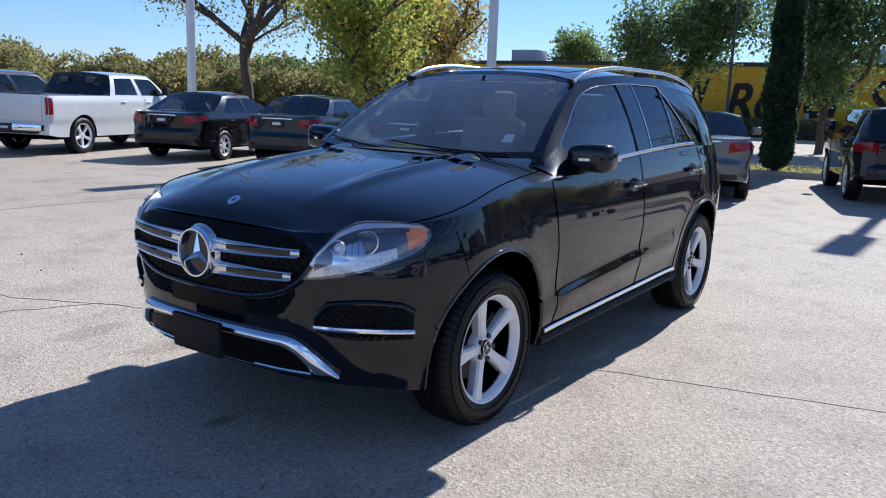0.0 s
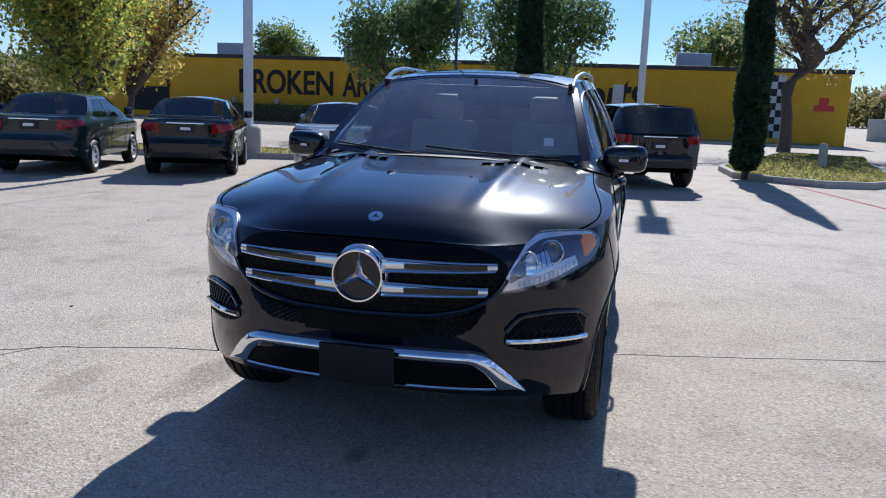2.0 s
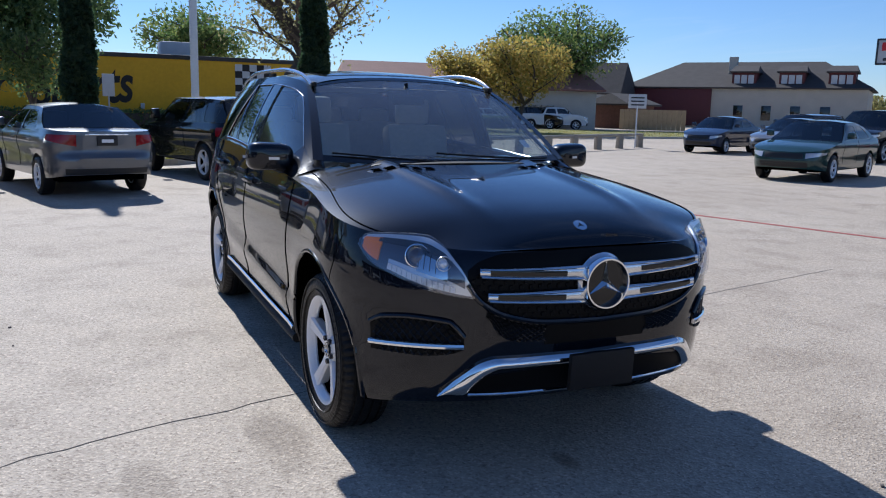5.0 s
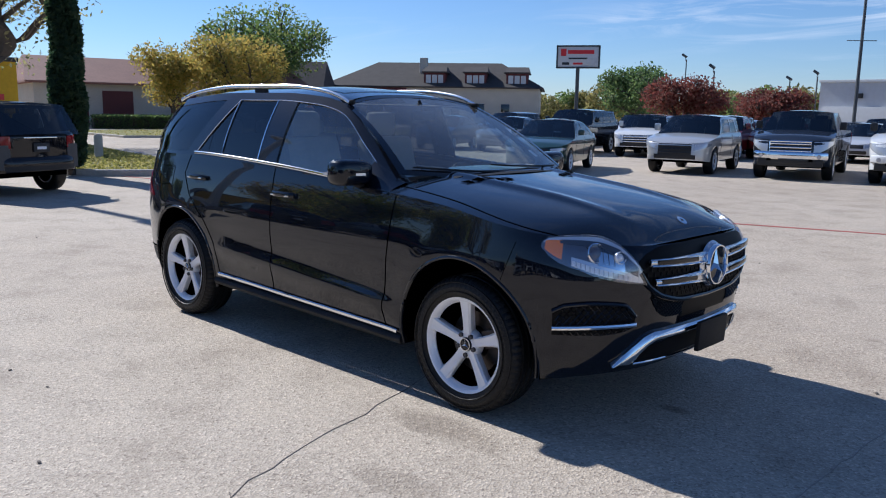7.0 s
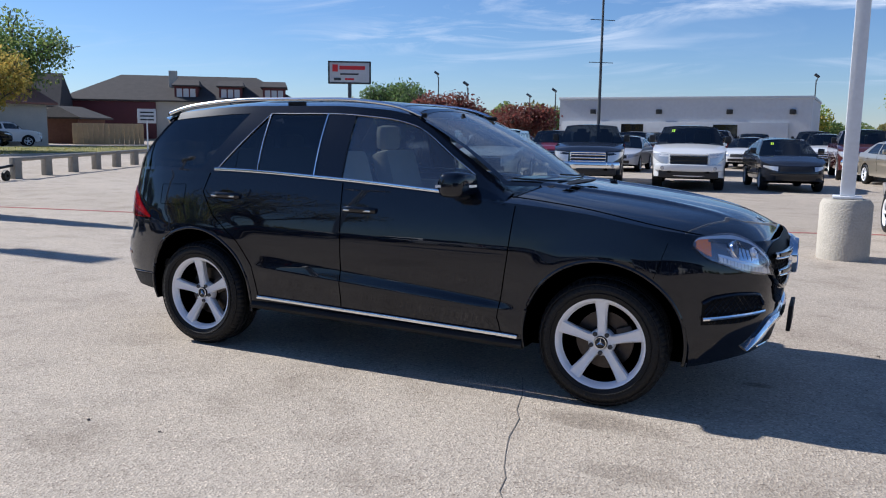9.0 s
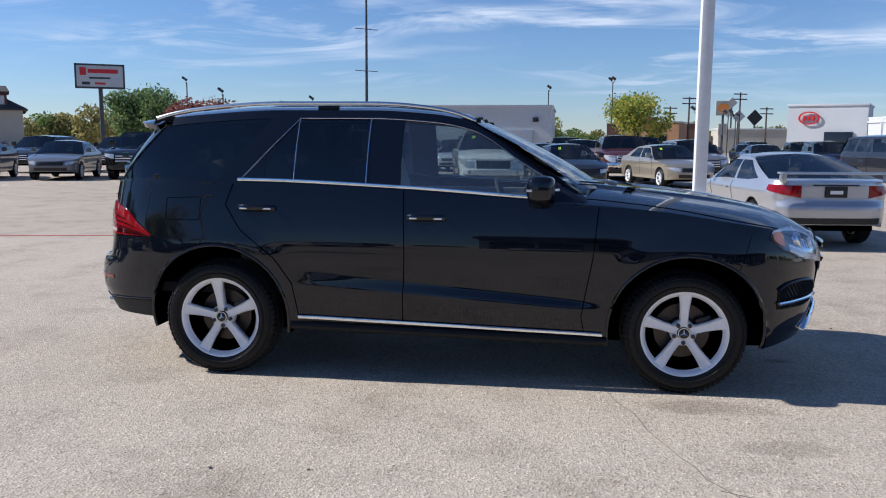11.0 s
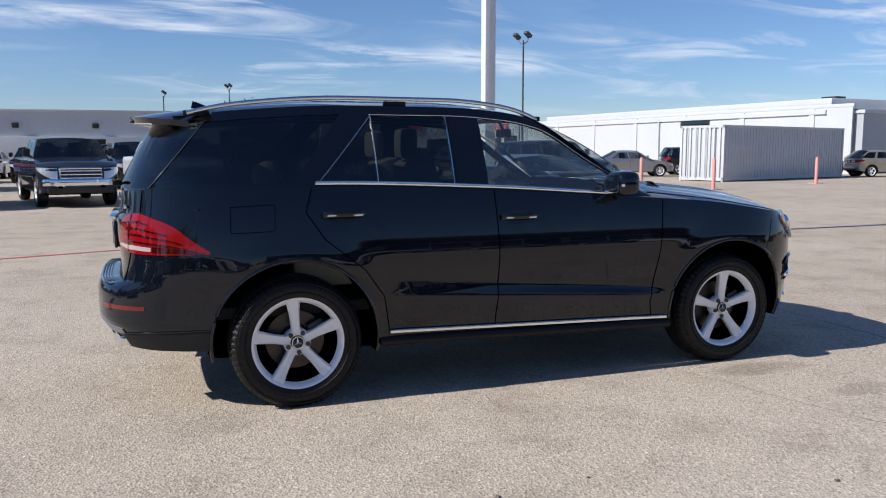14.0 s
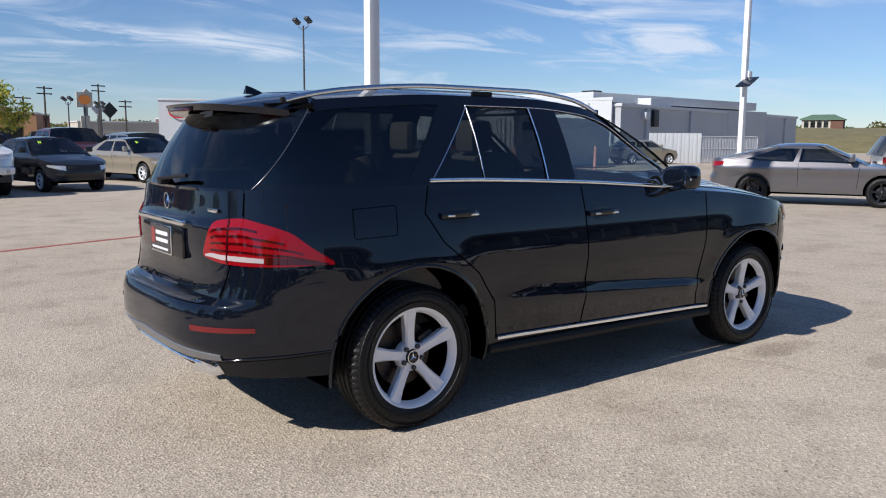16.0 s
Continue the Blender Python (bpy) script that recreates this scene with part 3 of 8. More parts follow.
    # ---- cabin: side, glass and roof ----
    zr = curve((0.86, 1.165), (0.80, 1.20), (0.47, 1.40), (0.135, 1.60), (-0.1, 1.645), (-0.5, 1.668), (-1.1, 1.668), (-1.7, 1.635), (-2.1, 1.585), (-2.25, 1.56))
    yr = curve((0.86, 0.755), (0.80, 0.745), (0.47, 0.69), (0.135, 0.632), (-0.3, 0.655), (-1.1, 0.665), (-1.8, 0.635), (-2.25, 0.59))
    zroof = curve((0.05, 1.665), (-0.2, 1.70), (-0.6, 1.722), (-1.2, 1.72), (-1.8, 1.68), (-2.25, 1.615))

    def side(x, z, o=0.0):
        yb, zb = edge(x)
        yb -= 0.012
        t = (z - zb) / max(zr(x) - zb, 0.02)
        y = lerp(yb, yr(x), t) + 0.022 * math.sin(math.pi * min(max(t, 0), 1))
        return Vector((x, y + o * 0.93, z + o * 0.35))

    def strip(f0, f1, nu, nv=4, o=0.0, deep=0.02):
        """Panel on the cabin side between two lines, each a function of t giving (x, z)."""
        def pt(i, j, oo):
            (x0, z0), (x1, z1) = f0(i / nu), f1(i / nu)
            return tuple(side(lerp(x0, x1, j / nv), lerp(z0, z1, j / nv), oo))
        vs, fs = grid(lambda i, j: pt(i, j, o), nu, nv)
        w = nu + 1
        rim = [i for i in range(w)] + [j * w + nu for j in range(1, nv + 1)] + [nv * w + i for i in range(nu - 1, -1, -1)] + [j * w for j in range(nv - 1, 0, -1)]
        b = len(vs)
        vs += [pt(k % w, k // w, o - deep) for k in rim]
        m = len(rim)
        return vs, fs + [(rim[k], rim[(k + 1) % m], b + (k + 1) % m, b + k) for k in range(m)]
    belt = lambda x: edge(x)[1]
    lintel = lambda x: zr(x) - 0.052
    qline = lambda z: -1.33 + (z - 1.22) * 0.92      # slanted rear edge of the door glass
    rline = lambda z: -1.47 + (z - 1.22) * 0.80      # front edge of the rear side glass
    dline = lambda z: -2.195 + (z - 1.21) * 0.84       # rear edge of the cabin

    def meet(line, zf):
        z = 1.4
        for _ in range(30):
            z = zf(line(z))
        return line(z), z
    qx, qz = meet(qline, lintel)
    rx, rz = meet(rline, lintel)
    dx, dz = meet(dline, lambda x: zr(x))
    frame_ = []
    frame_.append(strip(lambda t: (lerp(0.86, dx, t), lintel(lerp(0.86, dx, t))), lambda t: (lerp(0.86, dx, t), zr(lerp(0.86, dx, t))), 60, 3))
    frame_.append(strip(lambda t: (lerp(0.86, -2.19, t), belt(lerp(0.86, -2.19, t)) - 0.01), lambda t: (lerp(0.86, -2.19, t), belt(lerp(0.86, -2.19, t)) + 0.022), 60, 2))
    frame_.append(strip(lambda t: (-0.285, lerp(belt(-0.285), lintel(-0.285), t)), lambda t: (-0.50, lerp(belt(-0.50), lintel(-0.50), t)), 8, 3, 0.002))
    frame_.append(strip(lambda t: (qline(lerp(1.22, qz, t)), lerp(1.22, qz, t)), lambda t: (rline(lerp(1.22, rz, t)), lerp(1.22, rz, t)), 10, 3))
    frame_.append(strip(lambda t: (lerp(0.86, 0.56, t), belt(lerp(0.86, 0.56, t))), lambda t: (lerp(0.86, 0.60, t), lerp(1.16, lintel(0.60), t)), 6, 3, 0.001))
    part("window_frame", both(join(*frame_)), PAINT, car, "black window frames and roof pillars")

    def pane(name, xa, xb, lo_, hi_, material, label, o=-0.006):
        g = strip(lambda t: (lerp(xa, xb, t), lo_(lerp(xa, xb, t))), lambda t: (lerp(xa, xb, t), max(hi_(lerp(xa, xb, t)), lo_(lerp(xa, xb, t)) + 0.004)), 18, 8, o, 0.005)
        for gg in (g, flipped(g)):
            part(name, gg, material, car, label)
    lower = lambda x: belt(x) + 0.018
    pane("front_side_window", 0.62, -0.29, lower, lintel, TINT, "lightly tinted front door glass")
    pane("rear_side_window", -0.495, -0.966, lower, lintel, DARKT, "dark tinted rear door glass")
    inv_q = lambda x: 1.22 + (x + 1.33) / 0.92
    pane("quarter_window", -0.974, -1.33, lower, lambda x: min(lintel(x), inv_q(x)), DARKT, "dark tinted quarter glass")
    inv_r = lambda x: 1.22 + (x + 1.47) / 0.80
    inv_d = lambda x: 1.212 + (x + 2.195) / 0.84
    pane("cargo_window", rx - 0.01, -2.19, lower, lambda x: min(lintel(x), inv_d(x)), DARKT, "dark tinted rear side glass", -0.004)
    # chrome along the belt and round the glass
    for sg in (1, -1):
        f = (lambda v: Vector((v.x, v.y * sg, v.z)))
        pts = [f(side(x, belt(x) + 0.018, 0.004)) for x in np.linspace(0.60, -1.335, 50)]
        part("belt_moulding", tube(pts, 0.006, 8, 0.011), CHROME, car, "chrome belt strip")
        pts = [f(side(qline(z), z, 0.003)) for z in np.linspace(1.23, qz, 14)]
        pts += [f(side(x, lintel(x), 0.003)) for x in np.linspace(qx + 0.03, 0.62, 40)]
        part("window_moulding", tube(pts, 0.0026, 6), SATIN, car, "thin satin window surround")
        pts = [f(side(-0.503, z, 0.004)) for z in np.linspace(belt(-0.5) + 0.02, lintel(-0.5), 8)]
        part("pillar_strip", tube(pts, 0.004, 6), CHROME, car, "thin chrome pillar strip")
        pts = [f(side(-0.97, z, 0.001)) for z in np.linspace(belt(-0.97) + 0.02, lintel(-0.97), 8)]
        part("window_divider", tube(pts, 0.0035, 6), SATIN, car, "thin satin divider bar")
    # windscreen
    def screen(u, v, o=0.0):
        b = Vector((1.035 - 0.215 * u * u, 0.775 * u, 1.178 + 0.022 * u * u))
        t = Vector((0.045 + 0.09 * abs(u) ** 2.4, 0.628 * u, 1.666 - 0.066 * abs(u) ** 2.4))
        p = b.lerp(t, v) + Vector((0.45, 0, 0.8)) * 0.03 * math.sin(math.pi * v)
        return p + Vector((0.5, 0, 0.86)) * o
    part("windscreen", grid(lambda i, j: tuple(screen((i - 14) / 14, j / 12)), 28, 12), SHIELD, car, "clear laminated windscreen")
    part("screen_band", join(grid(lambda i, j: tuple(screen((i - 14) / 14, 1 - j * 0.022, 0.002)), 28, 2), grid(lambda i, j: tuple(screen((i - 14) / 14, j * 0.03, 0.002)), 28, 2)), GLOSSB, car)
    for sg in (1, -1):
        part("screen_pillar", grid(lambda i, j: tuple(screen(sg * lerp(0.955, 1.02, i / 2), j / 14, 0.004)), 2, 14), PAINT, car)
    part("cowl_panel", grid(lambda i, j: (lerp(0.86, 1.10, j / 2) - 0.20 * ((i - 10) / 10) ** 2, 0.80 * (i - 10) / 10, hood_z(1.0, 0.78 * (i - 10) / 10) + 0.006 - 0.012 * j / 2), 20, 2), TRIM, car, "black cowl below the windscreen")
    for y0, y1, v in ((0.62, -0.12, 0.10), (-0.05, -0.68, 0.07)):
        pts = [screen(lerp(y0, y1, t) / 0.76, lerp(0.02, v, t), 0.012) for t in np.linspace(0, 1, 12)]
        part("wiper", tube(pts, 0.0055, 6), TRIM, car, "black windscreen wiper")
    # roof
    def roof(i, j):
        u, t = (i - 12) / 12, j / 30
        x0 = 0.045 + 0.09 * abs(u) ** 2.4
        x = lerp(x0, dx + 0.02, t)
        return (x, (yr(x) - 0.002) * u, zr(x) + (zroof(x) - zr(x)) * (1 - abs(u) ** 2.6))
    rg = grid(roof, 24, 30)
    hole = lambda f: all(abs(rg[0][k][1]) < 0.45 and -1.22 < rg[0][k][0] < -0.12 for k in f)
    part("roof", (rg[0], [f for f in rg[1] if not hole(f)]), PAINT, car, "black roof panel")
    rz_ = lambda x, y: zr(x) + (zroof(x) - zr(x)) * (1 - abs(y / yr(x)) ** 2.6)
    part("sunroof", grid(lambda i, j: (lerp(-0.08, -1.25, j / 14), lerp(-0.46, 0.46, i / 10), rz_(lerp(-0.08, -1.25, j / 14), lerp(-0.46, 0.46, i / 10)) + 0.004), 10, 14), ROOFG, car, "tinted glass sunroof panel")
    for sg in (1, -1):
        xs2 = np.linspace(0.16, -1.98, 40)
        pts = [(x, sg * (yr(x) - 0.015), zr(x) + 0.012 + 0.032 * min(1, (1 - abs((x + 0.91) / 1.07) ** 5))) for x in xs2]
        rail = part("roof_rail", tube(pts, 0.011, 10, 0.013), SATIN, car, "satin aluminium roof rail")
        for x in (0.12, -0.80, -1.93):
            part("rail_foot", box(x - 0.07, x + 0.07, sg * (yr(x) - 0.03) - 0.013, sg * (yr(x) - 0.03) + 0.013, zr(x) - 0.01, zr(x) + (0.03 if x == -0.80 else 0.02), 0.008), TRIM, rail)
    # spoiler, tailgate and rear glass
    def spoil(i, j):
        u, t = (i - 12) / 12, j / 4
        x, y = lerp(dx + 0.05, -2.275 + 0.30 * abs(u) ** 3, t), lerp(yr(dx) - 0.002, yr(dx) - 0.012, t) * u
        z = lerp(zr(dx + 0.05) + (zroof(dx + 0.05) - zr(dx + 0.05)) * (1 - abs(u) ** 2.6), 1.605 - 0.035 * abs(u) ** 3, t)
        return x, y, z
    a = grid(spoil, 24, 4)
    b2 = grid(lambda i, j: (spoil(i, 4)[0] + (0.0 if j == 0 else 0.02 + 0.1 * (j - 1)), spoil(i, 4)[1], spoil(i, 4)[2] - (0.0 if j == 0 else 0.032)), 24, 2)
    part("roof_spoiler", join(a, b2), PAINT, car, "black roof spoiler")
    part("brake_light", box(-2.272, -2.250, -0.13, 0.13, 1.570, 1.584, 0.003), REDDK, car, "dark red high brake light")

    def tail(u, v, o=0.0):
        """Rear glass, wrapping round to meet the side glass on a slanting line."""
        a, zz = abs(u), lerp(1.205, 1.575, v)
        e = side(dline(zz), zz)
        k = a ** 2.6
        xc = lerp(-2.352, -2.135, v) - 0.012 * math.sin(math.pi * v)
        return Vector((lerp(xc, e.x, k) - o, u * e.y, zz + 0.012 * (1 - k) * v))
    part("rear_window", grid(lambda i, j: tuple(tail(i / 16 - 1, j / 10)), 32, 10), DARKT, car, "dark tinted rear glass wrapping round the corners")
    for sg in (1, -1):
        part("glass_seam", tube([tail(sg, v, 0.001) + Vector((0, sg * 0.004, 0)) for v in np.linspace(0, 1, 12)], 0.0022, 6), LAMPBASE, car, "thin grey seam of the tailgate glass")

    def deck(i, j):
        u = i / 16 - 1
        p = tail(u, 0)
        q = lerp(B.len, B.s_x(-2.195), abs(u) ** 1.15)
        e = B.at(q, top(B.flat(q)[0]))
        m = p.lerp(Vector((e.x, math.copysign(e.y, u), e.z)), j / 3)
        return m.x, m.y, m.z + 0.006 * math.sin(math.pi * j / 3)
    part("rear_deck", grid(deck, 32, 3), PAINT, car)
    part("rear_wiper", join(tube([(-2.375, 0.0, 1.225), (-2.385, 0.02, 1.235), (-2.36, -0.32, 1.262)], 0.010, 6), box(-2.39, -2.34, -0.03, 0.03, 1.205, 1.24, 0.01)), TRIM, car, "black rear wiper")
    part("antenna_fin", moved(([(0.09, 0, 0), (0.02, 0.02, 0), (-0.09, 0.026, 0), (-0.09, -0.026, 0), (0.02, -0.02, 0), (-0.075, 0.005, 0.062), (-0.075, -0.005, 0.062), (-0.02, 0.004, 0.045), (-0.02, -0.004, 0.045)],
         [(0, 1, 7), (0, 7, 8), (0, 8, 4), (1, 2, 5, 7), (4, 8, 6, 3), (2, 3, 6, 5), (7, 5, 6, 8)]), Matrix.Translation((-1.86, 0, rz_(-1.86, 0) - 0.004)) @ Matrix.Scale(0.7, 4)), PAINT, car, "black shark-fin aerial")

    # ---- front: grille, lights, bumper ----
    sy, sx = B.s_y, B.s_x
    zg1 = curve((0, 0.937), (0.4, 0.93), (0.52, 0.90), (0.565, 0.865))
    zg0 = curve((0, 0.655), (0.25, 0.665), (0.42, 0.70), (0.52, 0.76), (0.565, 0.83))
    ymax = 0.565
    gp_ = B.patch(0.0, sy(ymax), lambda t: zg0(ymax * t), lambda t: zg1(ymax * t), 26, 12, 0.004, 0.012)
    grille = part("grille", both(gp_), MESHB, car, "black radiator grille with chrome slats")
    holes = []
    for r_ in range(12):
        for c_ in range(-14, 15):
            y = c_ * 0.04 + (0.02 if r_ % 2 else 0)
            z = 0.67 + r_ * 0.0225
            if abs(y) < 0.55 and zg0(abs(y)) + 0.01 < z < min(zg1(abs(y)) - 0.012, 0.86) and math.hypot(y, z - 0.805) > 0.1:
                p = B.at(sy(abs(y)), z)
                holes.append(moved(lathe([(0.012, 0.0), (0.009, 0.004), (0.0, 0.001)], 6, "x"), Matrix.Translation((p.x + 0.004, y, z))))
    tagged(part("grille_mesh", join(*holes), MESHB, grille), kind="stuff")
    for sg in (1, -1):
        for z0, ys, ye in ((0.852, 0.09, 0.52), (0.758, 0.09, 0.49)):
            def slat(i, j):
                t, a = i / 14, 2 * math.pi * j / 10
                y = lerp(ys, ye, t)
                q = sy(y)
                h_ = lerp(0.030, 0.017, t)
                z = z0 + 0.012 * t + h_ * math.sin(a)
                p = B.at(q, z0) + B.normal(q, z0) * (0.017 + 0.013 * math.cos(a))
                return (p.x, sg * p.y, z)
            sl = part("grille_slat", grid(slat, 14, 10), SATIN, grille, "silver grille slat with a chrome edge")
            for dz_ in (-0.024, 0.022):
                pts = [(B.at(sy(lerp(ys, ye, t)), z0).x + 0.028, sg * lerp(ys, ye, t), z0 + 0.012 * t + dz_ * lerp(1, 0.6, t)) for t in np.linspace(0, 1, 12)]
                part("slat_edge", tube(pts, 0.0045, 6), CHROME, sl)
            pts = [(B.at(sy(lerp(ys + 0.09, ye - 0.03, t)), z0).x + 0.031, sg * lerp(ys + 0.09, ye - 0.03, t), z0 + 0.003 + 0.012 * t) for t in np.linspace(0, 1, 10)]
            part("slat_slot", tube(pts, 0.004, 6, 0.0125), GLOSSB, sl)
    zs, xs_ = 0.806, B.at(0, 0.806).x
    em = part("emblem", moved(lathe([(0.092, 0.0), (0.092, 0.035), (0.095, 0.044), (0.101, 0.044), (0.105, 0.034), (0.105, 0.0)], 48, "x"), Matrix.Translation((xs_ + 0.008, 0, zs))), CHROME, car, "large round chrome emblem with three bars")
    part("emblem_disc", moved(lathe([(0.094, 0.0), (0.094, 0.02), (0.0, 0.022)], 32, "x"), Matrix.Translation((xs_ + 0.008, 0, zs))), GLOSSB, em)
    part("emblem_star", moved(star(0.094, 0.018, 0.02), Matrix.Translation((xs_ + 0.030, 0, zs))), CHROME, em)
    part("emblem_surround", moved(lathe([(0.105, 0.0), (0.106, 0.020), (0.118, 0.004), (0.119, 0.0)], 40, "x"), Matrix.Translation((xs_ + 0.006, 0, zs))), SATIN, em)
    pts = [B.at(sy(abs(y)), zg0(abs(y)) - 0.004) + Vector((0.008, 0, 0)) for y in np.linspace(-0.56, 0.56, 50)]
    pts = [(p.x, y, p.z) for p, y in zip(pts, np.linspace(-0.56, 0.56, 50))]
    part("grille_rim", tube(pts, 0.012, 8), PAINT, grille)
    # headlights
    q0, q1 = sy(0.537), sx(1.925)
    ZU = curve((sy(0.537), 0.785), (sy(0.565), 0.838), (sy(0.60), 0.888), (sy(0.66), 0.944), (sy(0.745), 0.970), (sx(2.02), 0.976), (sx(1.95), 0.970), (q1, 0.948))
    ZL = curve((sy(0.537), 0.766), (sy(0.60), 0.771), (sy(0.70), 0.786), (sy(0.77), 0.806), (sy(0.815), 0.828), (sx(2.01), 0.862), (sx(1.96), 0.896), (q1, 0.932))
    zu = lambda t: ZU(lerp(q0, q1, t))
    zl = lambda t: ZL(lerp(q0, q1, t))
    for sg in (1, -1):
        F = (lambda g: g) if sg > 0 else flipped
        hl = part("headlight", F(B.patch(q0, q1, zl, zu, 26, 10, 0.003, 0.012)), LAMPBASE, car, "clear headlight with amber corner lamp")
        inner = lambda a, b, c, d, o=0.008, nn=12: B.patch(lerp(q0, q1, a), lerp(q0, q1, b), lambda t: lerp(zl(lerp(a, b, t)), zu(lerp(a, b, t)), c), lambda t: lerp(zl(lerp(a, b, t)), zu(lerp(a, b, t)), d), nn, 4, o, 0.008)
        part("lamp_floor", F(inner(0.04, 0.72, 0.05, 0.34, 0.0065, 20)), LAMPIN, hl, "silver lower reflector")
        part("amber_lamp", F(inner(0.81, 0.968, 0.16, 0.86, 0.012)), AMBER, hl, "amber corner lamp")
        part("light_strip", F(inner(0.06, 0.985, 0.87, 0.985, 0.011, 24)), LAMPIN, hl, "bright upper strip")
        part("light_strip", F(inner(0.012, 0.07, 0.10, 0.95, 0.011, 6)), LAMPIN, hl, "bright inner edge")
        part("lamp_brow", F(inner(0.16, 0.84, 0.74, 0.88, 0.012, 20)), LAMPDK, hl)
        for a_ in np.linspace(0.14, 0.68, 13):
            part("running_light", F(inner(a_, a_ + 0.034, 0.07, 0.22, 0.014, 3)), WHITEL, hl)
        part("reflector", F(inner(0.20, 0.46, 0.30, 0.66, 0.009, 10)), CHROME, hl, "bright faceted reflector")
        for k in range(1, 5):
            part("facet", F(inner(0.24 + 0.052 * k, 0.245 + 0.052 * k, 0.38, 0.72, 0.011, 2)), LAMPDK, hl)
        for yy, z, r_, nm in ((0.655, 0.886, 0.030, "main_beam"), (0.760, 0.905, 0.048, "projector")):
            q = sy(yy)
            p, nrm = B.at(q, z), B.normal(q, z)
            nrm = (nrm + Vector((0.8, 0, 0))).normalized()
            rot_ = nrm.to_track_quat("Z", "Y").to_matrix().to_4x4()
            bowl = moved(lathe([(r_, -0.03), (r_, 0.016), (r_ * 0.92, 0.020), (r_ * 0.80, 0.004)], 24, "z"), Matrix.Translation(p) @ rot_)
            part(nm, F(bowl), CHROME if nm == "projector" else LAMPIN, hl, "lamp ring")
            part("bulb_lens", F(moved(lathe([(r_ * 0.82, -0.01), (r_ * 0.78, 0.006), (r_ * 0.4, 0.018), (0.0, 0.022)], 20, "z"), Matrix.Translation(p) @ rot_)), LAMPBASE if nm == "projector" else LAMPIN, hl)
        part("lens_cover", F(B.patch(q0, q1, lambda t: zl(t) - 0.002, lambda t: zu(t) + 0.002, 26, 8, 0.020, 0.017)), LENS, hl, "clear outer lens")
    # lower intakes with diamond mesh
    def mesh_panel(name, ya, yb, z0, z1, label):
        for sg in (1, -1):
            F = (lambda g: g) if sg > 0 else flipped
            qa, qb = sy(ya) if ya >= 0 else 0, sy(yb)
            p = part(name, F(B.patch(qa, qb, z0, z1, 16, 5, 0.003, 0.010)), MESHB, car, label)
            bars = []
            n_ = max(6, int((qb - qa) / 0.028))
            for k in range(-4, n_):
                for sl_ in (1, -1):
                    pl = []
                    for m_ in range(6):
                        v = m_ / 5
                        t = (k + 4 * (v if sl_ > 0 else 1 - v)) / n_
                        if 0 <= t <= 1:
                            z = lerp(z0(t), z1(t), v)
                            q = lerp(qa, qb, t)
                            pl.append(B.at(q, z) + B.normal(q, z) * 0.006)
                    if len(pl) > 1:
                        bars.append(tube(pl, 0.003, 4, None, False))
            part("intake_mesh", F(join(*bars)), GLOSSB, p)
    li0, li1 = sy(0.235), sy(0.49)
    iy = lambda t: float(np.interp(lerp(li0, li1, t), B.cum[:120], B.py[:120]))
    lo_i = curve((0.235, 0.578), (0.36, 0.582), (0.43, 0.610), (0.49, 0.690))
    mesh_panel("lower_intake", 0.235, 0.49, lambda t: lo_i(iy(t)), lambda t: max(zg0(iy(t)) - 0.022, lo_i(iy(t)) + 0.004), "black slanted air intake with diamond mesh")
    part("centre_intake", both(B.patch(0.0, sy(0.24), lambda t: 0.562, lambda t: zg0(0.24 * t) - 0.020, 12, 4, 0.0035, 0.012)), MESHB, car, "black centre air intake")
    qf0, qf1 = sy(0.57), sx(1.99)
    f0 = curve((0, 0.552), (0.15, 0.530), (0.5, 0.515), (1, 0.515))
    f1 = curve((0, 0.60), (0.15, 0.660), (0.5, 0.668), (0.85, 0.655), (1, 0.625))
    for sg in (1, -1):
        F = (lambda g: g) if sg > 0 else flipped
        pod = part("fog_pod", F(B.patch(qf0, qf1, f0, f1, 18, 6, 0.003, 0.01)), MESHB, car, "black side intake with a chrome bar")
        bars = []
        for k in range(-4, 12):
            for sl_ in (1, -1):
                pl = []
                for m_ in range(6):
                    v = m_ / 5
                    t = (k + 4 * (v if sl_ > 0 else 1 - v)) / 12
                    if 0.02 <= t <= 0.98:
                        z = lerp(f0(t), f1(t), v)
                        q = lerp(qf0, qf1, t)
                        pl.append(B.at(q, z) + B.normal(q, z) * 0.006)
                if len(pl) > 1:
                    bars.append(tube(pl, 0.003, 4, None, False))
        part("pod_mesh", F(join(*bars)), GLOSSB, pod)
        pts = [B.at(lerp(qf0, qf1, t), lerp(0.570, 0.550, t)) + B.normal(lerp(qf0, qf1, t), 0.56) * 0.014 for t in np.linspace(0, 1, 14)]
        part("pod_bar", F(tube(pts, 0.010, 8, 0.012)), CHROME, pod, "chrome bar")
        part("pod_lip", F(tube([B.at(lerp(qf0, qf1, t), f1(t) + 0.006) + B.normal(lerp(qf0, qf1, t), f1(t)) * 0.006 for t in np.linspace(0, 1, 16)], 0.010, 8)), PAINT, pod)
    # chrome skid bar
    qk = sy(0.665)
    ky = lambda t: float(np.interp(t * qk, B.cum[:120], B.py[:120]))
    k1 = curve((0, 0.514), (0.30, 0.520), (0.44, 0.520), (0.50, 0.505), (0.56, 0.462), (0.665, 0.370))
    k0 = curve((0, 0.472), (0.30, 0.474), (0.42, 0.472), (0.475, 0.450), (0.53, 0.400), (0.56, 0.366), (0.665, 0.360))
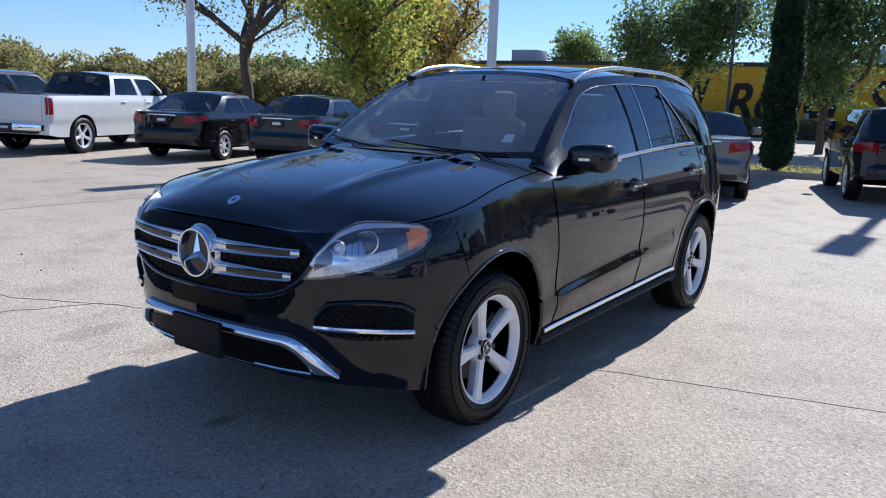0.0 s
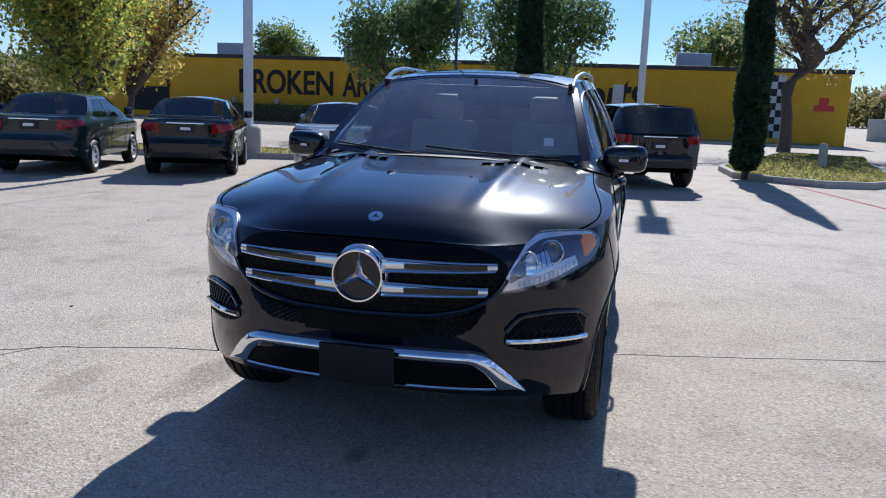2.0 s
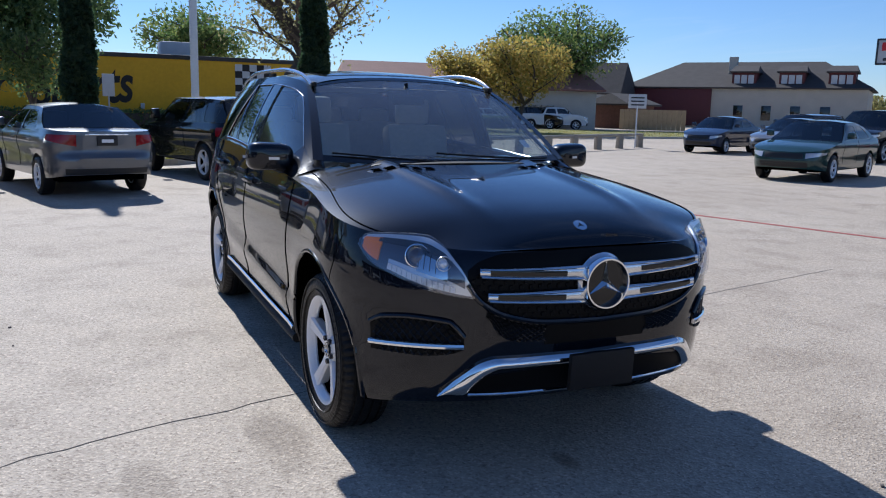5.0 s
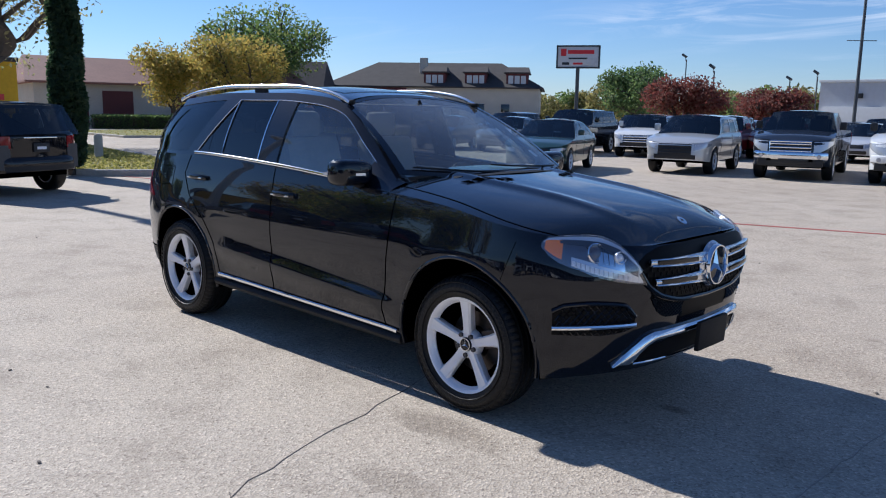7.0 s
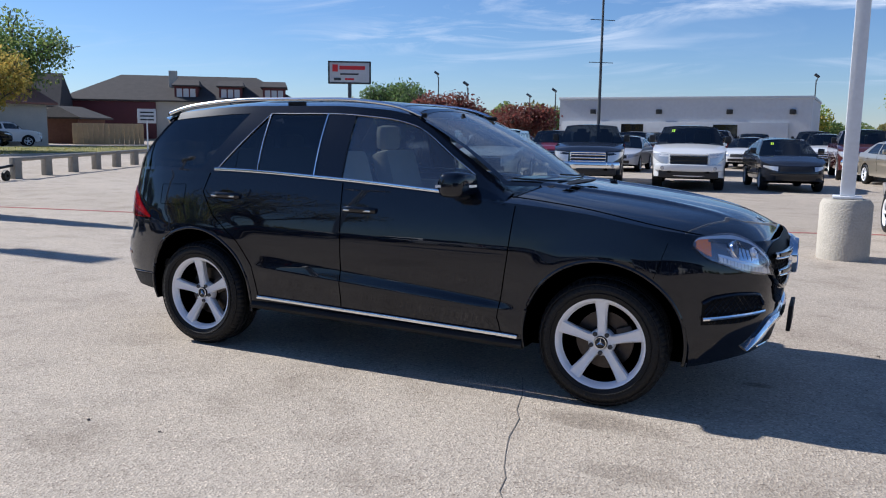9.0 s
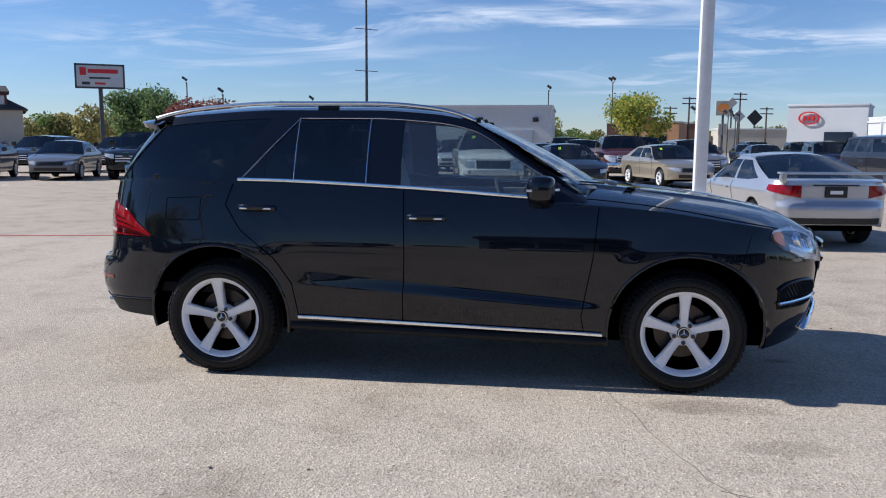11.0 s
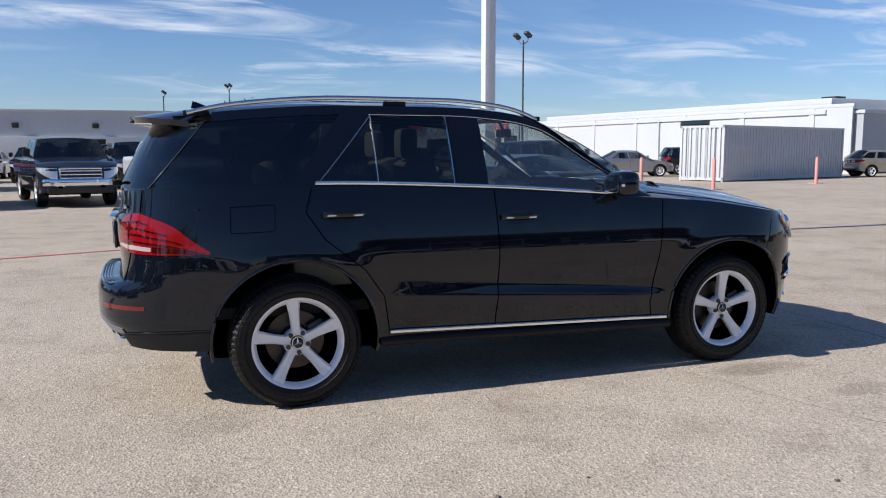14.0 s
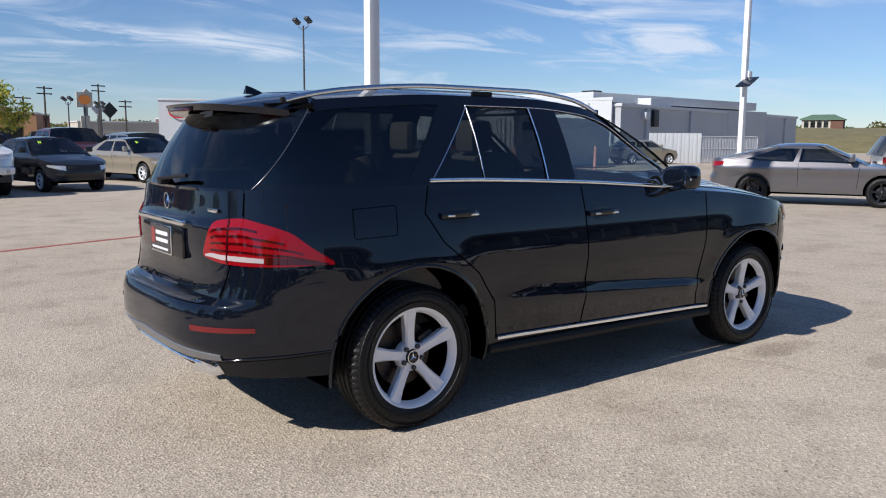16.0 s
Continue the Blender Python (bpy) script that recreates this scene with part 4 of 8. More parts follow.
    part("skid_bar", both(B.patch(0.0, qk, lambda t: k0(ky(t)), lambda t: k1(ky(t)), 48, 8, 0.014, 0.03, 0.018)), CHROME, car, "polished chrome lower bumper bar")
    part("lower_slot", both(B.patch(0.0, sy(0.56), lambda t: 0.365, lambda t: lerp(0.47, 0.43, t * t), 18, 4, 0.004, 0.01)), MESHB, car, "black lower bumper opening")
    part("lower_chrome_line", tube([(B.at(sy(abs(y)), 0.352).x + 0.012, y, 0.352 + 0.02 * abs(y)) for y in np.linspace(-0.53, 0.53, 40)], 0.006, 6), CHROME, car)
    part("number_plate_holder", moved(box(-0.012, 0.012, -0.152, 0.152, -0.076, 0.076, 0.006), Matrix.Translation((2.368, 0.0, 0.452)) @ Matrix.Rotation(radians(3), 4, "Y")), TRIM, car, "blank black front plate holder")
    for y in (-0.1, 0.1):
        part("holder_screw", moved(lathe([(0.008, 0), (0.006, 0.003), (0, 0.004)], 10, "x"), Matrix.Translation((2.378, y, 0.505))), SEAM, car)
    # ---- sides ----
    for sg in (1, -1):
        F = (lambda g: g) if sg > 0 else flipped
        gaps = [[(sx(0.93), 1.10), (sx(0.90), 0.80), (sx(0.84), 0.45), (sx(0.86), 0.36)],
                [(sx(-0.26), 1.18), (sx(-0.245), 0.8), (sx(-0.26), 0.38)],
                [(sx(-1.36), 1.21), (sx(-1.40), 1.08), (sx(-1.30), 0.93), (sx(-1.08), 0.76), (sx(-0.965), 0.60), (sx(-0.93), 0.40)],
                [(sx(0.86), 0.36), (sx(-0.93), 0.40)]]
        for g_ in gaps:
            part("door_gap", F(B.line(g_, 0.003)), SEAM, car)
        if sg < 0:
            fl = [(sx(-1.80), 1.115), (sx(-1.575), 1.125), (sx(-1.565), 1.115), (sx(-1.57), 0.995), (sx(-1.58), 0.985), (sx(-1.79), 0.978), (sx(-1.80), 0.988), (sx(-1.80), 1.115)]
            part("fuel_flap_gap", F(B.line(fl, 0.0016)), SEAM, car, "fuel flap outline")
        part("fender_gap", F(B.line([(sx(1.80), 0.945), (sx(1.735), 0.755)], 0.0015)), SEAM, car)
        for hx, hz in ((-0.11, 1.022), (-1.19, 1.062)):
            q = sx(hx)
            p, nn = B.at(q, hz), B.normal(q, hz)
            cup = moved(lathe([(0.05, -0.004), (0.048, 0.002), (0.03, 0.0015), (0.0, -0.0)], 20, "z"), Matrix.Diagonal((1.9, 0.85, 1, 1)))
            rot_ = nn.to_track_quat("Z", "Y").to_matrix().to_4x4()
            hd = part("door_handle", F(tube([B.at(sx(hx + d), hz + 0.006 * d) + nn * (0.010 + 0.026 * (1 - (abs(d) / 0.115) ** 4)) for d in np.linspace(-0.115, 0.115, 14)], 0.010, 10, 0.018)), PAINT, car, "black pull handle with a chrome strip")
            part("handle_strip", F(tube([B.at(sx(hx + d), hz) + nn * 0.041 + Vector((0, 0, -0.008)) for d in np.linspace(-0.1, 0.1, 8)], 0.003, 6, 0.0055)), CHROME, hd, "chrome strip on the handle")
            part("handle_recess", F(moved(cup, Matrix.Translation(p) @ rot_)), GLOSSB, hd)
        sill = tube([B.at(sx(x), lerp(0.345, 0.392, (0.97 - x) / 1.9)) + Vector((0, 0.012, 0)) for x in np.linspace(0.97, -0.93, 30)], 0.007, 8, 0.012)
        part("sill_strip", F(sill), CHROME, car, "chrome strip along the sill")
        part("running_board", F(join(tube([(x, 0.925, lerp(0.300, 0.338, (1.0 - x) / 2)) for x in np.linspace(1.0, -0.98, 24)], 0.03, 10, 0.028))), TRIM, car, "black plastic sill board")
        for ax in (AX, -AX):
            arc = [a for a in np.linspace(-0.18, math.pi + 0.18, 44)]
            pts = []
            for a in arc:
                x, z = ax + AR * math.cos(a), AZ + AR * math.sin(a)
                p = B.at(sx(x), max(z, 0.28))
                pts.append((p.x, p.y - 0.004, z))
            part("arch_trim", F(tube(pts, 0.011, 8)), PAINT, car, "black wheel arch edge")
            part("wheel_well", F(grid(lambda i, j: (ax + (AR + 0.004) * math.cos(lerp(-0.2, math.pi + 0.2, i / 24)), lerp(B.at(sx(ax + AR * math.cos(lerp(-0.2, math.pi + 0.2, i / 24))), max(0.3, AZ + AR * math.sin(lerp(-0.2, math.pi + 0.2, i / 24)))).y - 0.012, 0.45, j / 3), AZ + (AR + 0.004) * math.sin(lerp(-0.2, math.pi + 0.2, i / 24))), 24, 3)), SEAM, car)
        # door mirror
        def shell_(i, j):
            a, b = 2 * math.pi * i / 24, math.pi * j / 14
            k = lambda v, e: math.copysign(abs(v) ** e, v)
            x = 0.082 * k(math.cos(b), 0.7)
            r = math.sin(b) ** 0.42
            y = 0.126 * r * k(math.cos(a), 0.55)
            z = (0.080 + 0.010 * math.cos(a)) * r * k(math.sin(a), 0.55) * (1.0 if math.sin(a) > 0 else 0.86)
            return (x - 0.10 * (y + 0.13) * 0.9, y, z)
        mp = Matrix.Translation((0.60, 0.972, 1.205))
        mir = part("door_mirror", F(moved(grid(shell_, 24, 14, True), mp)), PAINT, car, "black door mirror with a lamp strip")
        part("mirror_glass", F(moved(moved(grid(lambda i, j: (0, 0.104 * (j / 3) * math.cos(2 * math.pi * i / 20), 0.066 * (j / 3) * math.sin(2 * math.pi * i / 20)), 20, 3, True), Matrix.Rotation(radians(5), 4, "Z")), mp @ Matrix.Translation((-0.088, 0, 0)))), CHROME, mir)
        part("mirror_lamp", F(moved(grid(lambda i, j: (0.082 - 0.0 - 0.55 * max(0, i / 10 - 0.55) ** 2 - 0.09 * (i / 10) * 0.9, lerp(-0.03, 0.13, i / 10), lerp(0.006, 0.020, j / 2)), 10, 2), mp @ Matrix.Translation((0.012, 0, -0.015)))), LAMPIN, mir, "clear lamp strip")
        part("mirror_foot", F(tube([(0.60, 0.90, 1.135), (0.605, 0.94, 1.15), (0.60, 0.985, 1.165)], [0.035, 0.03, 0.03], 10, 0.022)), TRIM, mir)
    # ---- rear ----
    ry = B.s_ry
    qa, qb = ry(0.50), sx(-1.905)
    T1 = curve((qb, 0.885), (sx(-2.0), 0.948), (sx(-2.10), 1.020), (ry(0.80), 1.062), (ry(0.735), 1.080), (ry(0.66), 1.074), (ry(0.59), 1.062), (ry(0.565), 1.045), (ry(0.53), 0.985), (qa, 0.918))
    T0 = curve((qb, 0.872), (sx(-2.05), 0.870), (ry(0.80), 0.868), (ry(0.65), 0.874), (ry(0.55), 0.888), (qa, 0.900))
    t1, t0 = (lambda t: T1(lerp(qa, qb, t))), (lambda t: T0(lerp(qa, qb, t)))
    for sg in (1, -1):
        F = (lambda g: g) if sg > 0 else flipped
        tl = part("tail_light", F(B.patch(qa, qb, t0, t1, 40, 10, 0.006, 0.016)), RED, car, "large red tail light")
        sub = lambda a, b, c, d, o: B.patch(lerp(qa, qb, a), lerp(qa, qb, b), lambda t: lerp(t0(lerp(a, b, t)), t1(lerp(a, b, t)), c), lambda t: lerp(t0(lerp(a, b, t)), t1(lerp(a, b, t)), d), 18, 3, o, 0.006)
        part("reversing_lamp", F(sub(0.03, 0.55, 0.09, 0.20, 0.009)), REVERSE, tl, "greyish white reversing strip")
        for c_, e_ in ((0.27, 0.9), (0.44, 0.80), (0.60, 0.68), (0.76, 0.5)):
            part("light_bar", F(sub(0.10, e_, c_, c_ + 0.05, 0.009)), REDDK, tl)
        part("light_bar", F(sub(0.56, 0.96, 0.06, 0.24, 0.008)), REDDK, tl)
        part("lens_edge", F(sub(0.265, 0.278, 0.02, 0.99, 0.010)), REDDK, tl)
        refl = part("bumper_reflector", F(B.patch(ry(0.52), sx(-2.24), lambda t: lerp(0.568, 0.572, t), lambda t: lerp(0.594, 0.594, t), 12, 2, 0.004, 0.01)), REDREF, car, "red bumper reflector")
        part("tailpipe_trim", F(moved(box(-0.045, 0.05, -0.085, 0.085, -0.03, 0.03, 0.014), Matrix.Translation((-2.345, 0.53, 0.385)) @ Matrix.Rotation(radians(-12), 4, "Z"))), CHROME, car, "chrome tailpipe trim")
        part("tailgate_gap", F(B.line([(ry(0.74), 1.19), (ry(0.74), 1.09)], 0.003)), SEAM, car)
        part("tailgate_gap", F(B.line([(ry(0.70), 0.90), (ry(0.64), 0.72)], 0.003)), SEAM, car)
    part("rear_skid", both(B.patch(ry(0.0), ry(0.66), lambda t: lerp(0.425, 0.435, t), lambda t: lerp(0.505, 0.462, t), 24, 3, 0.007, 0.02)), mat("skid_plate_grey", (0.26, 0.27, 0.29), 0.35, 0.6), car, "dull silver rear skid plate")
    for sg in (1, -1):
        low_r = B.patch(ry(0.60), sx(-1.91), lambda t: 0.352, lambda t: lerp(0.425, 0.462, t), 16, 3, 0.003, 0.012)
        part("lower_bumper", low_r if sg > 0 else flipped(low_r), TRIM, car, "black plastic lower bumper corner")
        edge_ = B.line([(ry(0.60), 0.428), (sx(-2.25), 0.452), (sx(-1.92), 0.468)], 0.004, 0.004)
        part("bumper_crease", edge_ if sg > 0 else flipped(edge_), GLOSSB, car, "glossy crease over the lower bumper")
    part("rear_chrome_line", tube([(B.at(ry(abs(y)), 0.40).x - 0.004, y, 0.402) for y in np.linspace(-0.6, 0.6, 40)], 0.007, 6), CHROME, car)
    gx = lambda y: B.at(ry(abs(y)), 0.69).x
    guard = part("bumper_guard", grid(lambda i, j: (lerp(gx(0.56 * (i - 12) / 12) - 0.004, B.at(ry(abs(0.56 * (i - 12) / 12)), 0.715).x, j / 3), 0.56 * (i - 12) / 12, lerp(0.696, 0.704, j / 3)), 24, 3), SATIN, car, "brushed metal bumper guard")
    for k in range(5):
        part("guard_rib", tube([(lerp(gx(y), gx(y) + 0.075, (k + 0.6) / 5), y, 0.703) for y in np.linspace(-0.5, 0.5, 20)], 0.0035, 5), LAMPDK, guard)
    part("rear_valance", both(B.patch(ry(0.0), ry(0.78), lambda t: 0.345, lambda t: 0.40, 24, 3, -0.012, 0.02)), TRIM, car, "black lower rear valance")
    px = B.at(B.len, 0.93).x
    rec_ = part("plate_recess", box(px - 0.012, px + 0.01, -0.30, 0.30, 0.86, 1.01, 0.01), GLOSSB, car, "black plate recess")
    pl = part("dealer_plate", box(px - 0.020, px - 0.011, -0.155, 0.155, 0.862, 1.008, 0.004), CHROME, rec_, "dealer plate with white and red bars in a chrome frame")
    face = [("plate_face", -0.146, 0.146, 0.87, 1.0, LAMPDK), ("plate_bar", -0.06, 0.12, 0.955, 0.975, WHITEL), ("plate_bar", -0.06, 0.12, 0.92, 0.938, WHITEL), ("plate_mark", -0.13, -0.075, 0.905, 0.985, RED), ("plate_bar", -0.12, 0.12, 0.882, 0.893, WHITEL)]
    for k, (nm, y0, y1, z0, z1, mm) in enumerate(face):
        o = px - 0.0225 - 0.0012 * (k > 0)
        part(nm, box(o, o + 0.004, -y1, -y0, z0, z1), mm, rec_)
    part("tailgate_handle", box(px - 0.028, px + 0.01, -0.33, 0.33, 1.025, 1.052, 0.008), CHROME, car, "chrome tailgate strip")
    part("rear_emblem", moved(join(lathe([(0.036, 0), (0.036, 0.008), (0.041, 0.008), (0.041, 0)], 28, "x"), star(0.037, 0.008, 0.008)), Matrix.Translation((B.at(B.len, 1.12).x - 0.002, 0, 1.125)) @ Matrix.Rotation(math.pi, 4, "Z")), CHROME, car, "chrome tailgate emblem")
    part("model_mark", box(B.at(ry(0.52), 1.105).x - 0.004, B.at(ry(0.52), 1.105).x + 0.01, -0.56, -0.40, 1.10, 1.118, 0.002), CHROME, car)
    # ---- underside and wheels ----
    part("underbody", box(-1.9, 1.95, -0.72, 0.72, 0.26, 0.36, 0.03), SEAM, car)
    part("inner_body", join(box(0.98, 2.1, -0.52, 0.52, 0.3, 0.9), box(-2.3, -1.9, -0.6, 0.6, 0.46, 0.9), box(-1.92, -0.98, -0.5, 0.5, 0.3, 0.95), box(-1.0, 1.0, -0.86, 0.86, 0.3, 0.5)), SEAM, car)
    w0 = wheel_parts(car, 0.373, 0.255, 0.254, 5, ALLOY)
    w0.matrix_local = pose(AX, 0.815, 0.371, 0, 17, 0)
    again(w0, car, pose(-AX, 0.815, 0.371, 0, 40, 0))
    again(w0, car, pose(AX, -0.815, 0.371, 0, 0, 180))
    again(w0, car, pose(-AX, -0.815, 0.371, 0, 6, 180))
    # ---- cabin fittings ----
    part("cabin_floor", box(-2.2, 0.95, -0.80, 0.80, 0.50, 0.56), CARPET, car)
    part("headliner", join(*[grid(lambda i, j: (lerp(xa, xb, j / 4), lerp(ya, yb, i / 4), 1.60 + 0.025 * math.sin(math.pi * lerp(xa, xb, j / 4) / -2.05)), 4, 4) for xa, xb, ya, yb in ((0.07, -0.14, -0.56, 0.56), (-1.25, -2.05, -0.56, 0.56), (-0.14, -1.25, -0.56, -0.46), (-0.14, -1.25, 0.46, 0.56))]), LEATHER, car, "pale fabric roof lining")
    part("dashboard", join(box(0.42, 1.0, -0.74, 0.74, 0.86, 1.10, 0.05), box(0.35, 0.6, -0.20, 0.20, 0.75, 1.12, 0.03), tube([(0.5, 0.18, 1.11), (0.5, 0.55, 1.12)], 0.06, 10)), DASH, car, "black dashboard")
    for sg in (1, -1):
        part("door_lining", box(-0.96, 0.8, sg * 0.80 - 0.03, sg * 0.80 + 0.03, 0.5, 1.12, 0.02), LEATHER, car)
    wr = [(0.0, 0.185 * math.cos(a), 0.185 * math.sin(a)) for a in np.linspace(0, 2 * math.pi, 33)]
    part("steering_wheel", moved(join(tube(wr, 0.016, 8), tube([(0, -0.17, 0), (0.02, 0, -0.01), (0, 0.17, 0)], 0.018, 6), tube([(0.02, 0, 0), (0, 0, -0.17)], 0.018, 6), lathe([(0.06, -0.02), (0.055, 0.02), (0, 0.02)], 14, "x"), tube([(0, 0, 0), (0.3, 0, -0.02)], 0.03, 8)), Matrix.Translation((0.30, 0.38, 1.02)) @ Matrix.Rotation(radians(-22), 4, "Y")), DASH, car, "black steering wheel")

    def seat(x, y, w):
        c = part("cabin_seat", join(box(x - 0.28, x + 0.28, y - w / 2, y + w / 2, 0.62, 0.82, 0.05), moved(box(-0.08, 0.08, -w / 2 + 0.02, w / 2 - 0.02, 0, 0.62, 0.05), Matrix.Translation((x - 0.26, y, 0.76)) @ Matrix.Rotation(radians(-16), 4, "Y"))), LEATHER, car, "beige leather seat")
        return c
    for y in (0.38, -0.38):
        c = seat(-0.18, y, 0.52)
        part("headrest", box(-0.70, -0.60, y - 0.13, y + 0.13, 1.36, 1.55, 0.045), LEATHER, c)
    c = seat(-1.15, 0, 1.3)
    for y in (0.42, 0, -0.42):
        part("headrest", box(-1.66, -1.57, y - 0.13, y + 0.13, 1.34, 1.47, 0.04), LEATHER, c)
    part("rear_view_mirror", join(box(0.20, 0.225, -0.11, 0.11, 1.50, 1.56, 0.012), tube([(0.21, 0, 1.55), (0.17, 0, 1.63)], 0.012, 6)), TRIM, car)
    part("sensor_housing", grid(lambda i, j: tuple(screen(lerp(-0.16, 0.16, i / 6), lerp(0.99, 0.86, j / 4), -0.006)), 6, 4), GLOSSB, car)
    part("windscreen_sticker", grid(lambda i, j: tuple(screen(lerp(0.70, 0.77, i / 2), lerp(0.16, 0.24, j / 2), -0.004)), 2, 2), WHITEL, car, "small white windscreen sticker")
    part("windscreen_label", grid(lambda i, j: tuple(screen(lerp(0.60, 0.69, i / 2), lerp(0.035, 0.055, j / 2), -0.004)), 2, 2), WHITEL, car, "small white label")
    # stretch the nose, tail and height to the car's full 4.82 m by 1.78 m
    for ob in list(car.children_recursive):
        if ob.type == "MESH" and "wheel" not in (ob.name.split(".")[0], ob.parent.name.split(".")[0]):
            for v in ob.data.vertices:
                x, y, z = v.co
                k = min(max((x - 1.2) / 0.75, 0.0), 1.0)
                k = k * k * (3 - 2 * k)
                v.co = (1.4575 + (x - 1.4575) * 1.037 if x > 1.4575 else -1.3 + (x + 1.3) * 1.02 if x < -1.3 else x, y * (1 + 0.035 * k), z * (1.022 + 0.008 * k))
    return car


hero()


# ---- other vehicles ----
paints = {}


def paint(col, metal=0.0):
    key = (col, metal)
    if key not in paints:
        paints[key] = mat("car_paint", col, 0.30, metal if max(col) > 0.1 else metal * 0.3, 1.0, vary=0.04, scale=3, spec=0.5 if max(col) > 0.1 else 0.05)
    return paints[key]


WINDOW = mat("car_window", (0.012, 0.014, 0.016), 0.05, coat=0.5)
CARGLASS = glass("car_glass", (0.26, 0.28, 0.28), mirror=0.10)
SEATS = mat("car_seats", (0.09, 0.085, 0.08), 0.8, vary=0.15, scale=4)
STICK = mat("yellow_green_sticker", (0.55, 0.85, 0.05), 0.6)
HEADL = mat("car_headlamp", (0.55, 0.56, 0.58), 0.15, 0.4, 0.8)
UNDER = mat("dark_plastic", (0.015, 0.015, 0.016), 0.55, vary=0.1)
BLACK = (0.006, 0.006, 0.008)
SILVER = (0.50, 0.51, 0.53)
GREY = (0.12, 0.125, 0.135)
WHITE = (0.72, 0.72, 0.71)

# length, width, height, wheelbase, front overhang, wheel radius, nose, cowl, belt, tail height; cabin x at screen base, roof front, roof rear, rear glass base
STYLES = {
    "sedan": (4.65, 1.80, 1.46, 2.70, 0.90, 0.325, 0.70, 0.93, 0.98, 1.03, 0.95, 0.15, -1.05, -1.72),
    "fastback": (4.66, 1.80, 1.42, 2.70, 0.90, 0.335, 0.70, 0.92, 0.97, 1.06, 1.05, 0.12, -0.85, -2.02),
    "coupe": (4.50, 1.78, 1.38, 2.62, 0.92, 0.325, 0.66, 0.88, 0.93, 1.00, 0.80, 0.02, -0.75, -1.80),
    "compact": (4.30, 1.70, 1.47, 2.55, 0.82, 0.305, 0.72, 0.96, 1.0, 1.06, 0.95, 0.20, -0.95, -1.55),
    "hatch": (4.35, 1.80, 1.48, 2.65, 0.88, 0.32, 0.72, 0.95, 1.0, 1.02, 0.98, 0.20, -1.45, -2.05),
    "suv": (4.55, 1.84, 1.66, 2.75, 0.90, 0.365, 0.86, 1.08, 1.12, 1.10, 0.98, 0.28, -1.95, -2.28),
    "big_suv": (5.15, 2.00, 1.82, 2.95, 0.98, 0.39, 0.98, 1.20, 1.24, 1.20, 1.05, 0.42, -2.35, -2.62),
    "pickup": (5.75, 1.97, 1.82, 3.68, 0.95, 0.40, 1.02, 1.24, 1.26, 1.28, 1.52, 0.95, -0.62, -0.86),
}
NAMES = {"sedan": "sedan", "fastback": "sedan", "coupe": "coupe_car", "compact": "compact_sedan", "hatch": "hatchback", "suv": "crossover_suv", "big_suv": "large_suv", "pickup": "pickup_truck"}


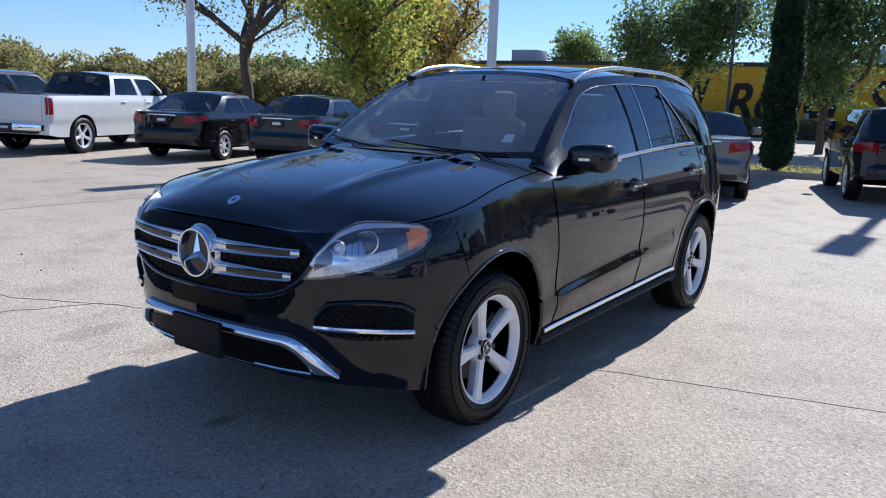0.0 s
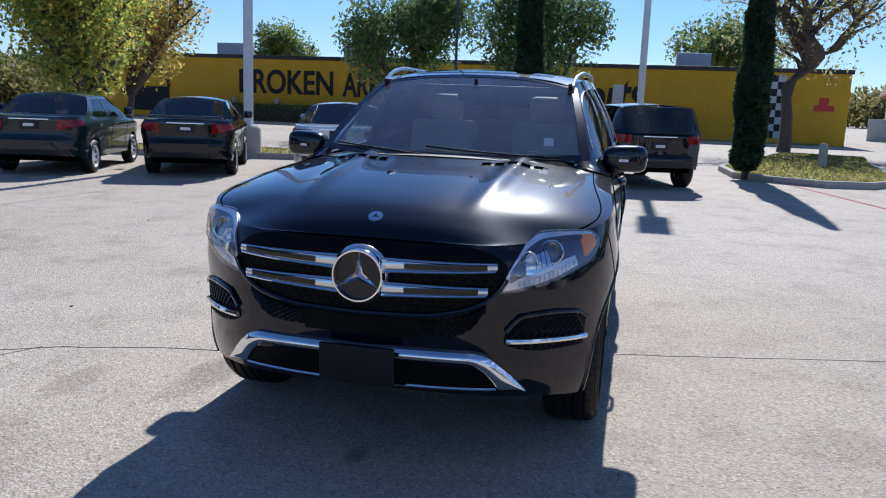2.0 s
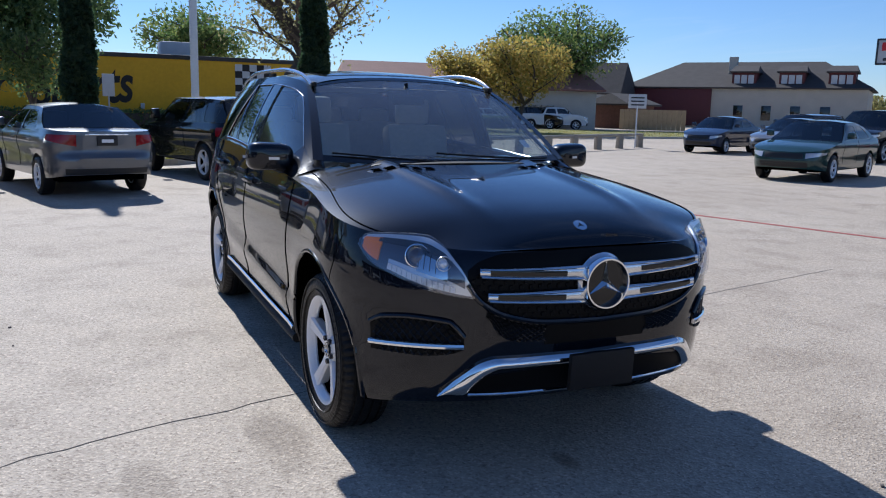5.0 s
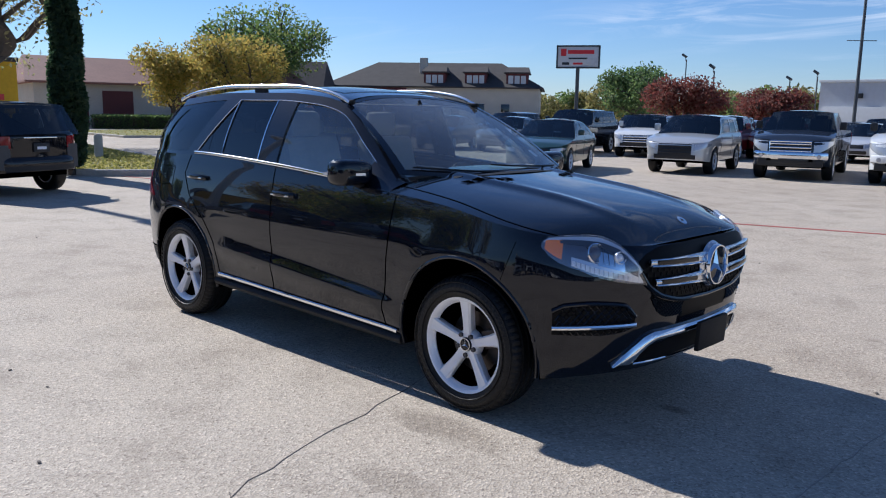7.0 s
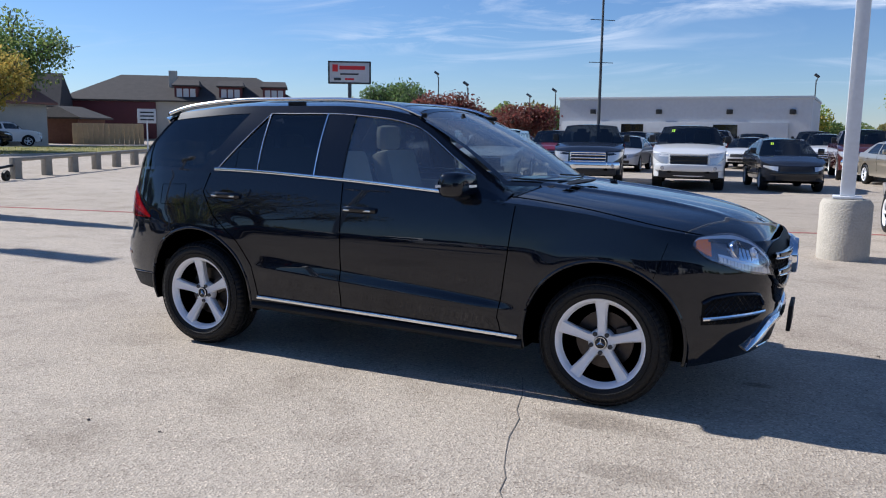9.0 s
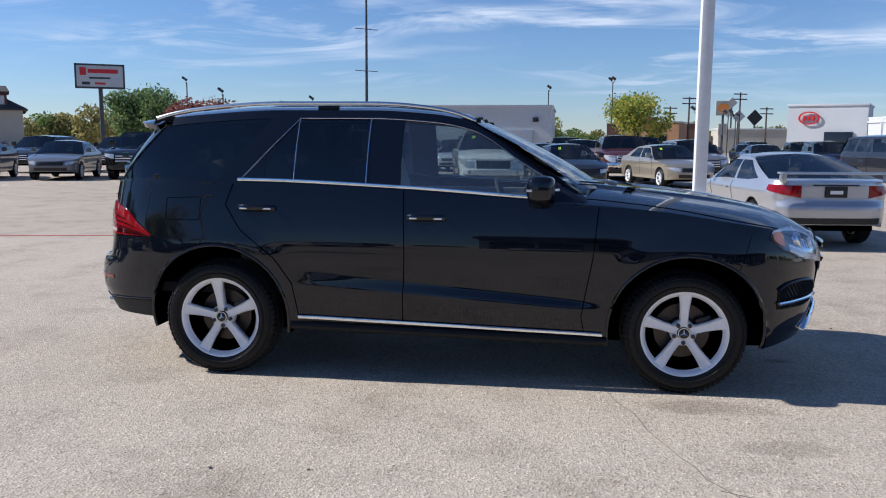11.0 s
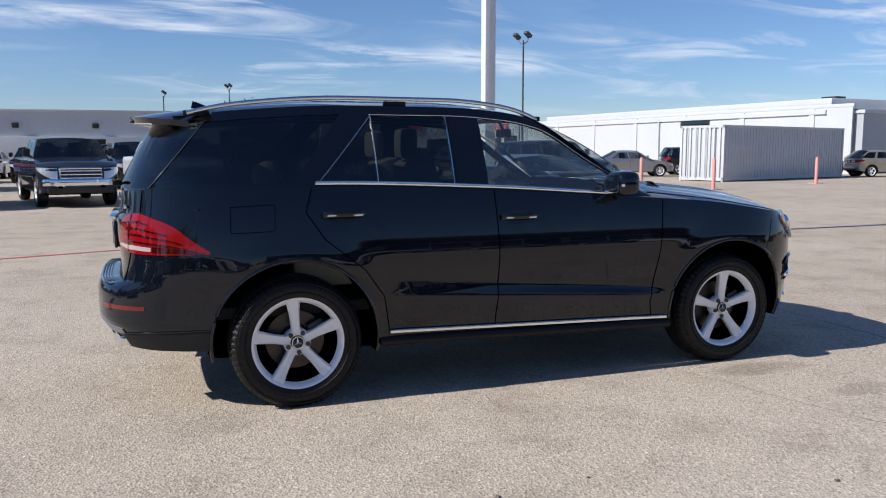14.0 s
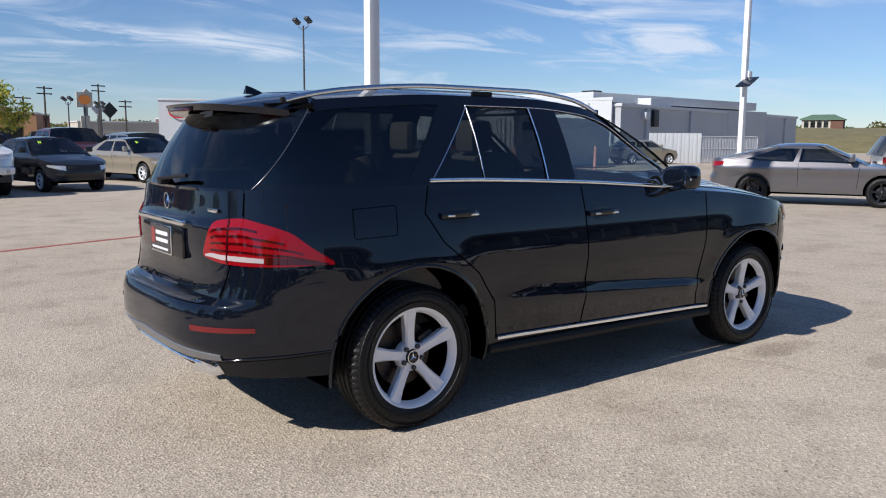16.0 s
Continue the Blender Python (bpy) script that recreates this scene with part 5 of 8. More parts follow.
def vehicle(style, col, label, x, y, heading, metal=0.0, scale=1.0, spoiler=False, group="parked cars in the lot", rim=None, bar=None, fine=True, wing=False, sticker=False):
    L, W, H, wb, fo, R, zn, zcw, zb, zt, c0, c1, c2, c3 = STYLES[style]
    car = thing(NAMES[style], label, "car" if style != "pickup" else "pickup truck", pose(x, y, 0, 0, 0, heading), group)
    body_m = paint(col, metal)
    w, xf = W / 2, wb / 2 + fo
    xr = xf - L
    hi = style in ("suv", "big_suv", "pickup")
    lo = 0.30 if not hi else 0.38
    in_f = curve((0.2, 0.14), (0.35, 0.04), (0.5, 0.0), (zn - 0.05, 0.03), (zn + 0.05, 0.10), (1.4, 0.25))
    in_s = curve((0.2, 0.07), (0.4, 0.04), (0.62, 0.035), (0.78, 0.004), (zb - 0.14, 0.0), (zb - 0.04, 0.03), (zb + 0.06, 0.07), (1.5, 0.1))
    in_r = curve((0.2, 0.12), (0.45, 0.01), (0.62, 0.0), (0.70, 0.06), (zt - 0.05, 0.06), (zt + 0.05, 0.12), (1.5, 0.2))
    low = curve((xr, lo + 0.06), (xr + 0.5, lo), (xf - 0.5, lo - 0.02), (xf, lo + 0.02))
    top = curve((xr, zt - 0.03), (c3, zt if style != "pickup" else zb), ((c2 + c3) / 2 + 0.3, zb), (c1, zb - 0.01), (c0, zcw), (xf - 0.45, zn + 0.10), (xf, zn))
    S = Shell(xf, xr, w, 3.2 if not hi else 4.2, 3.6 if style != "pickup" else 9, xf - 0.85, xr + (0.7 if style != "pickup" else 0.25), in_f, in_s, in_r, low, top)
    ar = R + 0.055
    arches = [(wb / 2, R, ar), (-wb / 2, R, ar)]
    nq, nz = (84, 14) if fine else (56, 9)
    part("body", both(S.band(nq, nz, arches)), body_m, car)
    e = []
    for k in range(121):
        q = S.len * k / 120
        px_, py_, n = S.flat(q)
        e.append(S.at(q, top(px_)))
    ex, ey, ez = (np.array([p[i] for p in e]) for i in range(3))
    edge = lambda xx: (float(np.interp(-xx, -ex, ey)), float(np.interp(-xx, -ex, ez)))

    def deck(xa, xb, rise):
        def f(i, j):
            xx, u = lerp(xa, xb, (i / 14)), (j - 8) / 8
            yy, zz = edge(xx)
            return (xx, yy * u, zz + rise * (1 - abs(u) ** 2.5) * min(1, 4 * min(i / 14 + 0.05, 1.02 - i / 14)))
        return grid(f, 14, 16)
    xe = float(ex.max()) - 0.004
    part("bonnet", deck(c0 - 0.12, xe, 0.05 if not hi else 0.06), body_m, car)
    xe2 = float(ex.min()) + 0.004
    if style == "pickup":
        yb, zt_ = w - 0.12, zb
        xb0, xb1 = c3 - 0.06, xr + 0.10
        rails = [(grid(lambda i, j: (lerp(xb0, xb1, i / 8), lerp(edge(lerp(xb0, xb1, i / 8))[0], yb, j), edge(lerp(xb0, xb1, i / 8))[1] + 0.005), 8, 1))]
        rails += [box(xr + 0.03, xr + 0.10, 0, yb + 0.02, 0.6, edge(xr + 0.2)[1], 0.01), box(c3 - 0.10, c3 - 0.04, 0, yb + 0.04, 0.6, edge(c3 - 0.3)[1] + 0.01, 0.01)]
        part("bed_cap", both(join(*rails)), body_m, car)
        part("bed_floor", join(box(xb1, xb0, -yb, yb, 0.74, 0.80), box(xb1, xb0, yb - 0.02, yb, 0.78, zt_ - 0.01), box(xb1, xb0, -yb, -yb + 0.02, 0.78, zt_ - 0.01)), UNDER, car, "black truck bed liner")
        part("tailgate", box(xr - 0.005, xr + 0.05, -w + 0.16, w - 0.16, 0.72, zt_ + 0.0, 0.015), body_m, car)
        part("rear_bumper", box(xr - 0.10, xr + 0.12, -w + 0.1, w - 0.1, 0.50, 0.66, 0.03), CHROME, car, "chrome step bumper")
    else:
        part("boot_lid", deck(xe2, c3 + 0.10, 0.015), body_m, car)
    # cabin
    zr_, wr = H - 0.075, w * (0.70 if not hi else 0.76)
    b0 = lambda xx: edge(xx)[0] - 0.015

    def sidep(t, v, o=0.0):
        xb_, xt_ = lerp(c0 - 0.05, c3, t), lerp(c1, c2, t)
        yb_, zb_ = b0(xb_), edge(xb_)[1] - 0.004
        zt_ = zr_ - 0.03 * max(0, (t - 0.6) / 0.4) ** 2 - 0.05 * max(0, (0.18 - t) / 0.18) ** 2
        p = Vector((lerp(xb_, xt_, v), lerp(yb_, wr, v) + 0.02 * math.sin(math.pi * v), lerp(zb_, zt_, v)))
        return p + Vector((0, 0.94, 0.33)) * o
    fl = lambda g: both(g)
    fr_ = [grid(lambda i, j: tuple(sidep(i / 20, lerp(0.86, 1.0, j / 2), 0.002)), 20, 2), grid(lambda i, j: tuple(sidep(i / 20, lerp(0.0, 0.07, j), 0.002)), 20, 1)]
    if style == "pickup":
        cuts = ((0.0, 0.06), (0.47, 0.54), (0.92, 1.0))
    elif hi or style == "hatch":
        cuts = ((0.0, 0.05), (0.40, 0.44), (0.67, 0.72), (0.95, 1.0))
    else:
        cuts = ((0.0, 0.06), (0.46, 0.50), (0.86, 1.0))
    for a, b in cuts:
        fr_.append(grid(lambda i, j: tuple(sidep(lerp(a, b, i / 2), lerp(0.05, 0.9, j / 4), 0.003)), 2, 4))
    part("window_frame", fl(join(*fr_)), body_m, car)
    for (a, b), (a2, b2) in zip(cuts, cuts[1:]):
        g = grid(lambda i, j: tuple(sidep(lerp(b, a2, i / 4), lerp(0.05, 0.88, j / 4), -0.004)), 4, 4)
        for gg in (g, flipped(g)):
            part("side_window", gg, CARGLASS, car)

    def pane(xb_, xt_, bend, yb=None):
        yb_, zz = yb or b0(xb_), edge(xb_)[1]
        return grid(lambda i, j: (lerp(xb_ + bend * (1 - ((i - 6) / 6) ** 2), xt_ + 0.4 * bend * (1 - ((i - 6) / 6) ** 2), j / 6), lerp(yb_, wr, j / 6) * (i - 6) / 6, lerp(zz + 0.02 * (1 - ((i - 6) / 6) ** 2), zr_ + 0.045 * (1 - ((i - 6) / 6) ** 2), j / 6)), 12, 6)
    part("windscreen", pane(c0 - 0.03, c1, 0.10), CARGLASS, car)
    if sticker:
        pn = pane(c0 - 0.03, c1, 0.10)
        for k in (0, 1):
            part("sale_sticker", grid(lambda i, j: (lambda p: (p.x + 0.008, p.y, p.z + 0.006))(Vector(pn[0][4 * 13 + 2]).lerp(Vector(pn[0][4 * 13 + 3]), 0.15 + 0.42 * k + 0.25 * i).lerp(Vector(pn[0][5 * 13 + 2]).lerp(Vector(pn[0][5 * 13 + 3]), 0.15 + 0.42 * k + 0.25 * i), 0.9 * j)), 1, 1), STICK, car, "yellow-green sale mark")
    part("rear_window", pane(c3 + 0.01, c2, -0.08, w * 0.84 if style in ("suv", "big_suv", "hatch") else None), CARGLASS, car)
    seats = [box(c3 + 0.1, c0 - 0.1, -w + 0.14, w - 0.14, lo + 0.1, zb - 0.22)]
    for sx_ in ((c1 - 0.75, c1 - 1.6) if c2 < c1 - 1.4 else (c1 - 0.7,)):
        for sy_ in (-0.36, 0.36):
            seats.append(moved(box(-0.07, 0.07, -0.24, 0.24, -0.3, 0.30, 0.05), Matrix.Translation((sx_, sy_, zb + 0.02)) @ Matrix.Rotation(radians(-14), 4, "Y")))
            seats.append(box(sx_ - 0.16, sx_ - 0.06, sy_ - 0.12, sy_ + 0.12, zb + 0.28, min(zb + 0.46, H - 0.14), 0.03))
    seats.append(box(c0 - 0.55, c0 - 0.2, -w + 0.18, w - 0.18, zb - 0.3, zb - 0.03, 0.05))
    part("cabin", join(*seats), SEATS, car, "dark seats and dashboard")
    part("roof", grid(lambda i, j: (lerp(c1 + 0.04 * (1 - ((i - 6) / 6) ** 2), c2 - 0.03 * (1 - ((i - 6) / 6) ** 2), j / 10), (wr + 0.004) * (i - 6) / 6, zr_ + 0.004 + (0.045 + 0.025 * math.sin(math.pi * j / 10)) * (1 - abs((i - 6) / 6) ** 2.4) - 0.03 * max(0, (j / 10 - 0.6) / 0.4) ** 2 * abs((i - 6) / 6)), 12, 10), body_m, car)
    if spoiler:
        part("spoiler", box(xr + 0.02, xr + 0.30, -w + 0.2, w - 0.2, zt + 0.02, zt + 0.06, 0.015), body_m, car)
    if wing:
        part("rear_wing", join(box(xr - 0.02, xr + 0.22, -w + 0.1, w - 0.1, zt + 0.08, zt + 0.112, 0.015), box(xr + 0.05, xr + 0.18, -w + 0.12, -w + 0.18, zt - 0.04, zt + 0.09, 0.01), box(xr + 0.05, xr + 0.18, w - 0.18, w - 0.12, zt - 0.04, zt + 0.09, 0.01)), body_m, car, "raised rear wing")
    # lamps, grille, plates
    hz = zn - 0.02
    for sg in (1, -1):
        F = (lambda g: g) if sg > 0 else flipped
        h0 = 0.10 if not hi else (0.15 if style != "pickup" else 0.28)
        part("headlight", F(S.patch(S.s_y(w * 0.56), S.s_x(xf - 0.42), lambda t: lerp(hz - h0 * 1.2, hz - 0.02, t), lambda t: hz + 0.03 * t, 8, 2, 0.006, 0.012)), HEADL, car, "clear headlight")
        if style == "pickup":
            part("tail_light", F(S.patch(S.s_ry(w * 0.86), S.s_x(xr + 0.16), lambda t: 0.86, lambda t: zb - 0.06, 4, 4, 0.006, 0.012)), RED, car, "red tail light")
        elif hi:
            part("tail_light", F(S.patch(S.s_ry(w * 0.62), S.s_x(xr + 0.34), lambda t: zt - 0.26 + 0.05 * t, lambda t: zt - 0.05, 6, 3, 0.006, 0.012)), RED, car, "red tail light")
        else:
            part("tail_light", F(S.patch(S.s_ry(w * 0.55), S.s_x(xr + 0.38), lambda t: lerp(zt - 0.26, zt - 0.16, t), lambda t: zt - 0.08, 6, 3, 0.006, 0.012)), RED, car, "red tail light")
        mz = zb + 0.06
        m = part("door_mirror", F(box(c0 - 0.40, c0 - 0.28, b0(c0 - 0.4) + 0.04, b0(c0 - 0.4) + 0.21, mz - 0.02, mz + (0.13 if not hi else 0.19), 0.035)), body_m if style not in ("pickup",) else UNDER, car)
        if fine:
            sx = S.s_x
            xb_ = lerp(c0 - 0.05, c3, 0.46)
            for g_ in ([(sx(c0 - 0.18), zcw - 0.02), (sx(c0 - 0.22), lo + 0.12)], [(sx(xb_), zb - 0.02), (sx(xb_), lo + 0.12)]):
                part("door_gap", F(S.line(g_, 0.004, 0.001, 4)), SEAM, car)
            for hx in (xb_ + 0.18, xb_ - 0.80):
                if style != "coupe" or hx > xb_:
                    part("door_handle", F(tube([S.at(sx(hx + d), zb - 0.12) + Vector((0, 0.02, 0)) for d in (-0.08, 0, 0.08)], 0.012, 6)), body_m, car)
    part("grille", both(S.patch(0, S.s_y(w * 0.5), lambda t: hz - (0.13 if not hi else 0.30), lambda t: hz - 0.0, 8, 3, 0.005, 0.01)), UNDER, car, "black grille")
    if hi or bar:
        for k in range(3 if hi else 1):
            part("grille_bar", tube([(S.at(S.s_y(abs(yy)), hz - 0.06 - 0.09 * k).x + 0.02, yy, hz - 0.06 - 0.09 * k) for yy in np.linspace(-w * 0.5, w * 0.5, 9)], 0.012, 6, 0.02), bar or CHROME, car)
    if style == "pickup":
        for sg in (1, -1):
            part("tow_hook", box(xf - 0.02, xf + 0.03, sg * 0.5 - 0.05, sg * 0.5 + 0.05, 0.50, 0.56, 0.012), SEAM, car)
        part("front_bumper", tube([(S.at(S.s_y(abs(yy)), 0.62).x + 0.03, yy, 0.64) for yy in np.linspace(-w * 0.88, w * 0.88, 17)], 0.05, 8, 0.10), CHROME if col != WHITE else body_m, car, "front bumper")
        part("air_dam", box(xf - 0.16, xf - 0.02, -w * 0.80, w * 0.80, 0.36, 0.56, 0.04), UNDER, car, "black air dam under the bumper")
        for sg in (1, -1):
            part("fog_lamp", moved(lathe([(0.055, 0.0), (0.05, 0.012), (0.0, 0.014)], 14, "x"), Matrix.Translation((S.at(S.s_y(w * 0.70), 0.62).x + 0.082, sg * w * 0.70, 0.63))), HEADL, car, "round fog lamp")
        part("grille_frame", tube([(S.at(S.s_y(abs(a)), b).x + 0.02, a, b) for a, b in ((-w * 0.5, hz), (w * 0.5, hz), (w * 0.5, hz - 0.32), (-w * 0.5, hz - 0.32), (-w * 0.5, hz))], 0.03, 6), CHROME if col != WHITE else body_m, car)
    part("lower_grille", both(S.patch(0, S.s_y(w * 0.62), lambda t: lo + 0.05, lambda t: lo + 0.17, 8, 2, 0.005, 0.01)), UNDER, car)
    part("rear_valance", both(S.patch(S.s_ry(0.0), S.s_ry(w * 0.75), lambda t: lo + 0.07, lambda t: lo + 0.16, 8, 2, 0.005, 0.01)), UNDER, car)
    pz = zt - 0.17 if style in ("sedan", "fastback", "coupe", "compact") else (0.85 if style != "pickup" else 0.58)
    xp = (xr - 0.015 + in_r(pz)) if style != "pickup" else xr - 0.11
    pl = part("number_plate", box(xp - 0.012, xp + 0.02, -0.155, 0.155, pz - 0.078, pz + 0.078, 0.004), UNDER, car, "dealer plate with plain bars")
    part("plate_bar", box(xp - 0.016, xp - 0.010, -0.09, 0.09, pz - 0.03, pz + 0.02), WHITEL, pl)
    if not hi or style == "suv":
        part("boot_trim", box(xr - 0.012 + in_r(zt - 0.07), xr + 0.03 + in_r(zt - 0.07), -0.33, 0.33, zt - 0.085, zt - 0.065, 0.004), CHROME if style != "coupe" else UNDER, car)
    part("underbody", box(xr + 0.35, xf - 0.35, -w + 0.18, w - 0.18, lo - 0.06, lo + 0.12, 0.02), SEAM, car)
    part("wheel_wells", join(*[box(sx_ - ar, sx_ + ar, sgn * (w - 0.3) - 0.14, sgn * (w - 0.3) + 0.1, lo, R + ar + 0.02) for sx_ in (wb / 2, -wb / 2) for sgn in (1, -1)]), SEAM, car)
    tw = 0.215 if not hi else 0.265
    w0 = wheel_parts(car, R, tw, R * 0.66, 7 if style in ("sedan", "compact") else 5, rim or ALLOY, False)
    yw = w - tw / 2 - 0.015
    w0.matrix_local = pose(wb / 2, yw, R - 0.004, 0, 20, 0)
    again(w0, car, pose(-wb / 2, yw, R - 0.004, 0, 50, 0))
    again(w0, car, pose(wb / 2, -yw, R - 0.004, 0, 11, 180))
    again(w0, car, pose(-wb / 2, -yw, R - 0.004, 0, 33, 180))
    return car


DARKRIM = mat("black_alloy", (0.03, 0.03, 0.032), 0.25, 0.6)
row = "cars parked nose-in along the planting strip"
vehicle("sedan", SILVER, "silver sedan parked nose-in at the kerb", -10.95, -4.94, 196, 0.7, group=row)
vehicle("compact", BLACK, "black compact sedan with a rear spoiler at the kerb", -9.88, -7.76, 203, spoiler=True, group=row)
vehicle("compact", (0.012, 0.022, 0.026), "dark teal small sedan parked at the kerb", -8.78, -9.95, 199, 0.3, group=row)
vehicle("sedan", BLACK, "black sedan parked at the kerb", -8.05, -12.45, 199, group=row)
vehicle("pickup", WHITE, "white crew-cab pickup truck parked at the kerb", -6.9, -15.6, 201, group=row)
vehicle("big_suv", (0.02, 0.024, 0.032), "dark blue SUV parked beyond the white pickup", -6.5, -19.4, 201, group=row)
vehicle("compact", GREY, "dark grey small sedan parked at the kerb", -10.8, -2.04, 196, 0.6, group=row)
vehicle("suv", BLACK, "black crossover SUV parked beside the grass island", -12.9, 0.82, 197, group=row)
lot = "cars parked across the sales lot"
vehicle("suv", (0.56, 0.56, 0.55), "silver crossover SUV with a seven-slot grille", -7.06, 18.77, 282, 0.4, group=lot, bar=UNDER)
vehicle("pickup", (0.014, 0.017, 0.024), "dark blue pickup truck with a chrome grille", -4.33, 19.91, 283, group=lot)
vehicle("pickup", WHITE, "white pickup truck with a black grille", -1.42, 20.28, 279, group=lot, bar=UNDER, sticker=True)
vehicle("compact", (0.015, 0.016, 0.02), "black small sedan facing the aisle", 1.19, 20.74, 284, group=lot, sticker=True)
vehicle("sedan", (0.36, 0.32, 0.25), "tan sedan with a sale sticker on its screen", 4.74, 23.90, 287, 0.5, group=lot, sticker=True)
vehicle("coupe", (0.46, 0.47, 0.50), "silver two-door coupe with a rear wing", 4.41, 8.52, 97, 0.6, wing=True, group=lot)
vehicle("big_suv", (0.02, 0.022, 0.03), "dark large SUV parked across the aisle", 11.62, 20.83, 279, group=lot)
vehicle("sedan", (0.02, 0.05, 0.045), "dark green sedan standing in the aisle", -9.8, 15.3, 292, 0.4, group=lot)
vehicle("suv", (0.035, 0.04, 0.05), "dark grey crossover SUV in the far row", -22.71, 29.18, 276, group=lot)
vehicle("suv", (0.012, 0.014, 0.02), "black crossover SUV in the far row", -19.53, 30.57, 276, group=lot)
vehicle("suv", WHITE, "white crossover SUV in the far row", -16.41, 31.56, 276, group=lot)
vehicle("fastback", (0.15, 0.145, 0.155), "metallic grey sedan with black wheels", 14.92, 5.73, 296, 0.7, group=lot, rim=DARKRIM)
vehicle("suv", WHITE, "white crossover SUV beyond the grey sedan", 20.4, 4.6, 310, group=lot)
vehicle("hatch", (0.34, 0.31, 0.24), "pale gold hatchback beside the container", 36.07, 28.03, 344, 0.5, group=lot)
vehicle("sedan", (0.25, 0.26, 0.28), "silver grey sedan near the white building", 23.64, 33.82, 339, 0.6, group=lot)
vehicle("suv", WHITE, "white crossover SUV near the white building", 19.70, 36.95, 339, group=lot)
vehicle("suv", BLACK, "black SUV near the white building", 29.15, 35.12, 339, group=lot)
far = [("sedan", GREY), ("suv", WHITE), ("suv", (0.16, 0.006, 0.008)), ("sedan", SILVER), ("big_suv", BLACK), ("compact", (0.02, 0.03, 0.06)), ("pickup", (0.07, 0.02, 0.018)), ("suv", GREY), ("sedan", WHITE), ("hatch", (0.20, 0.008, 0.01)), ("suv", BLACK), ("pickup", (0.35, 0.31, 0.22))]
words = {GREY: "grey", WHITE: "white", SILVER: "silver", BLACK: "black", (0.16, 0.006, 0.008): "red", (0.02, 0.03, 0.06): "dark blue", (0.07, 0.02, 0.018): "maroon", (0.20, 0.008, 0.01): "bright red", (0.35, 0.31, 0.22): "beige"}
proto = []
for k, (st, co) in enumerate(far):
    proto.append(vehicle(st, co, words[co] + " " + {"big_suv": "large SUV", "suv": "crossover SUV"}.get(st, st if st != "hatch" else "hatchback") + " in the crowded back rows of the lot", -14.5 + (k % 8) * 3.0 + (k // 8) * 7.0, 29.0 + (k % 2) * 0.5 + (k // 8) * 14.0, 272 + (k * 37) % 11, group="cars in the back rows", fine=False))
rnd = random.Random(4)
spots = [(-13.0 + 3.0 * k, 36.0 + 0.3 * (k % 3), 268) for k in range(11)] + [(-10 + 3.1 * k, 43.5, 92) for k in range(5)] + [(-6 + 3.3 * k, 51.0, 265) for k in range(10)] + [(2 + 3.4 * k, 58.5, 92) for k in range(8)]
for k, (x, y, a) in enumerate(spots):
    copy_thing(proto[(k * 5 + k // 7) % len(proto)], pose(x + rnd.uniform(-0.2, 0.2), y + rnd.uniform(-0.3, 0.3), 0, 0, 0, a + rnd.uniform(-3, 3)))
for k, (i_, x, y, a) in enumerate(((0, -17.9, 23.4, 288), (4, -15.2, 24.5, 284), (1, -12.5, 25.6, 286), (5, -20.6, 22.3, 292), (9, -13.6, 37.2, 275), (7, -17.0, 37.8, 277), (3, -20.4, 38.3, 276), (2, -9.8, 26.6, 283))):
    copy_thing(proto[i_], pose(x, y, 0, 0, 0, a))
copy_thing(proto[1], pose(-55.00, 29.74, 0, 0, 0, 60))
copy_thing(proto[4], pose(-53.56, 33.35, 0, 0, 0, 40))
vehicle("pickup", WHITE, "white pickup truck parked beside the brick house", -52.63, 34.36, 59, group="cars across the street", fine=False)


# ---- setting ----
YELLOW = mat("yellow_painted_block", (0.62, 0.36, 0.010), 0.75, vary=0.10, scale=0.6, bump=0.3, bscale=12)
DARKCAP = mat("dark_metal_cap", (0.02, 0.02, 0.022), 0.5)
LETTER = mat("black_sign_paint", (0.012, 0.012, 0.012), 0.7, vary=0.2, scale=3)
WHITEP = mat("white_painted_wall", (0.53, 0.545, 0.56), 0.7, vary=0.05, scale=0.5, bump=0.15, bscale=10)
GREYP = mat("pale_grey_wall", (0.50, 0.51, 0.53), 0.7, vary=0.07, scale=0.4, bump=0.15, bscale=10)
# darker copy of the white wall, with the south side's shade in its colour
SHADEDW = mat("grey_wall", (0.42, 0.43, 0.45), 0.7, vary=0.07, scale=0.4, bump=0.15, bscale=10)
POLEW = mat("white_pole_paint", (0.70, 0.71, 0.72), 0.45, vary=0.08, scale=2)
POLED = mat("dark_pole", (0.05, 0.055, 0.06), 0.5, vary=0.15, scale=2)
CEMENT = mat("concrete_base", (0.46, 0.42, 0.35), 0.9, vary=0.15, scale=5, bump=0.4, bscale=40)
KERB = mat("kerb_concrete", (0.44, 0.41, 0.36), 0.9, vary=0.18, scale=1.5, bump=0.4, bscale=30)
GRASS = mat("dry_lawn", (0.19, 0.18, 0.045), 0.95, vary=0.35, scale=1.2, bump=0.8, bscale=60)
SHINGLE = mat("roof_shingle", (0.055, 0.048, 0.045), 0.9, vary=0.25, scale=1.5, bump=0.5, bscale=14)
REDROOF = mat("weathered_red_roof", (0.24, 0.115, 0.085), 0.8, vary=0.15, scale=0.8, bump=0.4, bscale=10)
MAROON = mat("maroon_door", (0.10, 0.018, 0.02), 0.6, vary=0.1, scale=2)
BRICK = mat("dark_brick", (0.14, 0.07, 0.05), 0.9, vary=0.25, scale=4, bump=0.4, bscale=30)
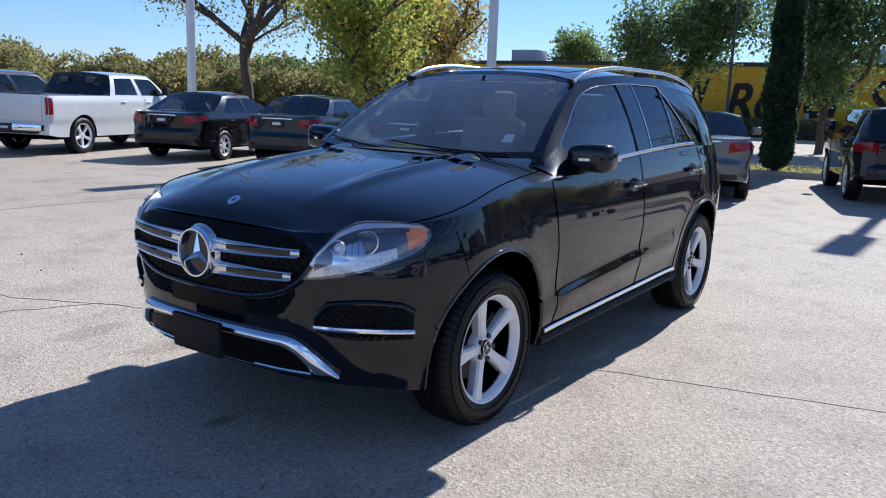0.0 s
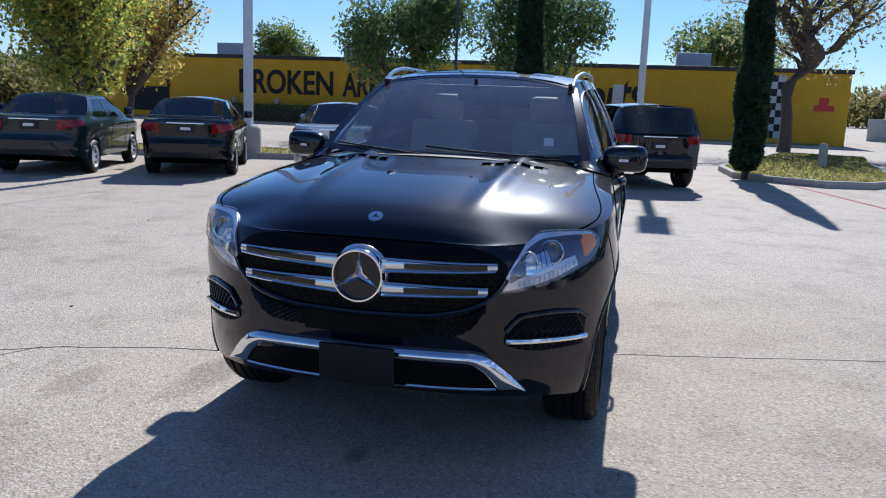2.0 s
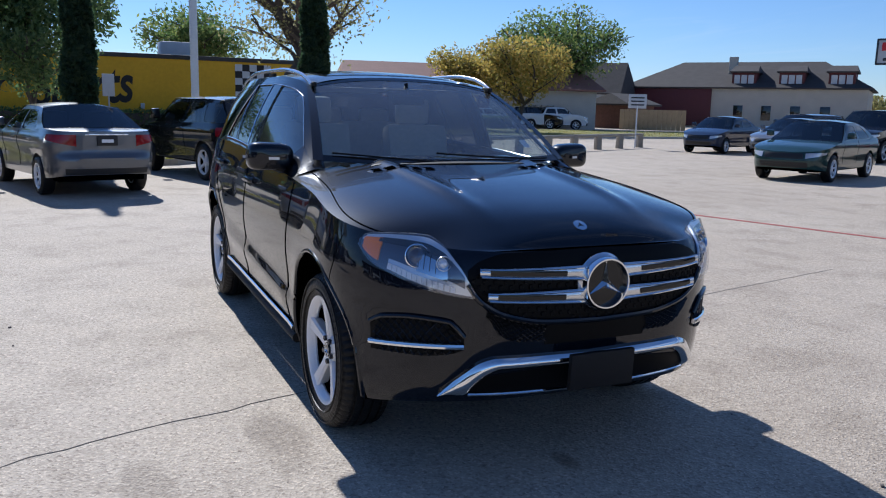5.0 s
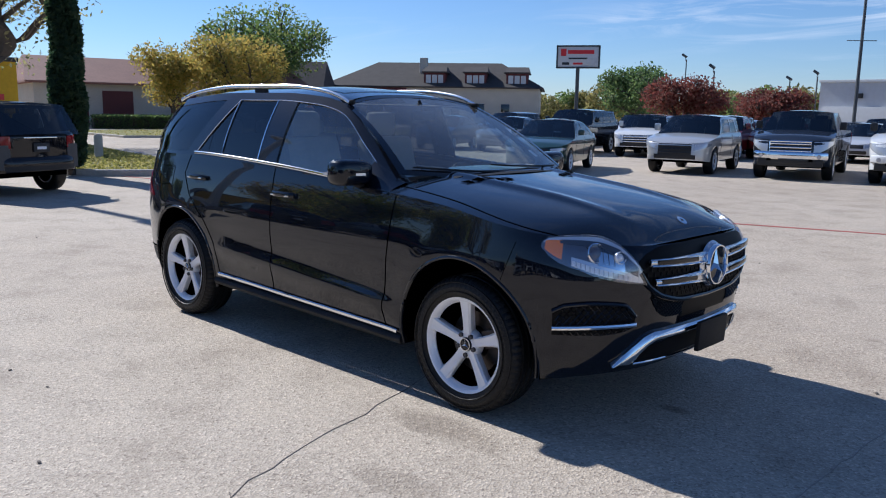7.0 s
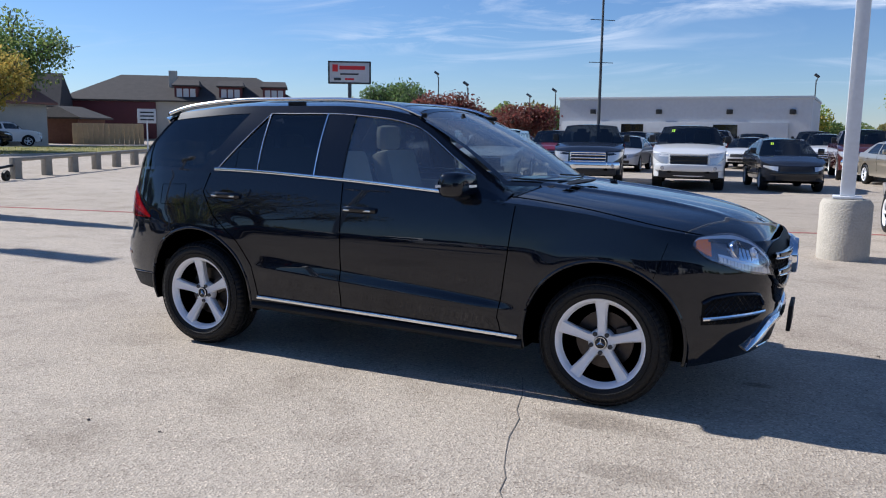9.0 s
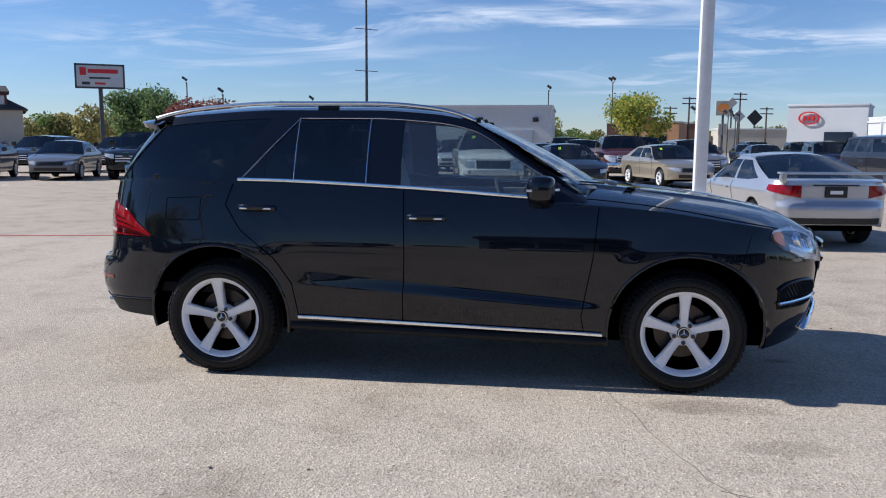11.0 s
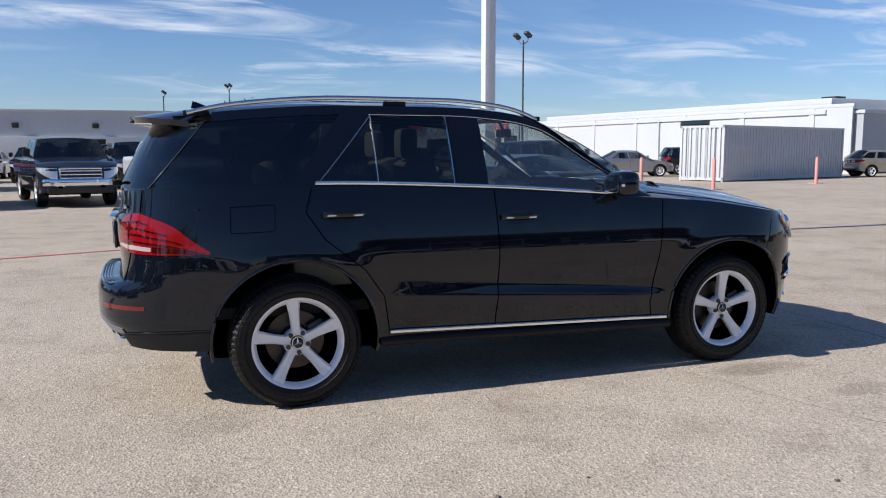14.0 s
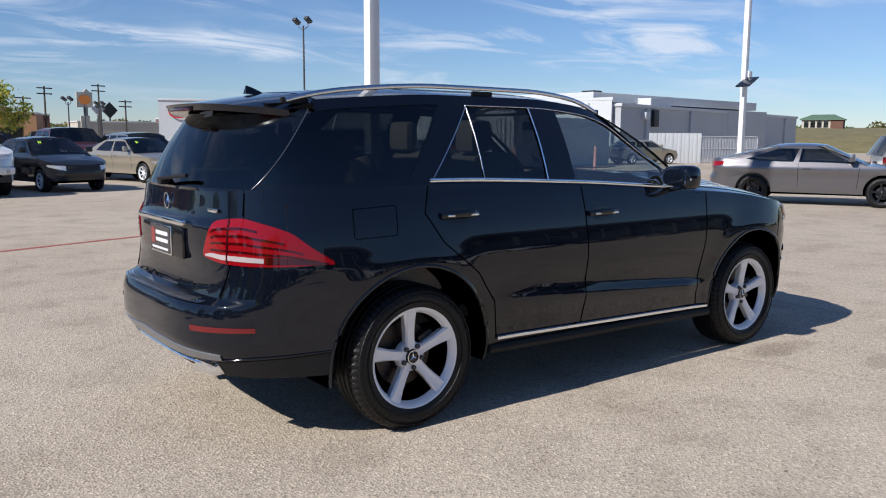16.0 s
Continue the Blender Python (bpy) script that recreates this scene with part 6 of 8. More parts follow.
STUCCO = mat("cream_stucco", (0.48, 0.44, 0.37), 0.85, vary=0.1, scale=1, bump=0.3, bscale=20)
BARK = mat("grey_bark", (0.075, 0.062, 0.052), 0.95, vary=0.3, scale=6, bump=0.9, bscale=18)
REDSIGN = mat("red_sign", (0.55, 0.015, 0.02), 0.4)
REDLINE = mat("faded_red_line", (0.34, 0.075, 0.06), 0.85, vary=0.3, scale=6)
SOLAR = mat("solar_panel", (0.015, 0.018, 0.03), 0.15)
WOOD = mat("weathered_timber", (0.30, 0.27, 0.22), 0.85, vary=0.25, scale=5, bump=0.5, bscale=40)
FENCEW = mat("tan_wood_fence", (0.42, 0.30, 0.16), 0.85, vary=0.15, scale=3)


def leafy(name, cols, rough=0.6):
    """Leaves whose colour differs from leaf to leaf, with light passing through."""
    m, n, l, b = shader(name)
    geo, rp = n.new("ShaderNodeNewGeometry"), n.new("ShaderNodeValToRGB")
    e = rp.color_ramp.elements
    for i, c in enumerate(cols):
        if i > 1:
            e.new(i / (len(cols) - 1))
        e[i].position, e[i].color = i / (len(cols) - 1), (*c, 1)
    l.new(geo.outputs["Random Per Island"], rp.inputs[0])
    l.new(rp.outputs[0], b.inputs["Base Color"])
    b.inputs["Roughness"].default_value = rough
    tr, mx = n.new("ShaderNodeBsdfTranslucent"), n.new("ShaderNodeMixShader")
    l.new(rp.outputs[0], tr.inputs[0])
    mx.inputs[0].default_value = 0.62
    l.new(b.outputs[0], mx.inputs[1])
    l.new(tr.outputs[0], mx.inputs[2])
    l.new(mx.outputs[0], n["Material Output"].inputs[0])
    return m


GREENL = leafy("green_leaves", [(0.065, 0.119, 0.035), (0.119, 0.194, 0.057), (0.194, 0.259, 0.076), (0.281, 0.302, 0.097)])
DARKL = leafy("dark_green_leaves", [(0.060, 0.112, 0.046), (0.112, 0.180, 0.064), (0.200, 0.262, 0.090)])
GOLDL = leafy("golden_leaves", [(0.200, 0.220, 0.058), (0.400, 0.320, 0.075), (0.540, 0.375, 0.090), (0.300, 0.280, 0.075)])
MIXL = leafy("green_gold_leaves", [(0.150, 0.240, 0.056), (0.270, 0.350, 0.070), (0.430, 0.440, 0.085), (0.640, 0.470, 0.090)])
REDL = leafy("red_leaves", [(0.14, 0.035, 0.03), (0.22, 0.07, 0.055), (0.20, 0.11, 0.08)])
PALEL = leafy("sparse_pale_leaves", [(0.270, 0.250, 0.104), (0.416, 0.374, 0.187), (0.187, 0.208, 0.073)])
CYPL = leafy("cypress_leaves", [(0.026, 0.058, 0.029), (0.048, 0.088, 0.042), (0.080, 0.120, 0.048)])
FARL = leafy("distant_olive_leaves", [(0.13, 0.14, 0.05), (0.23, 0.22, 0.08), (0.35, 0.28, 0.10), (0.27, 0.26, 0.09)])
TURF = leafy("grass_blades", [(0.160, 0.176, 0.040), (0.320, 0.288, 0.080), (0.448, 0.384, 0.144)])


def leaf_cloud(pts, size, seed):
    """Bent four-cornered leaves scattered on the given points."""
    g = np.random.default_rng(seed)
    P = np.asarray(pts)
    n = len(P)
    d = g.normal(size=(n, 3))
    d /= np.linalg.norm(d, axis=1)[:, None]
    a = np.cross(d, g.normal(size=(n, 3)))
    a /= np.linalg.norm(a, axis=1)[:, None]
    b = np.cross(d, a)
    s = size * g.uniform(0.6, 1.35, (n, 1))
    V = np.stack([P - a * s, P + b * s * 0.5 + d * s * 0.15, P + a * s, P - b * s * 0.5 + d * s * 0.15], 1).reshape(-1, 3)
    F = (np.arange(n)[:, None] * 4 + np.array([0, 1, 2, 3])).tolist()
    return V.tolist(), F


def fast_part(name, g, material, parent, label="", kind=""):
    me = bpy.data.meshes.new(name)
    me.from_pydata(g[0], [], g[1])
    me.materials.append(material)
    ob = new(name, me)
    ob.parent = parent
    return tagged(ob, label, kind=kind)


def tree(name, label, x, y, h, crown, leaves, n, size, seed, base=0.28, trunk=0.16, flat=1.0, sparse=0.0, lean=0.0, group="", z=0.0):
    """Tapered trunk and forking limbs; leaves gather round the twig ends."""
    t = thing(name, label, "tree", pose(x, y, z, 0, 0, 0), group)
    r = random.Random(seed)
    limbs, ends = [], []

    def grow(p, d, length, rad, depth):
        k = 5
        pts, rr = [p], [rad]
        for i in range(k):
            d = (d + Vector((r.uniform(-1, 1), r.uniform(-1, 1), r.uniform(-0.5, 0.9))) * 0.16).normalized()
            p = p + d * length / k
            pts.append(p)
            rr.append(rad * (1 - 0.5 * (i + 1) / k))
        limbs.append(tube(pts, rr, 7 if depth < 2 else 5))
        if depth >= 3:
            ends.append(p)
            ends.append(pts[3])
            return
        for i in range(r.choice((3, 4)) if depth else 5):
            a = r.uniform(0, 2 * math.pi)
            spread = r.uniform(0.5, 1.0) * (0.9 if depth else 0.75)
            nd = (d * (1 - 0.35 * spread) + Vector((math.cos(a), math.sin(a), r.uniform(-0.1, 0.45))) * spread).normalized()
            at = pts[-1] if i else pts[3]
            grow(at, nd, length * r.uniform(0.55, 0.8), rad * 0.5, depth + 1)
            ends.append(pts[-2])
    hb = h * base
    grow(Vector((0, 0, -0.1)), Vector((lean, 0, 1)).normalized(), hb * 1.25, trunk, 0)
    E = np.array([tuple(e) for e in ends])
    c = np.array([lean * h * 0.4, 0, hb + (h - hb) * 0.5])
    half = np.array([crown, crown, (h - hb) * 0.5])
    E2 = E - np.array([E[:, 0].mean(), E[:, 1].mean(), E[:, 2].mean()])
    sc = half * 0.86 / np.maximum(np.percentile(np.abs(E2), 96, axis=0), 0.1)
    # the limbs are fitted to the crown's room
    low_ = hb * 0.9
    Ez = (E2 * sc + c)
    limbs2 = []
    mean = np.array([E[:, 0].mean(), E[:, 1].mean(), E[:, 2].mean()])
    for v, f in limbs:
        A = np.array(v)
        w = np.clip((A[:, 2:3] - low_) / max(hb * 0.6, 0.1), 0, 1)
        B = (A - mean) * sc + c
        limbs2.append(((A * (1 - w) + B * w).tolist(), f))
    part("trunk", join(*limbs2), BARK, t, "grey bark trunk and limbs")
    g = np.random.default_rng(seed)
    pick = Ez[g.integers(0, len(Ez), n)]
    P = pick + g.normal(size=(n, 3)) * half * (0.17 if not sparse else 0.13)
    q = ((P - c) / (half * 1.05)) ** 2
    P = P[q.sum(1) < 1.0 + 0.25 * g.random(n)]
    fast_part("crown", leaf_cloud(P, size, seed), leaves, t, "", "stuff")
    return t


def cypress(x, y, h, r0, seed, z=0.0):
    t = thing("cypress", "tall narrow dark green columnar cypress", "tree", pose(x, y, z))
    part("trunk", tube([(0, 0, -0.1), (0, 0, h * 0.9)], [0.09, 0.02], 7), BARK, t)
    g = np.random.default_rng(seed)
    n = 15000
    u = g.random(n)
    prof = np.interp(u, [0, 0.04, 0.2, 0.5, 0.8, 1], [0.55, 0.85, 1.0, 0.86, 0.5, 0.03]) * r0 * (1 + 0.10 * np.sin(u * 41) * np.sin(u * 17 + 1))
    a = g.random(n) * 2 * np.pi
    rr = prof * (1 - 0.45 * g.random(n) ** 2) * (1 + 0.12 * np.sin(3 * a + u * 23))
    P = np.stack([rr * np.cos(a), rr * np.sin(a), 0.12 + u * h], 1)
    fast_part("foliage", leaf_cloud(P, 0.085, seed), CYPL, t, "", "stuff")
    return t


def hedge(x0, y0, x1, y1, w, h, seed, mat_=None, label="clipped dark green hedge"):
    g = np.random.default_rng(seed)
    L = math.hypot(x1 - x0, y1 - y0)
    n = int(min(9000, 500 * L * (h + w)))
    t, v, s = g.random(n), g.random(n), g.random(n)
    side = g.integers(0, 3, n)
    yy = np.where(side == 0, -w / 2, np.where(side == 1, w / 2, (v - 0.5) * w)) + g.normal(size=n) * 0.05
    zz = np.where(side == 2, h, s * h) + g.normal(size=n) * 0.05
    P = np.stack([t * L, yy, np.maximum(zz, 0.02)], 1)
    hd = thing("hedge", label, "hedge", pose(x0, y0, 0, 0, 0, math.degrees(math.atan2(y1 - y0, x1 - x0))))
    part("hedge_core", box(0.05, L - 0.05, -w / 2 + 0.08, w / 2 - 0.08, 0, h - 0.1, 0.05), BARK, hd)
    fast_part("hedge_leaves", leaf_cloud(P, 0.085, seed), mat_ or DARKL, hd, "", "stuff")


def lettering(word, size, material, parent, m, shear=0.0, depth=0.03, name="lettering", fat=0.0):
    cu = bpy.data.curves.new(name, "FONT")
    cu.body, cu.size, cu.extrude, cu.shear, cu.offset = word, size, depth, shear, fat
    tmp = new("tmp_text", cu)
    bpy.context.view_layer.update()
    me = bpy.data.meshes.new_from_object(tmp.evaluated_get(bpy.context.evaluated_depsgraph_get()))
    bpy.data.objects.remove(tmp)
    me.materials.clear()
    me.materials.append(material)
    ob = new(name, me)
    ob.parent = parent
    ob.matrix_local = m
    return tagged(ob, "word " + word + " in plain letters")


# yellow hall behind the lot; local x runs along its front, local -y faces the lot
hall = thing("yellow_hall", "long yellow block hall with black painted lettering", "building", pose(-40.9, -33.0, 0, 0, 0, 90.7), kind="structure")
LEN = 44.7
part("hall_wall", box(0, LEN, 0, 12, -0.2, 3.75), YELLOW, hall, "yellow painted front wall")
part("roof_edge", box(-0.1, LEN + 0.1, -0.08, 12.1, 3.75, 3.98, 0.02), DARKCAP, hall, "dark metal roof edge")
for u in (6.7, 15.5, 28.2, 36.0):
    part("roof_unit", box(u, u + 1.9, 3.4, 5.0, 3.98, 4.9, 0.05), GREYP, hall, "grey rooftop unit")
for word, u, z, cap, wide, sh in (("BROKEN", 10.0, 1.75, 1.4, 6.1, 0.0), ("ARROW", 16.7, 1.72, 1.4, 4.7, 0.0), ("Roller", 22.4, 0.85, 2.0, 6.4, 0.3), ("Sports", 29.4, 1.1, 2.0, 4.9, 0.3)):
    w = lettering(word, cap / 0.72, LETTER, hall, Matrix.Identity(4), sh, 0.015, "lettering", 0.047 if sh == 0 else 0.06)
    x0, x1 = min(v.co.x for v in w.data.vertices), max(v.co.x for v in w.data.vertices)
    w.matrix_local = Matrix.Translation((u, -0.02, z)) @ pose(0, 0, 0, 90, 0 if sh == 0 else -5, 0) @ Matrix.Diagonal((wide / (x1 - x0), 1, 1, 1)) @ Matrix.Translation((-x0, 0, 0))
for i in range(5):
    for j in range(9):
        part("checker_tile", box(39.5 + i * 0.40, 39.9 + i * 0.40, -0.02, 0.0, 0.3 + j * 0.37, 0.67 + j * 0.37), LETTER if (i + j) % 2 else WHITEP, hall)
part("mural_arch", join(box(2.6, 5.2, -0.03, 0.0, 0.4, 1.9), tube([(3.9 + 1.3 * math.cos(a), -0.02, 1.9 + 1.3 * math.sin(a)) for a in np.linspace(0, math.pi, 14)], 0.10, 6)), LETTER, hall, "black painted arch mural")
for u in (9.6, 12.4, 17.0, 26.5, 34.5):
    part("wall_lamp", box(u, u + 0.2, -0.2, 0.0, 1.1, 1.4, 0.03), GREYP, hall)
part("red_mark", join(box(43.0, 44.0, -0.03, 0.0, 1.8, 2.1), box(43.25, 43.7, -0.03, 0.0, 2.1, 2.5)), REDSIGN, hall, "red painted mark")
hedge(-38.6, -26.5, -38.9, 3.5, 0.9, 1.0, 5)
hedge(-53.46, 20.59, -52.12, 26.01, 1.0, 0.9, 6)
hedge(-51.85, 27.00, -50.89, 29.44, 1.0, 0.9, 7)

# planting strip with its kerb, in front of the parked row
U, N = Vector((-0.292, 0.956)), Vector((-0.956, -0.292))
O = Vector((-14.0, -4.6))


def along(k, d):
    p = O + U * k + N * d
    return (p.x, p.y)


def bed(name, poly, h, label, lawn=GRASS, seed=1, turf=2500):
    n = len(poly)
    c = Vector((sum(p[0] for p in poly) / n, sum(p[1] for p in poly) / n))
    inner = [tuple(Vector(p) + (c - Vector(p)).normalized() * 0.16) for p in poly]
    vs = [(x, y, -0.05) for x, y in poly] + [(x, y, h - 0.02) for x, y in poly] + [tuple(Vector((x, y, h)).lerp(Vector((a, b, h)), 0.15)) for (x, y), (a, b) in zip(poly, inner)] + [(x, y, h) for x, y in inner] + [(x, y, -0.05) for x, y in inner]
    fs = [(r * n + i, r * n + (i + 1) % n, (r + 1) * n + (i + 1) % n, (r + 1) * n + i) for r in range(4) for i in range(n)]
    k = solid("kerb", (vs, fs), KERB, "pale concrete kerb round a planting bed", "kerb", kind="structure", smooth=False)
    s = solid(name, prism(inner, h - 0.03 + 0.0, 0.0), lawn, label, "lawn", kind="structure", smooth=False)
    g = np.random.default_rng(seed)
    A = np.array(inner)
    lo_, hi_ = A.min(0), A.max(0)
    P = g.random((turf * 3, 2)) * (hi_ - lo_) + lo_
    ok = np.zeros(len(P), bool)
    j = n - 1
    for i in range(n):
        xi, yi, xj, yj = *A[i], *A[j]
        hit = ((yi > P[:, 1]) != (yj > P[:, 1])) & (P[:, 0] < (xj - xi) * (P[:, 1] - yi) / (yj - yi + 1e-12) + xi)
        ok ^= hit
        j = i
    P = P[ok][:turf]
    fast_part("grass_blades", leaf_cloud(np.column_stack([P, np.full(len(P), h - 0.01)]), 0.05, seed), TURF, s, "", "stuff")


bed("planting_strip", [along(-17, 0), along(-8, 0), along(0, 0), along(5.2, 0), along(6.4, 0.7), along(6.4, 2.2), along(0, 2.4), along(-17, 2.4)], 0.15, "dry grass strip behind the parked row", seed=2, turf=5000)
bed("grass_island", [(-14.1, 4.1), (-13.5, 5.05), (-13.8, 6.1), (-14.8, 6.8), (-17.2, 7.4), (-21.8, 8.1), (-26.9, 9.1), (-27.6, 6.4), (-21.9, 4.6), (-17.4, 3.2), (-15.0, 3.3)], 0.15, "yellow-green grass island", seed=3, turf=6000)
bed("far_lawn", [(-36.24, 14.80), (-34.45, 21.37), (-33.94, 31.52), (-36.39, 43.89), (-44.61, 48.14), (-48.67, 32.00), (-46.52, 15.56)], 0.12, "dry lawn beside the street", seed=4, turf=3000)
bed("hall_verge", [(-36.6, -31), (-36.9, -10), (-37.2, 10.0), (-40.3, 10.5), (-40.2, -10), (-39.8, -31)], 0.12, "grass verge along the yellow hall", seed=8, turf=3000)


def lamp_pole(x, y, h, r=0.09, base=True, material=None, head=True, label="tall white square lamp pole on a concrete base", z=0.0, turn=0):
    t = thing("lamp_pole", label, "lamp pole", pose(x, y, z, 0, 0, turn))
    m = material or POLEW
    part("pole", box(-r, r, -r, r, 0.0, h, 0.012), m, t)
    if base:
        part("footing", lathe([(0.0, -0.1), (0.31, -0.1), (0.31, 0.70), (0.27, 0.76), (0.0, 0.77)], 24, "z"), CEMENT, t, "round concrete footing")
        part("pole_plate", box(-0.17, 0.17, -0.17, 0.17, 0.77, 0.80, 0.006), m, t)
    if head:
        part("lamp_head", join(box(-0.75, -0.1, -0.22, 0.22, h - 0.15, h + 0.08, 0.04), box(0.1, 0.75, -0.22, 0.22, h - 0.15, h + 0.08, 0.04)), m, t, "boxy lamp heads")
    return t


lamp_pole(-13.2, -8.35, 8.0)
lamp_pole(-17.1, 1.04, 8.7)
lamp_pole(-10.61, -16.88, 8.6)
lamp_pole(2.76, 6.15, 9.0, 0.085)
sp = lamp_pole(35.31, 20.89, 9.5, 0.13, label="white lamp pole with a small solar panel")
part("solar_panel", moved(box(-0.5, 0.5, -0.4, 0.4, -0.03, 0.03, 0.01), Matrix.Translation((-0.35, -0.4, 4.5)) @ Matrix.Rotation(radians(-30), 4, "Y")), SOLAR, sp, "dark solar panel")
part("control_box", box(0.1, 0.4, -0.2, 0.15, 4.6, 5.1, 0.03), POLEW, sp)


def twin_lamp(x, y, h, heads=2, r=0.06):
    t = thing("street_lamp", "dark metal street lamp with floodlight heads", "street lamp", pose(x, y, 0, 0, 0, 15), "dark street lamps over the lot")
    part("pole", tube([(0, 0, -0.1), (0, 0, h)], [r * 1.3, r], 8), POLED, t)
    for k in range(heads):
        s = 1 if k % 2 else -1
        part("bracket", tube([(0, 0, h - 0.3), (0, s * 0.5, h - 0.1), (0, s * 0.55, h + 0.25)], 0.03, 6), POLED, t)
        part("floodlight", moved(box(-0.28, 0.28, -0.2, 0.2, -0.12, 0.12, 0.04), Matrix.Translation((-0.1, s * 0.62, h + 0.35)) @ Matrix.Rotation(radians(35), 4, "Y")), POLED, t)


for x, y, h, k in ((24.83, 50.43, 9.6, 2), (-38.36, 78.36, 7.6, 1), (-29.01, 65.57, 5.6, 1), (-23.35, 74.77, 5.4, 1), (8.12, 98.05, 9.0, 2), (0.27, 90.91, 7.5, 1), (-30.46, 86.92, 5.5, 2), (15.67, 82.43, 4.8, 2), (19.75, 86.53, 4.6, 2), (24.09, 103.01, 4.8, 2), (34.90, 71.90, 4.6, 1)):
    twin_lamp(x, y, h, k)
mast = thing("mast", "tall dark steel mast with cross arms", "mast", pose(-11.58, 47.71, 0, 0, 0, 40))
part("pole", tube([(0, 0, -0.1), (0, 0, 11.6)], [0.12, 0.07], 8), POLED, mast)
for z in (6.1, 8.8, 11.5):
    part("cross_arm", tube([(-0.85, 0, z), (0.85, 0, z)], 0.025, 6), POLED, mast)
flag = thing("flagpole", "thin dark pole beside the trees", "pole", pose(-24.89, -5.78, 0))
part("pole", tube([(0, 0, -0.1), (0, 0, 9.5)], [0.06, 0.04], 8), POLED, flag)
part("footing", box(-0.3, 0.3, -0.3, 0.3, -0.1, 0.9, 0.04), CEMENT, flag)

# trees round the lot
tree("ash_tree", "dense dark green broadleaf tree", -27.2, -8.3, 7.0, 2.7, DARKL, 15000, 0.10, 11, 0.26)
tree("ash_tree", "dense dark green broadleaf tree", -27.4, -3.1, 7.0, 2.7, DARKL, 15000, 0.10, 12, 0.26)
cypress(-15.1, -1.72, 6.4, 0.36, 21, 0.12)
cypress(-14.7, 3.55, 6.0, 0.36, 22, 0.12)
tree("sparse_tree", "half-bare tree with pale leaves and dark limbs", -31.0, 7.0, 9.6, 4.6, PALEL, 5000, 0.10, 13, 0.32, 0.30, sparse=1.0)
tree("oak_tree", "green tree standing behind the yellow hall", -61.68, 7.21, 9.3, 4.2, GREENL, 8000, 0.17, 14, 0.3, 0.25)
tree("oak_tree", "green tree standing behind the yellow hall", -58.33, -27.91, 8.0, 2.6, GREENL, 6000, 0.17, 15, 0.3, 0.22)
tree("cottonwood_tree", "tall half-bare tree with thick forked trunk", -22.57, -27.97, 11.5, 6.0, PALEL, 9000, 0.10, 74, 0.30, 0.33, sparse=1.0)
tree("autumn_tree", "green and gold autumn tree", -21.4, -19.5, 7.2, 3.3, MIXL, 16000, 0.11, 17, 0.2, 0.2)
tree("autumn_tree", "golden autumn tree behind the lot", -28.9, -22.5, 8.0, 3.4, GOLDL, 12000, 0.12, 18, 0.2, 0.2)
tree("autumn_tree", "golden autumn tree by the street", -46.60, 23.20, 5.9, 2.7, GOLDL, 9000, 0.12, 19, 0.3, 0.16)
tree("autumn_tree", "golden autumn tree by the street", -41.86, 24.86, 6.4, 3.2, GOLDL, 11000, 0.12, 20, 0.3, 0.16)
tree("oak_tree", "large green tree beside the houses", -57.82, 37.89, 10.6, 5.4, GREENL, 14000, 0.17, 23, 0.26, 0.28)
tree("red_tree", "red autumn tree beyond the lot", -24.52, 51.90, 4.6, 3.0, REDL, 8000, 0.13, 24, 0.24, 0.15)
tree("red_tree", "red autumn tree beyond the lot", -20.9, 58.5, 3.9, 3.0, REDL, 8000, 0.14, 25, 0.22, 0.15)
tree("oak_tree", "round dark green tree near the signboard", -35.07, 62.48, 6.6, 3.2, DARKL, 9000, 0.16, 26, 0.2, 0.2)
tree("oak_tree", "green tree beyond the crowded lot", 12.07, 107.30, 8.6, 4.6, MIXL, 8000, 0.24, 27, 0.2, 0.2)
tree("oak_tree", "small green tree beyond the crowded lot", -1.75, 111.61, 6.0, 3.6, MIXL, 5000, 0.24, 28, 0.2, 0.2)


def far_woods(name, label, arc, dist, h, mats, seed, size=0.55, n=26, leaves=900):
    """A belt of distant tree crowns along part of the horizon, degrees from +x."""
    g = np.random.default_rng(seed)
    w = thing(name, label, "trees", None, kind="stuff")
    for m_ in mats:
        pts = []
        for k in range(n):
            a, d = math.radians(g.uniform(*arc)), dist * g.uniform(0.9, 1.25)
            hh, rr = h * g.uniform(0.55, 1.1), h * g.uniform(0.4, 0.75)
            q = g.normal(size=(leaves, 3))
            q /= np.linalg.norm(q, axis=1)[:, None]
            q = q * (0.55 + 0.5 * g.random((leaves, 1))) * np.array([rr, rr, hh * 0.5]) + np.array([d * math.cos(a), d * math.sin(a), hh * 0.52])
            pts.append(q)
        P = np.concatenate(pts)
        P = P[P[:, 2] > 0.1]
        fast_part("crowns", leaf_cloud(P, size, seed), m_, w, "", "stuff")


far_woods("far_woods", "distant autumn woods on the low hills", (212, 248), 115, 6.6, (FARL, FARL, GREENL), 31, 0.34, 30, 1000)
far_woods("near_thicket", "gold and green thicket behind the parked row", (218, 236), 60, 3.4, (FARL, FARL), 36, 0.2, 26, 900)
far_woods("far_woods", "distant green woods beyond the houses", (140, 178), 150, 6.5, (GREENL, FARL), 32, 0.4, 30, 800)
far_woods("far_woods", "distant mixed woods beyond the sales lot", (98, 136), 130, 5.8, (GREENL, FARL, FARL), 33, 0.32, 34, 900)
far_woods("far_woods", "low distant woods on the horizon", (60, 98), 240, 7.0, (GREENL, FARL), 34, 0.55, 30, 600)
